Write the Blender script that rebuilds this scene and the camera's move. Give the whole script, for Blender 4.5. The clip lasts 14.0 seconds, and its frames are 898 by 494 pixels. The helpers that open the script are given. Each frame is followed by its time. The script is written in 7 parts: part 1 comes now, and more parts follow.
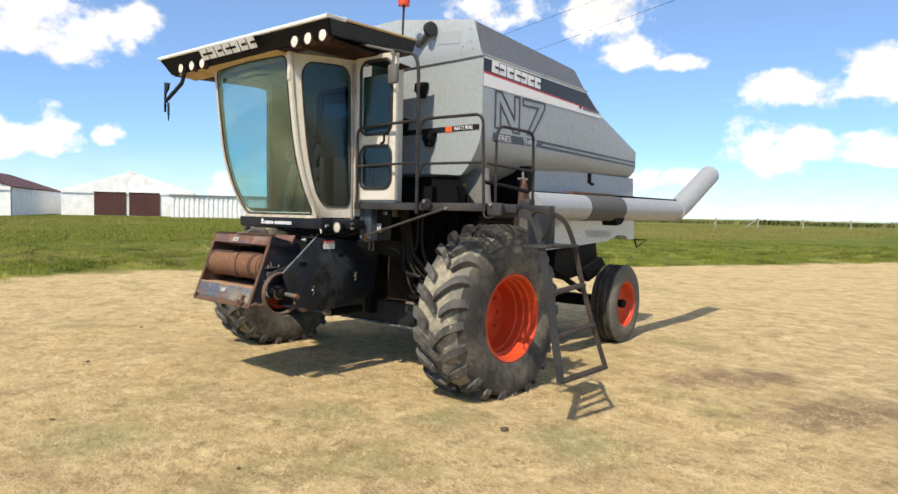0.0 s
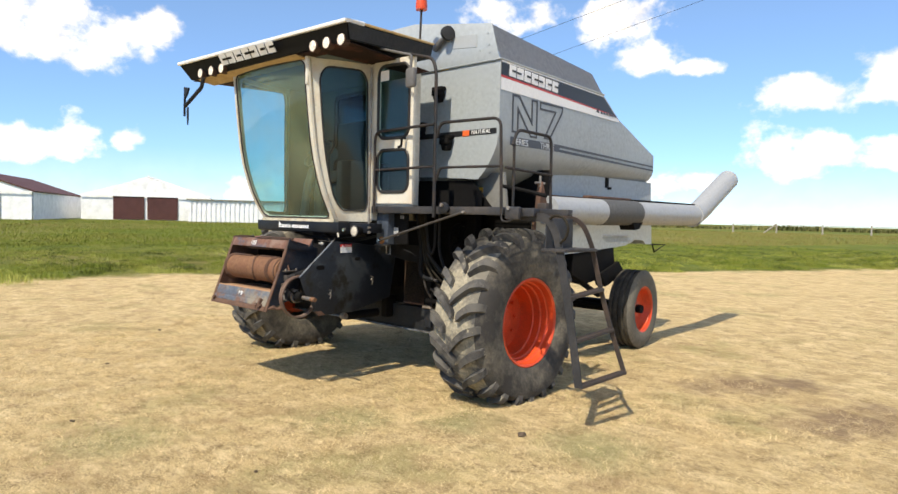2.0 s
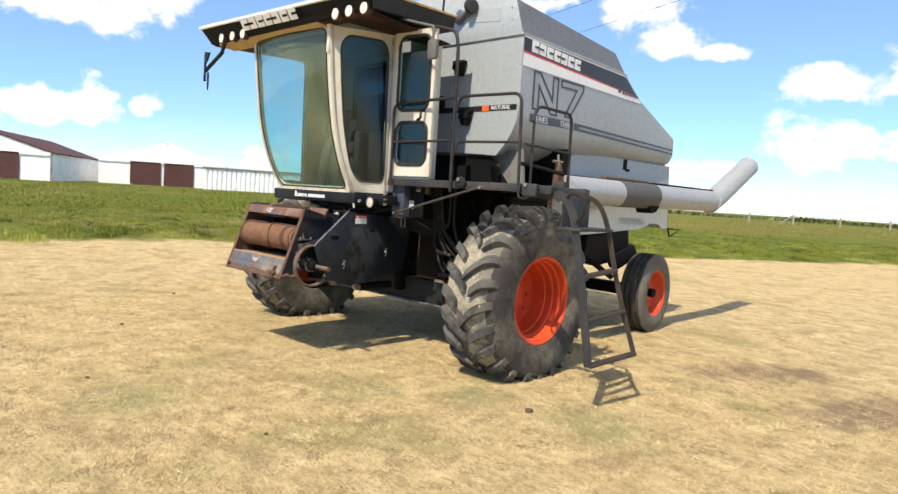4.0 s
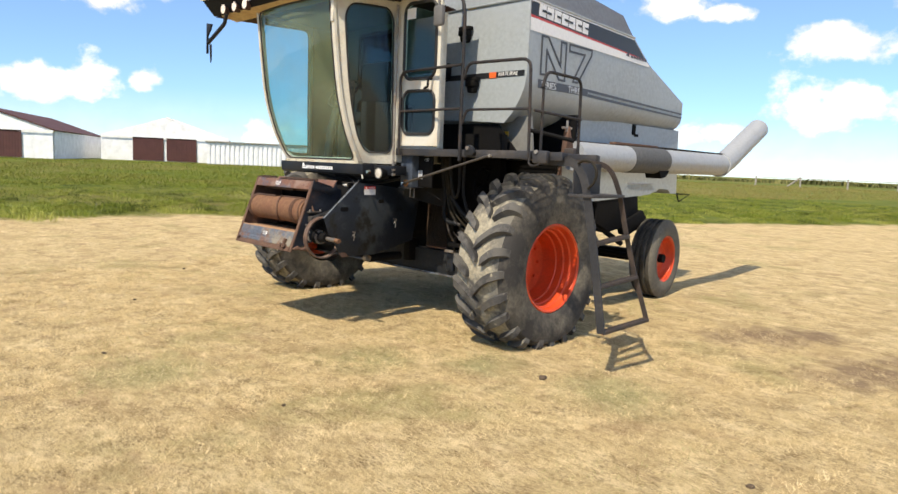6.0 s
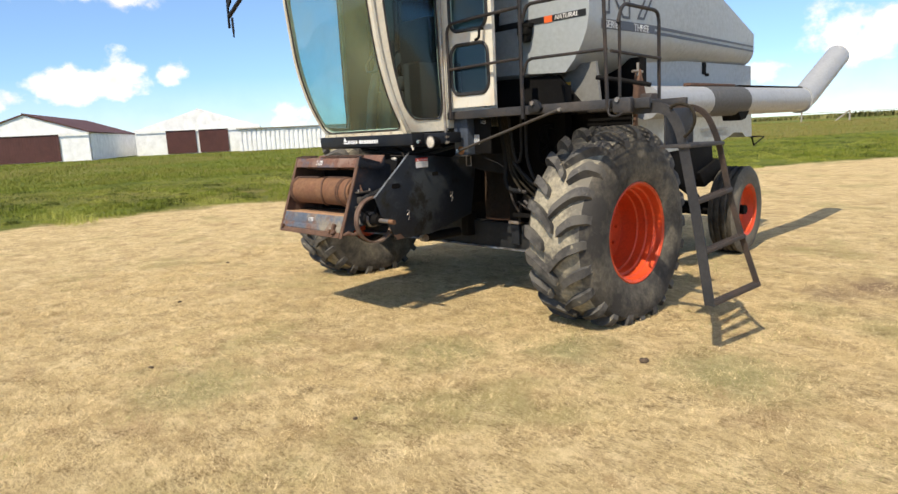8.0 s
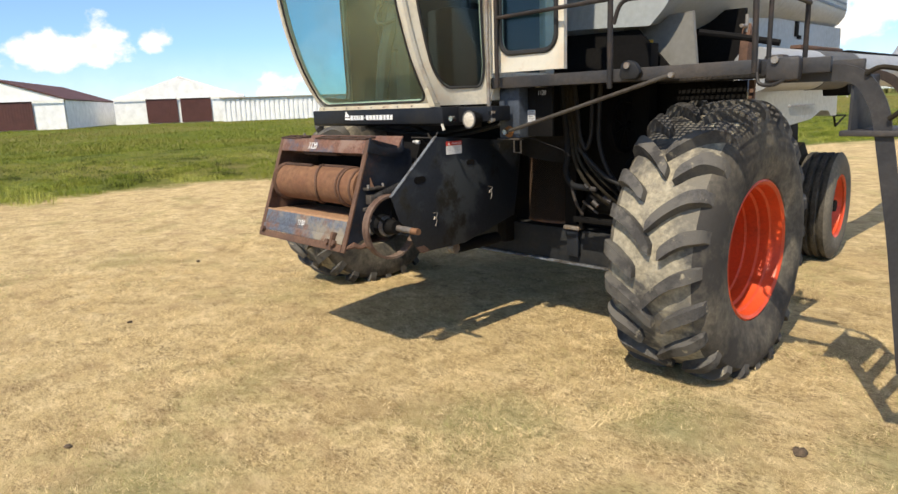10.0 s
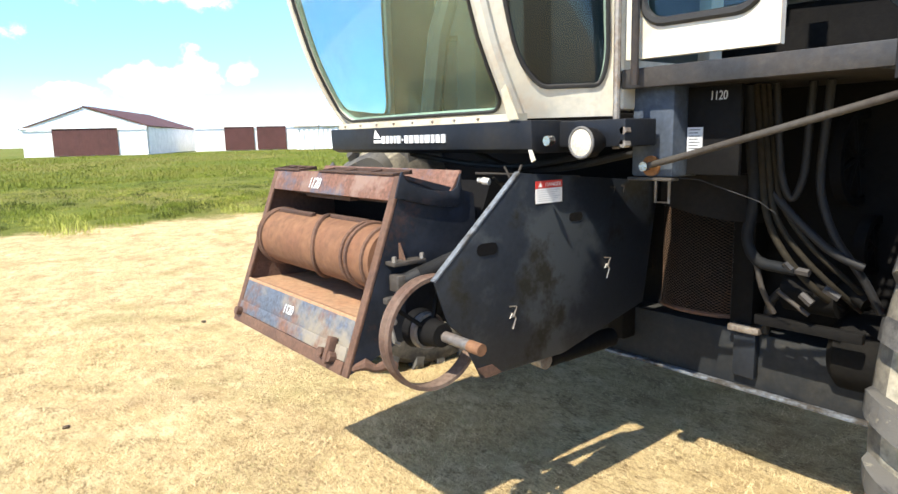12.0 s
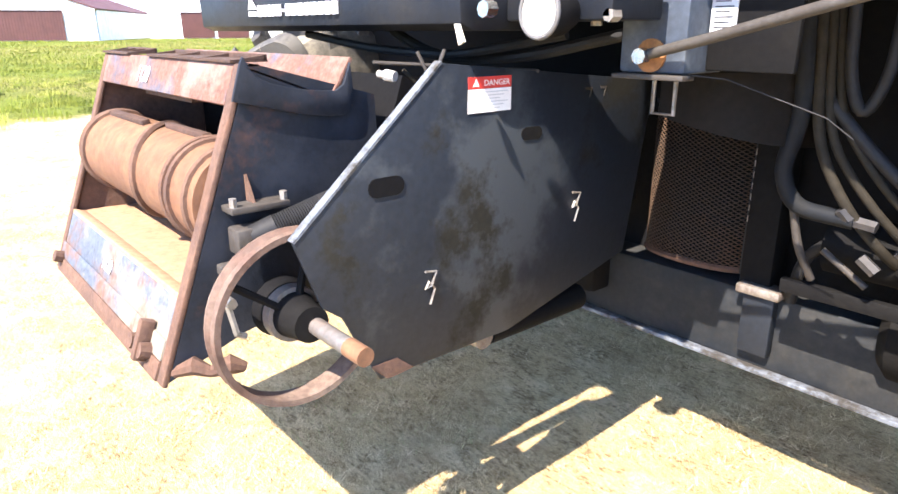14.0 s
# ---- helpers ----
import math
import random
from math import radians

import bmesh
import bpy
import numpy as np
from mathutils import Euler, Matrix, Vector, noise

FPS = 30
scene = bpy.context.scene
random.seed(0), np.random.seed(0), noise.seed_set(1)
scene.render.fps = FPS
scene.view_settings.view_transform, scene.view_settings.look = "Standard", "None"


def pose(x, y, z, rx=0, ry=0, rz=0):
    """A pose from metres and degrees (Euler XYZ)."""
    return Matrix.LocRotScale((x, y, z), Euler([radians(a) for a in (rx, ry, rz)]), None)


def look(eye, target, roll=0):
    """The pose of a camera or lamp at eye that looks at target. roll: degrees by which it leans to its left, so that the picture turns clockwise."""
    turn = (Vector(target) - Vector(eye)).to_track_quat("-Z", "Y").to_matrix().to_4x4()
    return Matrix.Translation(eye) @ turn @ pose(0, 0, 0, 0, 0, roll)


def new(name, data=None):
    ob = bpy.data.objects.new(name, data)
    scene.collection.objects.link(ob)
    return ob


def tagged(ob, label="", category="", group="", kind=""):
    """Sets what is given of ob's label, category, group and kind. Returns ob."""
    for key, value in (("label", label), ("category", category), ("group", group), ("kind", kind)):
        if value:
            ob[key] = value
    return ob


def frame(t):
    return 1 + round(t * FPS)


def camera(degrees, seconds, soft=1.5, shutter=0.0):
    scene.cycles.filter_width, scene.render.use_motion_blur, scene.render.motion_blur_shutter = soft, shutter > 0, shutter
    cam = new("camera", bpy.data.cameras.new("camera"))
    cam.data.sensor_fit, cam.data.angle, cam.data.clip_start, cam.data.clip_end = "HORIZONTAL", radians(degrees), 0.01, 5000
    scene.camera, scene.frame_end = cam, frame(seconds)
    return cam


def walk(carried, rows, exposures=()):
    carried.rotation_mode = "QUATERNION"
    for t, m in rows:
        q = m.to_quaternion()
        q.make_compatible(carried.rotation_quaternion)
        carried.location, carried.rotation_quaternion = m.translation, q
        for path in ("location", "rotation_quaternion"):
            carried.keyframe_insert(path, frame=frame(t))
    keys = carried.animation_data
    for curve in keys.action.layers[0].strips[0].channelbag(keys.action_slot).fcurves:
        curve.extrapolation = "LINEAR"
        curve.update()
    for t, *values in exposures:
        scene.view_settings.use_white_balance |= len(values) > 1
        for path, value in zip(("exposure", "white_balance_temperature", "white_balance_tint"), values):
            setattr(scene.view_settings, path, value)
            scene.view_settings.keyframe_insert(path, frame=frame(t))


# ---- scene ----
cam = camera(68.0, 14.0, soft=1.5)
PATH = [
    (0, (6.197, -3.507, 1.766), (4.875, -2.009, 1.666), 1.2),
    (0.5, (6.181, -3.516, 1.755), (4.801, -2.072, 1.647), 2.1),
    (1, (6.171, -3.513, 1.753), (4.804, -2.058, 1.644), 3.2),
    (1.5, (6.163, -3.519, 1.761), (4.813, -2.046, 1.666), 2.6),
    (2, (6.17, -3.51, 1.755), (4.815, -2.042, 1.669), 1.3),
    (2.5, (6.175, -3.516, 1.748), (4.816, -2.052, 1.654), 1.8),
    (3, (6.166, -3.521, 1.733), (4.8, -2.065, 1.619), 2.8),
    (5.5, (6.14, -3.525, 1.72), (4.764, -2.091, 1.497), 3.1),
    (6, (6.106, -3.547, 1.715), (4.728, -2.119, 1.471), 2.4),
    (6.5, (6.048, -3.594, 1.684), (4.626, -2.214, 1.41), 1.6),
    (7, (5.85, -3.512, 1.66), (4.351, -2.221, 1.366), -0.0),
    (7.2, (5.785, -3.448, 1.664), (4.313, -2.125, 1.378), -1.9),
    (9.3, (4.548, -2.788, 1.692), (3.111, -1.452, 1.304), -3.2),
    (9.5, (4.398, -2.684, 1.669), (2.949, -1.359, 1.291), -2.5),
    (10, (3.964, -2.363, 1.706), (2.553, -1.009, 1.287), -2.1),
    (10.5, (3.674, -1.977, 1.674), (2.278, -0.59, 1.316), -0.6),
    (11, (3.284, -1.627, 1.656), (1.841, -0.314, 1.217), -2.4),
    (11.5, (2.907, -1.367, 1.678), (1.472, -0.035, 1.271), -1.3),
    (12, (2.526, -1.077, 1.635), (0.97, 0.136, 1.311), -1.4),
    (12.5, (2.191, -0.817, 1.603), (0.641, 0.377, 1.19), -2.7),
    (13, (1.955, -0.671, 1.594), (0.475, 0.569, 1.076), -0.6),
    (13.5, (1.898, -0.516, 1.585), (0.417, 0.689, 0.988), -1.2),
    (14, (1.964, -0.36, 1.573), (0.512, 0.868, 0.952), -0.2),
]
walk(cam, [(t, look(eye, target, roll)) for t, eye, target, roll in PATH],
     exposures=[(0.0, 0.11, 6830, 12), (1.5, 0.16, 6830, 12), (2.0, 0.21, 6880, 12), (3.0, 0.30, 6930, 12), (5.5, 0.26, 6880, 12), (6.0, 0.21, 6970, 13), (6.5, 0.21, 6970, 13), (7.0, 0.15, 6970, 13), (9.5, 0.15, 7020, 13), (10.0, 0.16, 7020, 13), (10.5, 0.45, 7020, 12), (11.0, 0.77, 6880, 12), (11.5, 0.93, 6630, 11), (12.0, 0.99, 6480, 11), (12.5, 0.97, 6480, 11), (13.0, 1.26, 6380, 14), (13.5, 1.53, 6280, 16), (14.0, 2.01, 6280, 19)])

# ---- light ----
SUN = Vector((0.22, -0.80, 1.0)).normalized()
sun = new("sun", bpy.data.lights.new("sun", "SUN"))
sun.data.energy, sun.data.angle, sun.data.color = 5.0, radians(0.55), (1.0, 0.925, 0.765)
sun.matrix_world = look(SUN * 50, (0, 0, 0))


def sky_world():
    w = bpy.data.worlds.new("world")
    scene.world = w
    w.use_nodes = True
    nt = w.node_tree
    nt.nodes.clear()
    N, L = nt.nodes.new, nt.links.new

    def math_node(op, a, b=None, clamp=False):
        n = N("ShaderNodeMath")
        n.operation, n.use_clamp = op, clamp
        for k, v in enumerate((a, b)):
            if v is None:
                continue
            if isinstance(v, (int, float)):
                n.inputs[k].default_value = v
            else:
                L(v, n.inputs[k])
        return n.outputs[0]

    co = N("ShaderNodeTexCoord").outputs["Generated"]
    sky = N("ShaderNodeTexSky")
    sky.sky_type, sky.sun_disc = "NISHITA", False
    sky.sun_elevation, sky.sun_rotation = radians(50), radians(164.6)
    sky.air_density, sky.dust_density, sky.ozone_density = 0.9, 0.0, 2.0

    def dot(vec):
        n = N("ShaderNodeVectorMath")
        n.operation = "DOT_PRODUCT"
        L(co, n.inputs[0])
        n.inputs[1].default_value = vec
        return n.outputs["Value"]

    def noise_node(scale, detail, stretch=1.0):
        m = N("ShaderNodeMapping")
        m.inputs["Scale"].default_value = (1, 1, stretch)
        L(co, m.inputs["Vector"])
        n = N("ShaderNodeTexNoise")
        n.inputs["Scale"].default_value, n.inputs["Detail"].default_value = scale, detail
        n.inputs["Roughness"].default_value = 0.56
        L(m.outputs[0], n.inputs["Vector"])
        return n.outputs["Fac"]

    puff = noise_node(17, 10, 1.3)
    total = None
    # clouds: bearing to the left of +y, height, half width, half height (degrees)
    for az, el, ww, hh in ((74.5, 13.3, 8.0, 2.9), (67.5, 13.9, 2.6, 1.6), (74.0, 4.8, 4.4, 1.4), (72.2, 6.0, 1.9, 1.5), (68.6, 5.4, 1.2, 1.2), (80.5, 3.7, 2.6, 0.9), (59.2, 1.9, 2.4, 1.3), (52, 2.6, 4.0, 0.9),
                           (37.6, 17.0, 4.2, 1.7), (28.8, 16.0, 3.7, 2.3), (26.6, 13.6, 2.8, 1.5), (22.8, 12.3, 1.8, 0.7), (14.6, 10.0, 4.2, 1.8), (8.0, 10.4, 4.2, 2.1), (15.8, 5.9, 4.2, 2.0), (8.5, 5.4, 4.0, 1.4),
                           (24.5, 3.2, 4.2, 1.4), (95, 9, 9, 3), (110, 22, 12, 5),
                           # Clouds out of view, the higher ones added to whiten and lift the shade
                           (-20, 14, 12, 5), (50, 38, 10, 6), (10, 34, 9, 5), (85, 30, 9, 4), (-60, 25, 14, 6), (150, 16, 14, 5), (-120, 20, 14, 6), (190, 30, 12, 6), (-150, 48, 15, 9), (-30, 55, 13, 8), (110, 58, 13, 9), (-85, 42, 13, 8), (0, 78, 17, 12), (180, 72, 17, 11), (60, 66, 15, 10), (-60, 68, 15, 10), (140, 45, 14, 8), (-105, 62, 15, 10)):
        a, e = radians(az), radians(el)
        fwd = Vector((-math.sin(a) * math.cos(e), math.cos(a) * math.cos(e), math.sin(e)))
        right = Vector((math.cos(a), math.sin(a), 0))
        up = right.cross(fwd)
        u = math_node("MULTIPLY", dot(right), 1 / math.sin(radians(ww)))
        v = math_node("MULTIPLY", dot(up), 1 / math.sin(radians(hh)))
        d = math_node("ADD", math_node("MULTIPLY", u, u), math_node("MULTIPLY", v, v))
        behind = math_node("LESS_THAN", dot(fwd), 0.0)
        d = math_node("ADD", d, math_node("MULTIPLY", behind, 50.0))
        m = math_node("SUBTRACT", 1.0, d)
        total = m if total is None else math_node("MAXIMUM", total, m)
    total = math_node("MAXIMUM", total, -3.0)
    edge = math_node("ADD", math_node("MULTIPLY", total, 0.55), math_node("MULTIPLY", math_node("SUBTRACT", puff, 0.5), 2.9))
    ramp = N("ShaderNodeMapRange")
    ramp.interpolation_type = "SMOOTHSTEP"
    L(edge, ramp.inputs[0])
    ramp.inputs[1].default_value, ramp.inputs[2].default_value = -0.10, 0.56
    # milky band low over the land
    sep = N("ShaderNodeSeparateXYZ")
    L(co, sep.inputs[0])
    low = N("ShaderNodeMapRange")
    L(sep.outputs[2], low.inputs[0])
    low.inputs[1].default_value, low.inputs[2].default_value = 0.09, 0.0
    low.inputs[3].default_value, low.inputs[4].default_value = 0.0, 0.27
    cover = math_node("MAXIMUM", ramp.outputs[0], low.outputs[0])
    # cloud body: bright tops, slightly grey inside
    tone = N("ShaderNodeMapRange")
    L(noise_node(30, 5, 1.2), tone.inputs[0])
    tone.inputs[1].default_value, tone.inputs[2].default_value = 0.3, 0.7
    tone.inputs[3].default_value, tone.inputs[4].default_value = 7.4, 10.6
    white = N("ShaderNodeVectorMath")
    white.operation = "SCALE"
    white.inputs[0].default_value = (1.0, 0.975, 0.925)
    L(tone.outputs[0], white.inputs["Scale"])
    tint = N("ShaderNodeMix")
    tint.data_type, tint.blend_type = "RGBA", "MULTIPLY"
    tint.inputs[0].default_value = 1.0
    L(sky.outputs[0], tint.inputs[6])
    tint.inputs[7].default_value = (1.0, 1.13, 1.25, 1)
    # deeper blue lower down
    depth = N("ShaderNodeMapRange")
    L(sep.outputs[2], depth.inputs[0])
    depth.inputs[1].default_value, depth.inputs[2].default_value = 0.03, 0.30
    deep = N("ShaderNodeMix")
    deep.data_type = "RGBA"
    L(depth.outputs[0], deep.inputs[0])
    deep.inputs[6].default_value, deep.inputs[7].default_value = (0.60, 0.76, 0.97, 1), (1.05, 1.06, 1.06, 1)
    blue = N("ShaderNodeMix")
    blue.data_type, blue.blend_type = "RGBA", "MULTIPLY"
    blue.inputs[0].default_value = 1.0
    L(tint.outputs[2], blue.inputs[6])
    L(deep.outputs[2], blue.inputs[7])
    mix = N("ShaderNodeMix")
    mix.data_type = "RGBA"
    L(cover, mix.inputs[0])
    L(blue.outputs[2], mix.inputs[6])
    L(white.outputs[0], mix.inputs[7])
    bg = N("ShaderNodeBackground")
    bg.inputs["Strength"].default_value = 0.130
    L(mix.outputs[2], bg.inputs["Color"])
    L(bg.outputs[0], N("ShaderNodeOutputWorld").inputs["Surface"])


sky_world()


# ---- materials ----
def mat(name, base, rough=0.6, metal=0.0, grain=0.15, grain_scale=40.0, stain=None, stain_scale=3.0, stain_amount=0.4, stain_soft=0.12, bump=0.15, bump_scale=60.0,
        second=None, second_scale=6.0, second_amount=0.4, coat=0.0, per_object=0.0, spec=0.5):
    """Painted, rusted or bare surfaces: a base colour with fine grain, a first and a second stain in irregular patches, and fine relief."""
    m = bpy.data.materials.new(name)
    m.use_nodes = True
    nt = m.node_tree
    N, L = nt.nodes.new, nt.links.new
    b = nt.nodes["Principled BSDF"]
    b.inputs["Roughness"].default_value, b.inputs["Metallic"].default_value = rough, metal
    b.inputs["Coat Weight"].default_value = coat
    b.inputs["Specular IOR Level"].default_value = spec
    co = N("ShaderNodeTexCoord").outputs["Object"]

    def noise_node(scale, detail=6.0, rough_=0.6):
        n = N("ShaderNodeTexNoise")
        n.inputs["Scale"].default_value, n.inputs["Detail"].default_value, n.inputs["Roughness"].default_value = scale, detail, rough_
        L(co, n.inputs["Vector"])
        return n.outputs["Fac"]

    def mixed(fac, a, c, blend="MIX"):
        n = N("ShaderNodeMix")
        n.data_type, n.blend_type = "RGBA", blend
        for k, v in ((0, fac), (6, a), (7, c)):
            if isinstance(v, (int, float)):
                n.inputs[k].default_value = v
            elif isinstance(v, tuple):
                n.inputs[k].default_value = (*v, 1)
            else:
                L(v, n.inputs[k])
        return n.outputs[2]

    def ranged(v, a, c, lo=0.0, hi=1.0):
        n = N("ShaderNodeMapRange")
        L(v, n.inputs[0])
        for k, x in enumerate((a, c, lo, hi)):
            n.inputs[k + 1].default_value = x
        return n.outputs[0]

    col = mixed(grain, base, mixed(1.0, base, ranged(noise_node(grain_scale), 0.3, 0.7, 0.2, 1.8), "MULTIPLY"))
    if per_object:
        r = N("ShaderNodeObjectInfo").outputs["Random"]
        col = mixed(1.0, col, ranged(r, 0, 1, 1 - per_object, 1 + per_object), "MULTIPLY")
    edge = None
    if second:
        cut = 0.5 + (0.5 - second_amount) * 0.5
        f2 = ranged(noise_node(second_scale, 7.0, 0.65), cut - stain_soft, cut + stain_soft)
        col = mixed(f2, col, second)
    if stain:
        cut = 0.5 + (0.5 - stain_amount) * 0.5
        f1 = ranged(noise_node(stain_scale, 8.0, 0.68), cut - stain_soft, cut + stain_soft)
        col = mixed(f1, col, mixed(0.5, stain, mixed(1.0, stain, ranged(noise_node(grain_scale * 0.7), 0.3, 0.7, 0.3, 1.7), "MULTIPLY")))
        L(ranged(f1, 0, 1, rough, min(1.0, rough + 0.25)), b.inputs["Roughness"])
    L(col, b.inputs["Base Color"])
    if bump:
        bn = N("ShaderNodeBump")
        bn.inputs["Strength"].default_value, bn.inputs["Distance"].default_value = bump, 0.01
        L(noise_node(bump_scale, 5.0), bn.inputs["Height"])
        L(bn.outputs[0], b.inputs["Normal"])
    return m


def glass(name, tint, gloss=1.0, dust=0.0):
    m = bpy.data.materials.new(name)
    m.use_nodes = True
    nt = m.node_tree
    N, L = nt.nodes.new, nt.links.new
    nt.nodes.remove(nt.nodes["Principled BSDF"])
    t, g, mx, fr = N("ShaderNodeBsdfTransparent"), N("ShaderNodeBsdfGlossy"), N("ShaderNodeMixShader"), N("ShaderNodeFresnel")
    t.inputs["Color"].default_value = (*tint, 1)
    g.inputs["Roughness"].default_value = 0.03
    g.inputs["Color"].default_value = (0.9 * gloss, 0.93 * gloss, 0.95 * gloss, 1)
    fr.inputs["IOR"].default_value = 1.5
    L(fr.outputs[0], mx.inputs[0])
    L(t.outputs[0], mx.inputs[1])
    L(g.outputs[0], mx.inputs[2])
    last = mx.outputs[0]
    if dust:
        # a dried film of dust, thicker in patches and streaks
        d, md, nz, mr, co = N("ShaderNodeBsdfDiffuse"), N("ShaderNodeMixShader"), N("ShaderNodeTexNoise"), N("ShaderNodeMapRange"), N("ShaderNodeTexCoord")
        d.inputs["Color"].default_value = (0.30, 0.36, 0.22, 1)
        nz.inputs["Scale"].default_value, nz.inputs["Detail"].default_value = 3.0, 7
        L(co.outputs["Object"], nz.inputs["Vector"])
        L(nz.outputs["Fac"], mr.inputs[0])
        mr.inputs[1].default_value, mr.inputs[2].default_value, mr.inputs[3].default_value, mr.inputs[4].default_value = 0.3, 0.75, dust * 0.7, dust * 1.5
        L(mr.outputs[0], md.inputs[0])
        L(last, md.inputs[1])
        L(d.outputs[0], md.inputs[2])
        last = md.outputs[0]
    L(last, nt.nodes["Material Output"].inputs["Surface"])
    return m


def lamp_glow(name, color, strength):
    m = mat(name, (0.40, 0.385, 0.34), 0.2, 0, 0.2, 120, bump=0.3, bump_scale=200)
    nt = m.node_tree
    b = nt.nodes["Principled BSDF"]
    b.inputs["Emission Color"].default_value = (*color, 1)
    # moulded prisms in the glass: a fine grid that lets more and less of the glow out
    ck, co = nt.nodes.new("ShaderNodeTexVoronoi"), nt.nodes.new("ShaderNodeTexCoord")
    ck.inputs["Scale"].default_value = 95
    mr = nt.nodes.new("ShaderNodeMapRange")
    nt.links.new(co.outputs["Object"], ck.inputs["Vector"])
    nt.links.new(ck.outputs["Distance"], mr.inputs[0])
    mr.inputs[1].default_value, mr.inputs[2].default_value, mr.inputs[3].default_value, mr.inputs[4].default_value = 0.1, 0.75, strength * 1.25, strength * 0.35
    nt.links.new(mr.outputs[0], b.inputs["Emission Strength"])
    return m


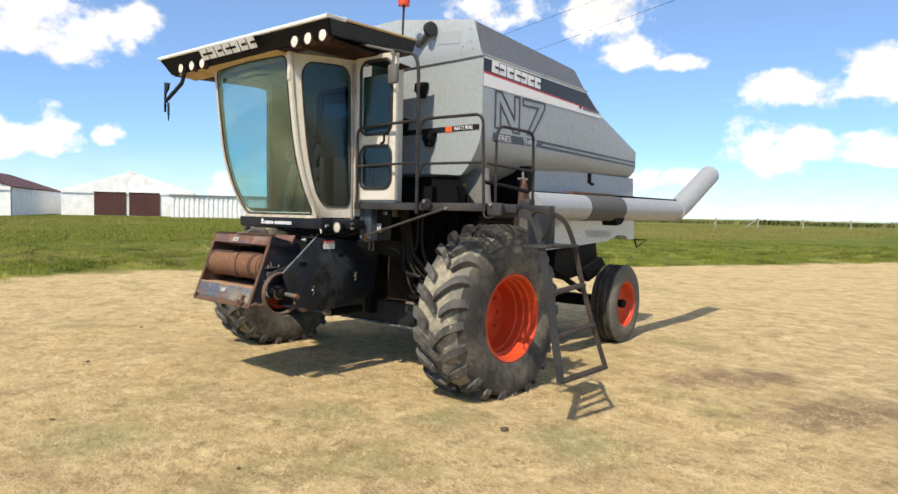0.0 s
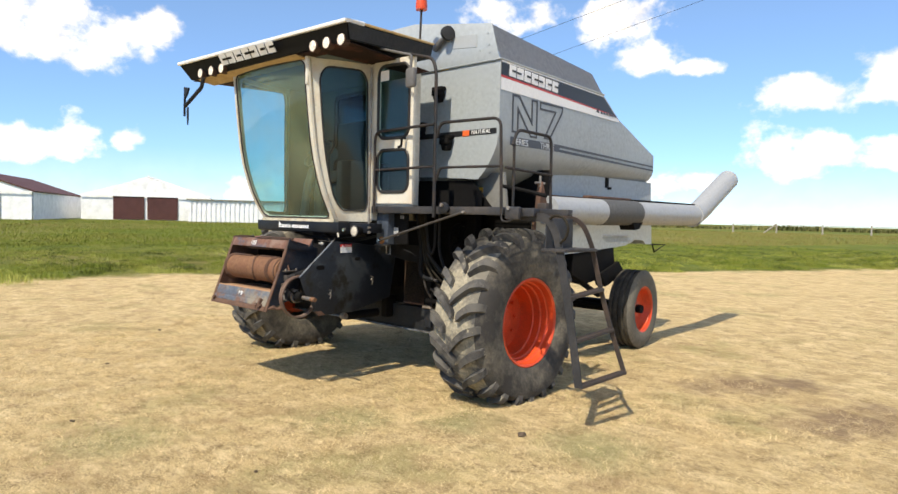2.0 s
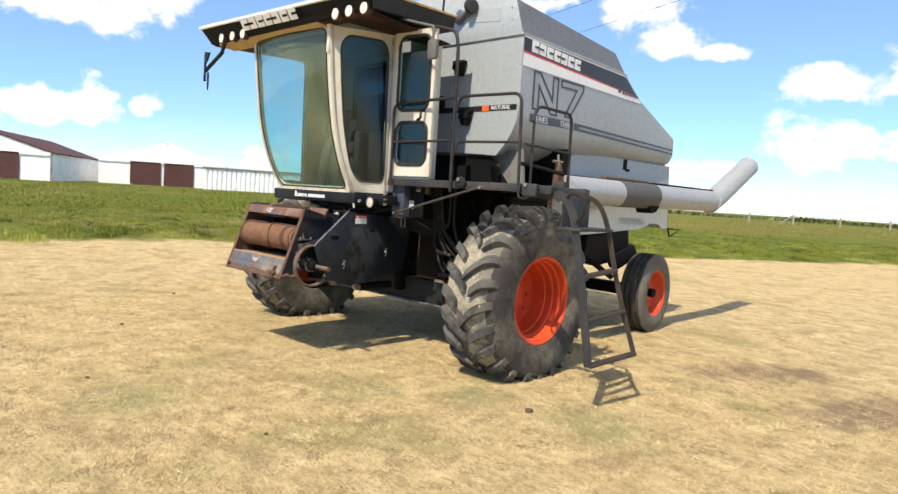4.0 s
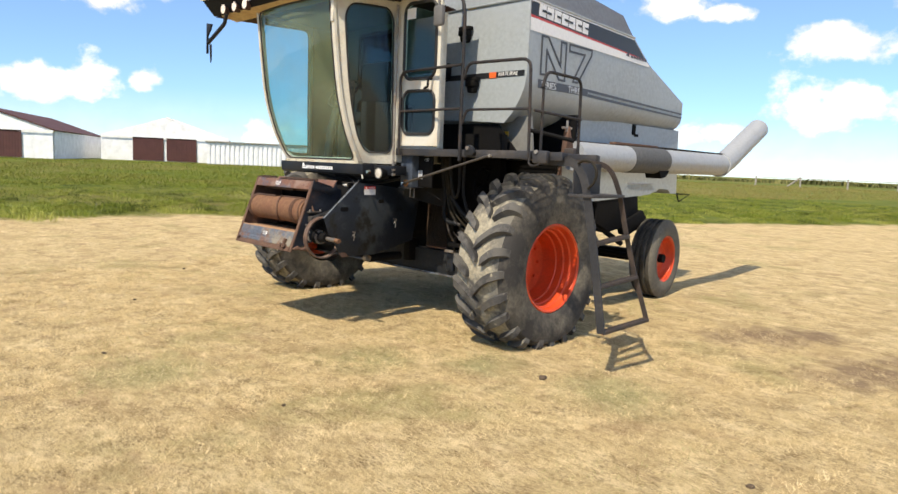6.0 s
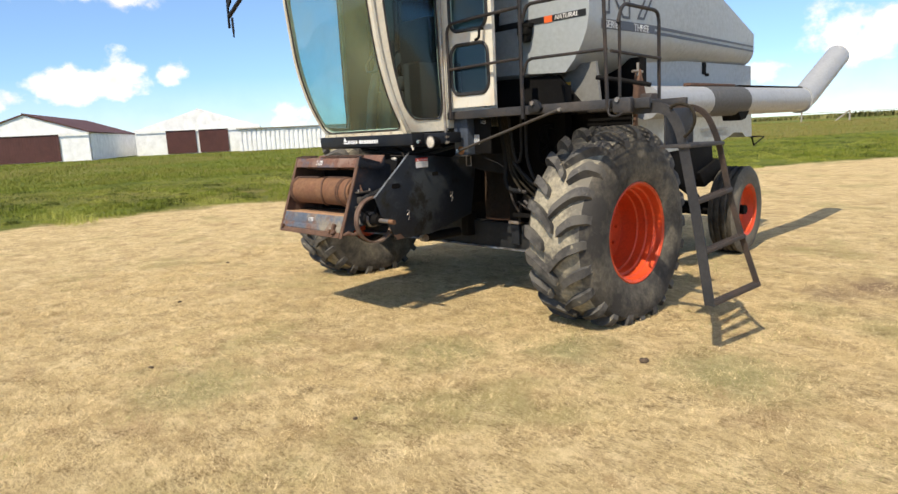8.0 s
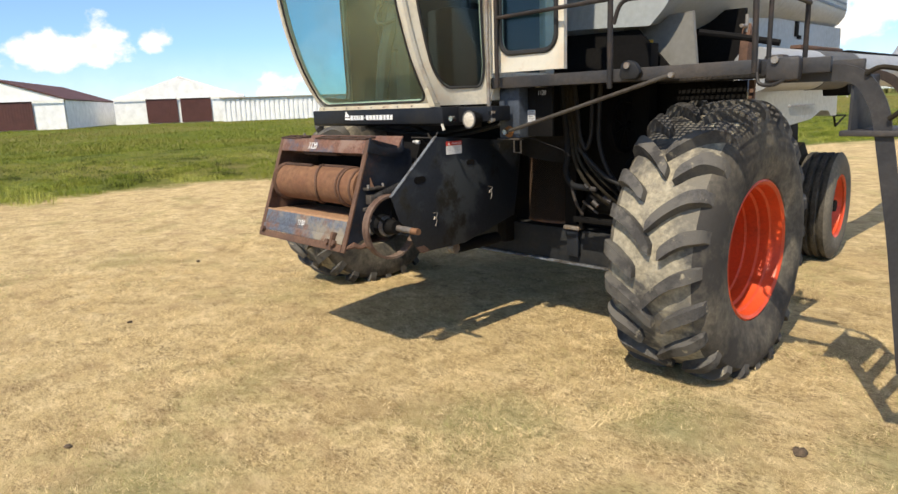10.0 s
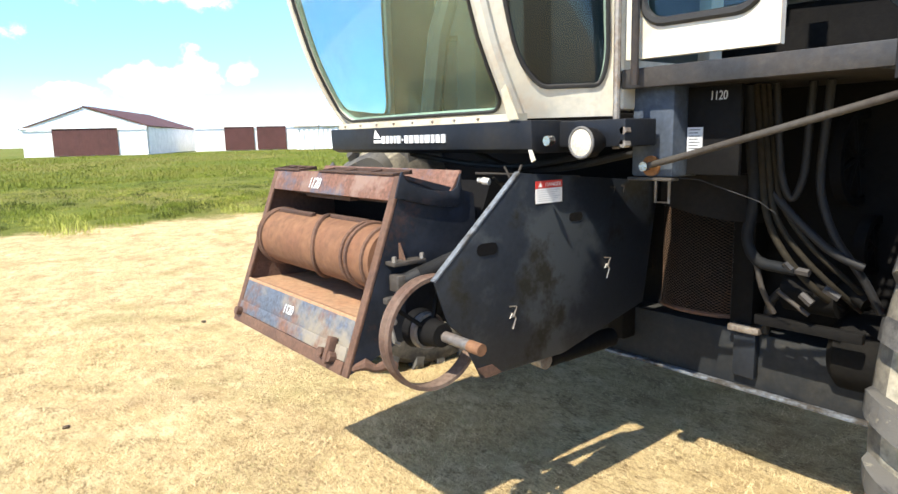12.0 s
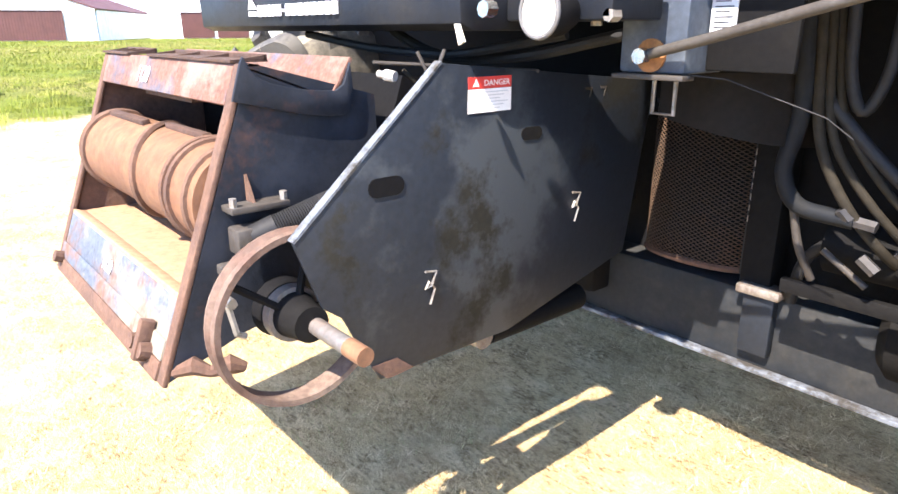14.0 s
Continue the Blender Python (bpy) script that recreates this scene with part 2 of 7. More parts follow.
M = dict(
    silver=mat("silver_paint", (0.355, 0.390, 0.41), 0.36, 0.12, 0.012, 30, (0.335, 0.368, 0.385), 0.8, 0.3, 0.35, 0.0, 10, (0.37, 0.405, 0.427), 0.5, 0.4),
    silver_dark=mat("grey_extension_paint", (0.29, 0.31, 0.345), 0.5, 0.1, 0.015, 30, (0.27, 0.285, 0.315), 1.2, 0.3, 0.35, 0.0, 12),
    patch=mat("pale_patch_paint", (0.37, 0.395, 0.41), 0.45, 0.1, 0.05, 40),
    black=mat("black_paint_dusty", (0.004, 0.004, 0.0048), 0.7, 0, 0.3, 60, (0.013, 0.012, 0.010), 2.2, 0.35, 0.3, 0.12, 80, (0.006, 0.0065, 0.009), 5, 0.4, spec=0.1),
    navy=mat("navy_black_paint", (0.0065, 0.0085, 0.013), 0.5, 0, 0.3, 50, (0.024, 0.022, 0.018), 3.2, 0.32, 0.16, 0.10, 70, (0.011, 0.014, 0.021), 6, 0.45, spec=0.25),
    plate=mat("scuffed_navy_plate", (0.0135, 0.0170, 0.0235), 0.48, 0, 0.25, 50, (0.0125, 0.0117, 0.0085), 1.6, 0.45, 0.03, 0.06, 70, (0.037, 0.043, 0.049), 1.4, 0.44, spec=0.3),
    steel_edge=mat("worn_steel_edge", (0.16, 0.18, 0.21), 0.55, 0.3, 0.4, 60, (0.055, 0.05, 0.045), 9, 0.45, 0.06),
    rust=mat("rusted_steel", (0.100, 0.049, 0.031), 0.85, 0, 0.55, 60, (0.140, 0.080, 0.053), 5, 0.42, 0.2, 0.35, 90, (0.058, 0.034, 0.027), 9, 0.44),
    rust_and_shade=mat("dark_rust_and_shade_steel", (0.050, 0.027, 0.019), 0.85, 0, 0.5, 60, (0.085, 0.045, 0.03), 6, 0.4, 0.15, 0.3, 90),
    rust_blue=mat("rusted_steel_with_blue_paint", (0.14, 0.068, 0.048), 0.8, 0, 0.5, 60, (0.070, 0.088, 0.13), 4.0, 0.34, 0.06, 0.3, 90, (0.20, 0.13, 0.105), 7, 0.40),
    cheek=mat("black_paint_breaking_into_rust", (0.009, 0.012, 0.019), 0.6, 0, 0.3, 50, (0.085, 0.040, 0.027), 4.2, 0.17, 0.10, 0.15, 70, (0.02, 0.024, 0.034), 6, 0.4, spec=0.3),
    blue_lip=mat("blue_paint_worn_to_rust", (0.075, 0.092, 0.125), 0.75, 0, 0.5, 60, (0.145, 0.078, 0.055), 4.0, 0.40, 0.06, 0.3, 90, (0.21, 0.185, 0.145), 3.0, 0.46),
    pulley=mat("worn_brown_rust", (0.105, 0.056, 0.039), 0.7, 0.1, 0.4, 60, (0.19, 0.14, 0.11), 5, 0.36, 0.15, 0.25, 90, (0.065, 0.036, 0.027), 8, 0.4),
    drum=mat("rusty_red_drum", (0.140, 0.058, 0.029), 0.75, 0, 0.35, 40, (0.205, 0.108, 0.055), 2.6, 0.42, 0.22, 0.12, 90, (0.085, 0.034, 0.019), 5, 0.42),
    pan=mat("sun_bleached_rusty_pan", (0.33, 0.215, 0.125), 0.85, 0, 0.4, 40, (0.30, 0.15, 0.08), 3.5, 0.4, 0.25, 0.2, 90),
    rubber=mat("muddy_rubber", (0.090, 0.086, 0.080), 0.9, 0, 0.35, 45, (0.31, 0.28, 0.212), 2.8, 0.50, 0.05, 0.35, 60, (0.165, 0.153, 0.128), 2.2, 0.5, spec=0.2),
    lug=mat("worn_rubber_lug", (0.062, 0.060, 0.059), 0.85, 0, 0.3, 60, (0.30, 0.27, 0.20), 11.0, 0.22, 0.04, 0.3, 60, (0.105, 0.100, 0.092), 4, 0.5, per_object=0.25, spec=0.25),
    sidewall=mat("dusty_sidewall_rubber", (0.054, 0.051, 0.048), 0.9, 0, 0.08, 50, (0.205, 0.183, 0.142), 1.8, 0.40, 0.14, 0.12, 50, (0.030, 0.029, 0.029), 1.3, 0.42, spec=0.2),
    rear_sidewall=mat("pale_dusty_rubber", (0.105, 0.098, 0.084), 0.9, 0, 0.15, 50, (0.18, 0.165, 0.132), 3.0, 0.42, 0.2, 0.15, 50, spec=0.2),
    rubber_rear=mat("dusty_rubber", (0.028, 0.027, 0.026), 0.85, 0, 0.4, 60, (0.12, 0.108, 0.088), 3.0, 0.38, 0.2, 0.3, 60, spec=0.25),
    orange=mat("orange_rim_paint", (0.62, 0.068, 0.017), 0.42, 0, 0.12, 50, (0.40, 0.05, 0.018), 5, 0.22, 0.15, 0.05, 60),
    white=mat("white_cab_paint", (0.57, 0.555, 0.49), 0.45, 0, 0.05, 40, (0.53, 0.48, 0.37), 2.5, 0.28, 0.22, 0.04, 60, (0.40, 0.22, 0.10), 7, 0.05),
    white_dirty=mat("dirty_white_paint", (0.47, 0.445, 0.36), 0.6, 0, 0.2, 40, (0.30, 0.26, 0.18), 5, 0.4, 0.2, 0.05, 60, (0.36, 0.17, 0.08), 9, 0.12),
    gasket=mat("black_rubber_gasket", (0.012, 0.012, 0.013), 0.6, 0, 0.2),
    glass=glass("tinted_cab_glass", (0.52, 0.80, 0.84)),
    glass_dusty=glass("dusty_windscreen_glass", (0.47, 0.80, 0.84), dust=0.24),
    glass_dark=glass("smoked_cab_glass", (0.50, 0.74, 0.78)),
    fascia=mat("black_fascia", (0.006, 0.006, 0.007), 0.6, 0, 0.2, spec=0.15),
    fascia_side=mat("grey_fascia_side", (0.06, 0.064, 0.068), 0.6, 0, 0.2, 40, (0.09, 0.09, 0.09), 3, 0.4, 0.2),
    roof_tan=mat("faded_tan_roof", (0.50, 0.36, 0.17), 0.75, 0, 0.25, 30, (0.38, 0.26, 0.12), 4, 0.4, 0.2),
    under=mat("dark_roof_lining", (0.026, 0.013, 0.010), 0.85, 0, 0.3, 30, (0.26, 0.20, 0.14), 4.5, 0.10, 0.02, 0.1, 60, (0.060, 0.024, 0.017), 3, 0.4, spec=0.2),
    lens=lamp_glow("lit_work_lamp_lens", (1.0, 0.82, 0.62), 0.85),
    lens_low=lamp_glow("headlamp_lens", (1.0, 0.80, 0.58), 0.26),
    zinc=mat("zinc_plated_steel", (0.52, 0.50, 0.46), 0.4, 0.25, 0.2, 80),
    chrome=mat("chrome", (0.55, 0.55, 0.55), 0.18, 1.0, 0.1),
    galv=mat("galvanised_auger_tube", (0.36, 0.38, 0.40), 0.42, 0.2, 0.05, 40, (0.32, 0.33, 0.34), 2, 0.3, 0.3, 0.0, 20),
    rail=mat("dark_rail_paint", (0.019, 0.018, 0.019), 0.55, 0, 0.3, 60, (0.050, 0.036, 0.030), 7, 0.33, 0.12, 0.1, spec=0.3),
    deck=mat("worn_grey_deck_steel", (0.024, 0.025, 0.029), 0.55, 0.1, 0.3, 50, (0.062, 0.053, 0.047), 4, 0.38, 0.15, 0.15),
    # the shade under the tank is put into this darker grey
    hopper=mat("shaded_grey_hopper_paint", (0.19, 0.19, 0.18), 0.6, 0, 0.1, 30, (0.14, 0.135, 0.12), 3, 0.4, 0.2, 0.02, 20),
    ladder=mat("brown_ladder_paint", (0.030, 0.026, 0.025), 0.6, 0, 0.3, 50, (0.075, 0.050, 0.038), 6, 0.4, 0.15, 0.15),
    ladder_grey=mat("grey_ladder_paint", (0.023, 0.024, 0.028), 0.6, 0, 0.3, 50, (0.046, 0.044, 0.045), 5, 0.36, 0.12, 0.1),
    axle=mat("dusty_navy_axle_paint", (0.014, 0.017, 0.021), 0.55, 0, 0.3, 50, (0.034, 0.033, 0.030), 2.6, 0.40, 0.12, 0.08, 70, (0.009, 0.011, 0.014), 4, 0.4, spec=0.25),
    cable=mat("rubber_hose", (0.013, 0.013, 0.014), 0.65, 0, 0.3, spec=0.3),
    blue_hose=mat("faded_blue_grey_hose", (0.008, 0.0095, 0.012), 0.7, 0, 0.3, 40, (0.015, 0.015, 0.0145), 7, 0.4, 0.1, spec=0.2),
    tan_hose=mat("weathered_tan_hose", (0.024, 0.020, 0.014), 0.8, 0, 0.3, 40, (0.014, 0.012, 0.009), 6, 0.4, 0.1, spec=0.2),
    bare=mat("bare_steel", (0.30, 0.28, 0.255), 0.5, 0.6, 0.3, 60, (0.16, 0.10, 0.065), 7, 0.35, 0.1),
    rod=mat("weathered_rod", (0.062, 0.055, 0.048), 0.6, 0.2, 0.3, 60, (0.042, 0.033, 0.027), 6, 0.4, 0.12),
    column=mat("blue_grey_column_paint", (0.040, 0.053, 0.076), 0.6, 0, 0.3, 50, (0.105, 0.125, 0.15), 5, 0.36, 0.10, 0.1),
    guard=mat("dusty_brown_black_sheet", (0.016, 0.0135, 0.0115), 0.7, 0, 0.3, 50, (0.027, 0.023, 0.019), 4, 0.4, 0.15, 0.1, spec=0.3),
    rust_orange=mat("fresh_orange_rust", (0.34, 0.15, 0.045), 0.85, 0, 0.5, 60, (0.20, 0.09, 0.04), 9, 0.4, 0.15),
    lamp_grey=mat("grey_lamp_paint", (0.11, 0.107, 0.105), 0.55, 0, 0.2, 60),
    shaft=mat("grey_steel_shaft", (0.165, 0.155, 0.148), 0.5, 0.4, 0.3, 60, (0.20, 0.13, 0.09), 6, 0.35, 0.12),
    decal_black=mat("black_decal", (0.014, 0.014, 0.016), 0.4, 0, 0.1, bump=0),
    decal_pale=mat("pale_grey_decal", (0.52, 0.54, 0.56), 0.4, 0, 0.08, bump=0),
    decal_white=mat("white_decal", (0.78, 0.78, 0.78), 0.4, 0, 0.08, bump=0),
    decal_red=mat("red_decal", (0.55, 0.05, 0.04), 0.4, 0, 0.1, bump=0),
    decal_orange=mat("orange_decal", (0.75, 0.13, 0.03), 0.4, 0, 0.1, bump=0),
    decal_line=mat("dark_grey_decal", (0.045, 0.045, 0.052), 0.4, 0, 0.1, bump=0),
    yellow=mat("amber_reflector", (0.75, 0.42, 0.05), 0.3, 0, 0.2),
    cabin=mat("grey_cab_lining", (0.115, 0.150, 0.160), 0.85, 0, 0.2, 40, (0.085, 0.110, 0.120), 3, 0.4, 0.2),
    cabin_dark=mat("dark_cab_trim", (0.018, 0.024, 0.028), 0.7, 0, 0.3),
    mesh_rust=mat("rusty_expanded_metal", (0.045, 0.028, 0.017), 0.85, 0, 0.5, 60, (0.12, 0.055, 0.022), 3, 0.28, 0.2),
    siding=mat("white_steel_siding", (0.83, 0.84, 0.85), 0.5, 0, 0.0, 2, (0.80, 0.805, 0.81), 0.12, 0.3, 0.4, 0),
    white_roof=mat("white_steel_roofing", (0.90, 0.90, 0.90), 0.5, 0, 0.0, 2, (0.88, 0.88, 0.88), 0.12, 0.3, 0.4, 0),
    maroon=mat("maroon_steel", (0.085, 0.028, 0.025), 0.6, 0, 0.05, 2, (0.070, 0.024, 0.021), 0.3, 0.4, 0.3, 0),
    soil=mat("dry_soil", (0.085, 0.06, 0.04), 0.95, 0, 0.5, 80, bump=0.6),
    post=mat("weathered_fence_wood", (0.33, 0.30, 0.26), 0.9, 0, 0.4, 20),
)


SOIL = ((3.45, 3.6, 0.25), (3.7, 4.05, 0.38), (4.0, 4.5, 0.28), (4.7, 2.9, 0.3), (4.9, 3.4, 0.45), (5.15, 3.85, 0.42))  # trampled bare patches: x, y, radius


def ground_material():
    m = bpy.data.materials.new("field_ground")
    m.use_nodes = True
    nt = m.node_tree
    N, L = nt.nodes.new, nt.links.new
    b = nt.nodes["Principled BSDF"]
    b.inputs["Roughness"].default_value = 0.95
    b.inputs["Specular IOR Level"].default_value = 0.15
    co = N("ShaderNodeTexCoord").outputs["Object"]

    def noise_node(scale, detail=6.0, stretch=None, rough_=0.6):
        n = N("ShaderNodeTexNoise")
        n.inputs["Scale"].default_value, n.inputs["Detail"].default_value, n.inputs["Roughness"].default_value = scale, detail, rough_
        if stretch:
            k = N("ShaderNodeMapping")
            k.inputs["Scale"].default_value, k.inputs["Rotation"].default_value = stretch, (0, 0, 0.6)
            L(co, k.inputs[0])
            L(k.outputs[0], n.inputs["Vector"])
        else:
            L(co, n.inputs["Vector"])
        return n.outputs["Fac"]

    def ranged(v, a, c, lo=0.0, hi=1.0):
        n = N("ShaderNodeMapRange")
        L(v, n.inputs[0])
        for k, x in enumerate((a, c, lo, hi)):
            n.inputs[k + 1].default_value = x
        return n.outputs[0]

    def mixed(fac, a, c, blend="MIX"):
        n = N("ShaderNodeMix")
        n.data_type, n.blend_type = "RGBA", blend
        for k, v in ((0, fac), (6, a), (7, c)):
            if isinstance(v, (int, float)):
                n.inputs[k].default_value = v
            elif isinstance(v, tuple):
                n.inputs[k].default_value = (*v, 1)
            else:
                L(v, n.inputs[k])
        return n.outputs[2]

    def math_node(op, a, b_):
        n = N("ShaderNodeMath")
        n.operation = op
        for k, v in enumerate((a, b_)):
            if isinstance(v, (int, float)):
                n.inputs[k].default_value = v
            else:
                L(v, n.inputs[k])
        return n.outputs[0]

    def plane(nx, ny, x0, y0):
        n = N("ShaderNodeVectorMath")
        n.operation = "DOT_PRODUCT"
        L(co, n.inputs[0])
        n.inputs[1].default_value = (nx, ny, 0)
        return math_node("SUBTRACT", n.outputs["Value"], nx * x0 + ny * y0)

    straw = mixed(ranged(noise_node(60, 4, (1, 3.5, 1)), 0.32, 0.68), (0.42, 0.312, 0.158), (0.78, 0.622, 0.345))
    straw = mixed(ranged(noise_node(14, 6), 0.38, 0.66), straw, (0.61, 0.472, 0.245))
    straw = mixed(ranged(noise_node(2.6, 8, (1, 1.4, 1), 0.68), 0.48, 0.62, 0, 0.75), straw, (0.80, 0.648, 0.375))
    straw = mixed(ranged(noise_node(1.3, 7), 0.52, 0.66, 0, 0.5), straw, (0.33, 0.23, 0.112))
    straw = mixed(ranged(noise_node(8.5, 8, (1, 1.9, 1), 0.76), 0.48, 0.60, 0, 0.7), straw, (0.37, 0.265, 0.128))
    straw = mixed(ranged(noise_node(0.55, 6), 0.55, 0.66, 0, 0.55), straw, (0.29, 0.275, 0.11))
    straw = mixed(ranged(noise_node(1.9, 7, (1, 1.6, 1)), 0.54, 0.66, 0, 0.4), straw, (0.38, 0.25, 0.14))
    # shade in the thatch's holes, painted as small brown dashes, thicker in patches
    gap_shade = math_node("ADD", noise_node(26, 6, (1, 2.4, 1), 0.72), math_node("MULTIPLY", noise_node(3.6, 7, None, 0.7), 0.7))
    straw = mixed(ranged(gap_shade, 0.86, 1.02, 0, 0.85), straw, (0.185, 0.125, 0.062))
    fine = math_node("ADD", noise_node(75, 5, (2.2, 1, 1), 0.7), math_node("MULTIPLY", noise_node(6.0, 6, None, 0.7), 0.5))
    straw = mixed(ranged(fine, 0.78, 0.95, 0, 0.6), straw, (0.25, 0.175, 0.088))
    soil = mixed(ranged(noise_node(25, 5), 0.3, 0.7), (0.15, 0.10, 0.065), (0.27, 0.185, 0.12))
    bare = None
    for x, y, r in SOIL:
        n = N("ShaderNodeVectorMath")
        n.operation = "DISTANCE"
        L(co, n.inputs[0])
        n.inputs[1].default_value = (x, y, 0)
        f = ranged(math_node("ADD", n.outputs["Value"], math_node("MULTIPLY", noise_node(5, 6), 0.9)), r + 0.25, r + 0.62, 0.8, 0.0)
        bare = f if bare is None else math_node("MAXIMUM", bare, f)
    straw = mixed(bare, straw, soil)
    # a few greener spots near the wheel
    fresh = None
    for x, y, r in ((1.67, 0.10, 0.30), (3.6, 1.0, 0.35), (2.4, 0.75, 0.25), (0.9, -1.5, 0.3)):
        n = N("ShaderNodeVectorMath")
        n.operation = "DISTANCE"
        L(co, n.inputs[0])
        n.inputs[1].default_value = (x, y, 0)
        f = ranged(math_node("ADD", n.outputs["Value"], math_node("MULTIPLY", noise_node(4, 6), 0.7)), r + 0.15, r + 0.6, 0.6, 0.0)
        fresh = f if fresh is None else math_node("MAXIMUM", fresh, f)
    straw = mixed(fresh, straw, (0.22, 0.235, 0.10))
    green = mixed(ranged(noise_node(0.35, 7), 0.35, 0.65), (0.088, 0.118, 0.017), (0.150, 0.165, 0.030))
    green = mixed(ranged(noise_node(2.2, 7, None, 0.7), 0.5, 0.66, 0, 0.6), green, (0.065, 0.088, 0.014))
    green = mixed(ranged(noise_node(0.05, 5), 0.5, 0.62, 0, 0.6), green, (0.20, 0.165, 0.058))
    d = math_node("MAXIMUM", plane(-1, 0, -12.3, 0), plane(-0.875, 0.483, -12.3, 4.8))
    d = math_node("ADD", d, math_node("MULTIPLY", math_node("SUBTRACT", noise_node(0.9, 6), 0.5), 2.6))
    L(mixed(ranged(d, -0.3, 0.5), straw, green), b.inputs["Base Color"])
    bn = N("ShaderNodeBump")
    bn.inputs["Strength"].default_value, bn.inputs["Distance"].default_value = 0.7, 0.035
    L(math_node("ADD", noise_node(90, 7, (1, 2.0, 1), 0.75), math_node("MULTIPLY", noise_node(7, 7), 1.5)), bn.inputs["Height"])
    L(bn.outputs[0], b.inputs["Normal"])
    return m


def blade_material(name, lo, hi, rough=0.8, patch=None, patch_scale=0.6):
    """Blades of grass or straw: a spread of colour from blade to blade, and patches where another colour takes over."""
    m = bpy.data.materials.new(name)
    m.use_nodes = True
    nt = m.node_tree
    N, L = nt.nodes.new, nt.links.new
    b = nt.nodes["Principled BSDF"]
    b.inputs["Roughness"].default_value, b.inputs["Specular IOR Level"].default_value = rough, 0.2
    r = N("ShaderNodeNewGeometry").outputs["Random Per Island"]
    mx = N("ShaderNodeMix")
    mx.data_type = "RGBA"
    L(r, mx.inputs[0])
    mx.inputs[6].default_value, mx.inputs[7].default_value = (*lo, 1), (*hi, 1)
    col = mx.outputs[2]
    if patch:
        nz, mr, mp = N("ShaderNodeTexNoise"), N("ShaderNodeMapRange"), N("ShaderNodeMix")
        nz.inputs["Scale"].default_value, nz.inputs["Detail"].default_value, nz.inputs["Roughness"].default_value = patch_scale, 5, 0.65
        L(N("ShaderNodeTexCoord").outputs["Object"], nz.inputs["Vector"])
        L(nz.outputs["Fac"], mr.inputs[0])
        mr.inputs[1].default_value, mr.inputs[2].default_value, mr.inputs[4].default_value = 0.44, 0.62, 0.85
        mp.data_type = "RGBA"
        L(mr.outputs[0], mp.inputs[0])
        L(col, mp.inputs[6])
        mp.inputs[7].default_value = (*patch, 1)
        col = mp.outputs[2]
    L(col, b.inputs["Base Color"])
    return m


# ---- mesh helpers ----
def box(bm, a, b, bev=0.0):
    r = bmesh.ops.create_cube(bm, size=1)
    lo, hi = Vector(a), Vector(b)
    for v in r["verts"]:
        v.co = Vector([lo[k] + (v.co[k] + 0.5) * (hi[k] - lo[k]) for k in range(3)])
    if bev:
        bmesh.ops.bevel(bm, geom=list({e for v in r["verts"] for e in v.link_edges}), offset=bev, segments=2, affect="EDGES", profile=0.5)


def prism(bm, pts, axis, a, b, bev=0.0):
    """A polygon in the two other axes, in x, y, z order, drawn out along axis from a to b."""
    def at(p, h):
        q = list(p)
        q.insert("xyz".index(axis), h)
        return bm.verts.new(q)
    lo, hi = [at(p, a) for p in pts], [at(p, b) for p in pts]
    n = len(pts)
    faces = [bm.faces.new(lo), bm.faces.new(hi[::-1])]
    faces += [bm.faces.new((lo[(k + 1) % n], lo[k], hi[k], hi[(k + 1) % n])) for k in range(n)]
    bmesh.ops.recalc_face_normals(bm, faces=faces)
    if bev:
        bmesh.ops.bevel(bm, geom=list({e for f in faces for e in f.edges}), offset=bev, segments=2, affect="EDGES", profile=0.5)


def tube(bm, pts, r, n=10, ends=True, closed=False):
    pts = [Vector(p) for p in pts]
    rings, m = [], len(pts)
    side = None
    for k, p in enumerate(pts):
        d = (pts[(k + 1) % m] - pts[k - 1]) if closed else (pts[min(k + 1, m - 1)] - pts[max(k - 1, 0)])
        d.normalize()
        side = (side - d * side.dot(d)) if side is not None else d.orthogonal()
        side = side.normalized() if side.length > 1e-6 else d.orthogonal().normalized()
        up = d.cross(side)
        rr = r[k] if isinstance(r, (list, tuple)) else r
        rings.append([bm.verts.new(p + rr * (side * math.cos(2 * math.pi * j / n) + up * math.sin(2 * math.pi * j / n))) for j in range(n)])
    pairs = list(zip(rings, rings[1:])) + ([(rings[-1], rings[0])] if closed else [])
    for a, b in pairs:
        for j in range(n):
            bm.faces.new((a[j], a[(j + 1) % n], b[(j + 1) % n], b[j]))
    if ends and not closed:
        bm.faces.new(rings[0][::-1])
        bm.faces.new(rings[-1])


def smooth_path(pts, r, steps=5):
    """A line of points whose inner corners are rounded with radius about r."""
    pts = [Vector(p) for p in pts]
    out = [pts[0]]
    for a, b, c in zip(pts, pts[1:], pts[2:]):
        k = min(r, (a - b).length * 0.49, (c - b).length * 0.49)
        p, q = b + (a - b).normalized() * k, b + (c - b).normalized() * k
        for s in range(steps + 1):
            t = s / steps
            out.append(p * (1 - t) ** 2 + b * 2 * t * (1 - t) + q * t * t)
    return out + [pts[-1]]


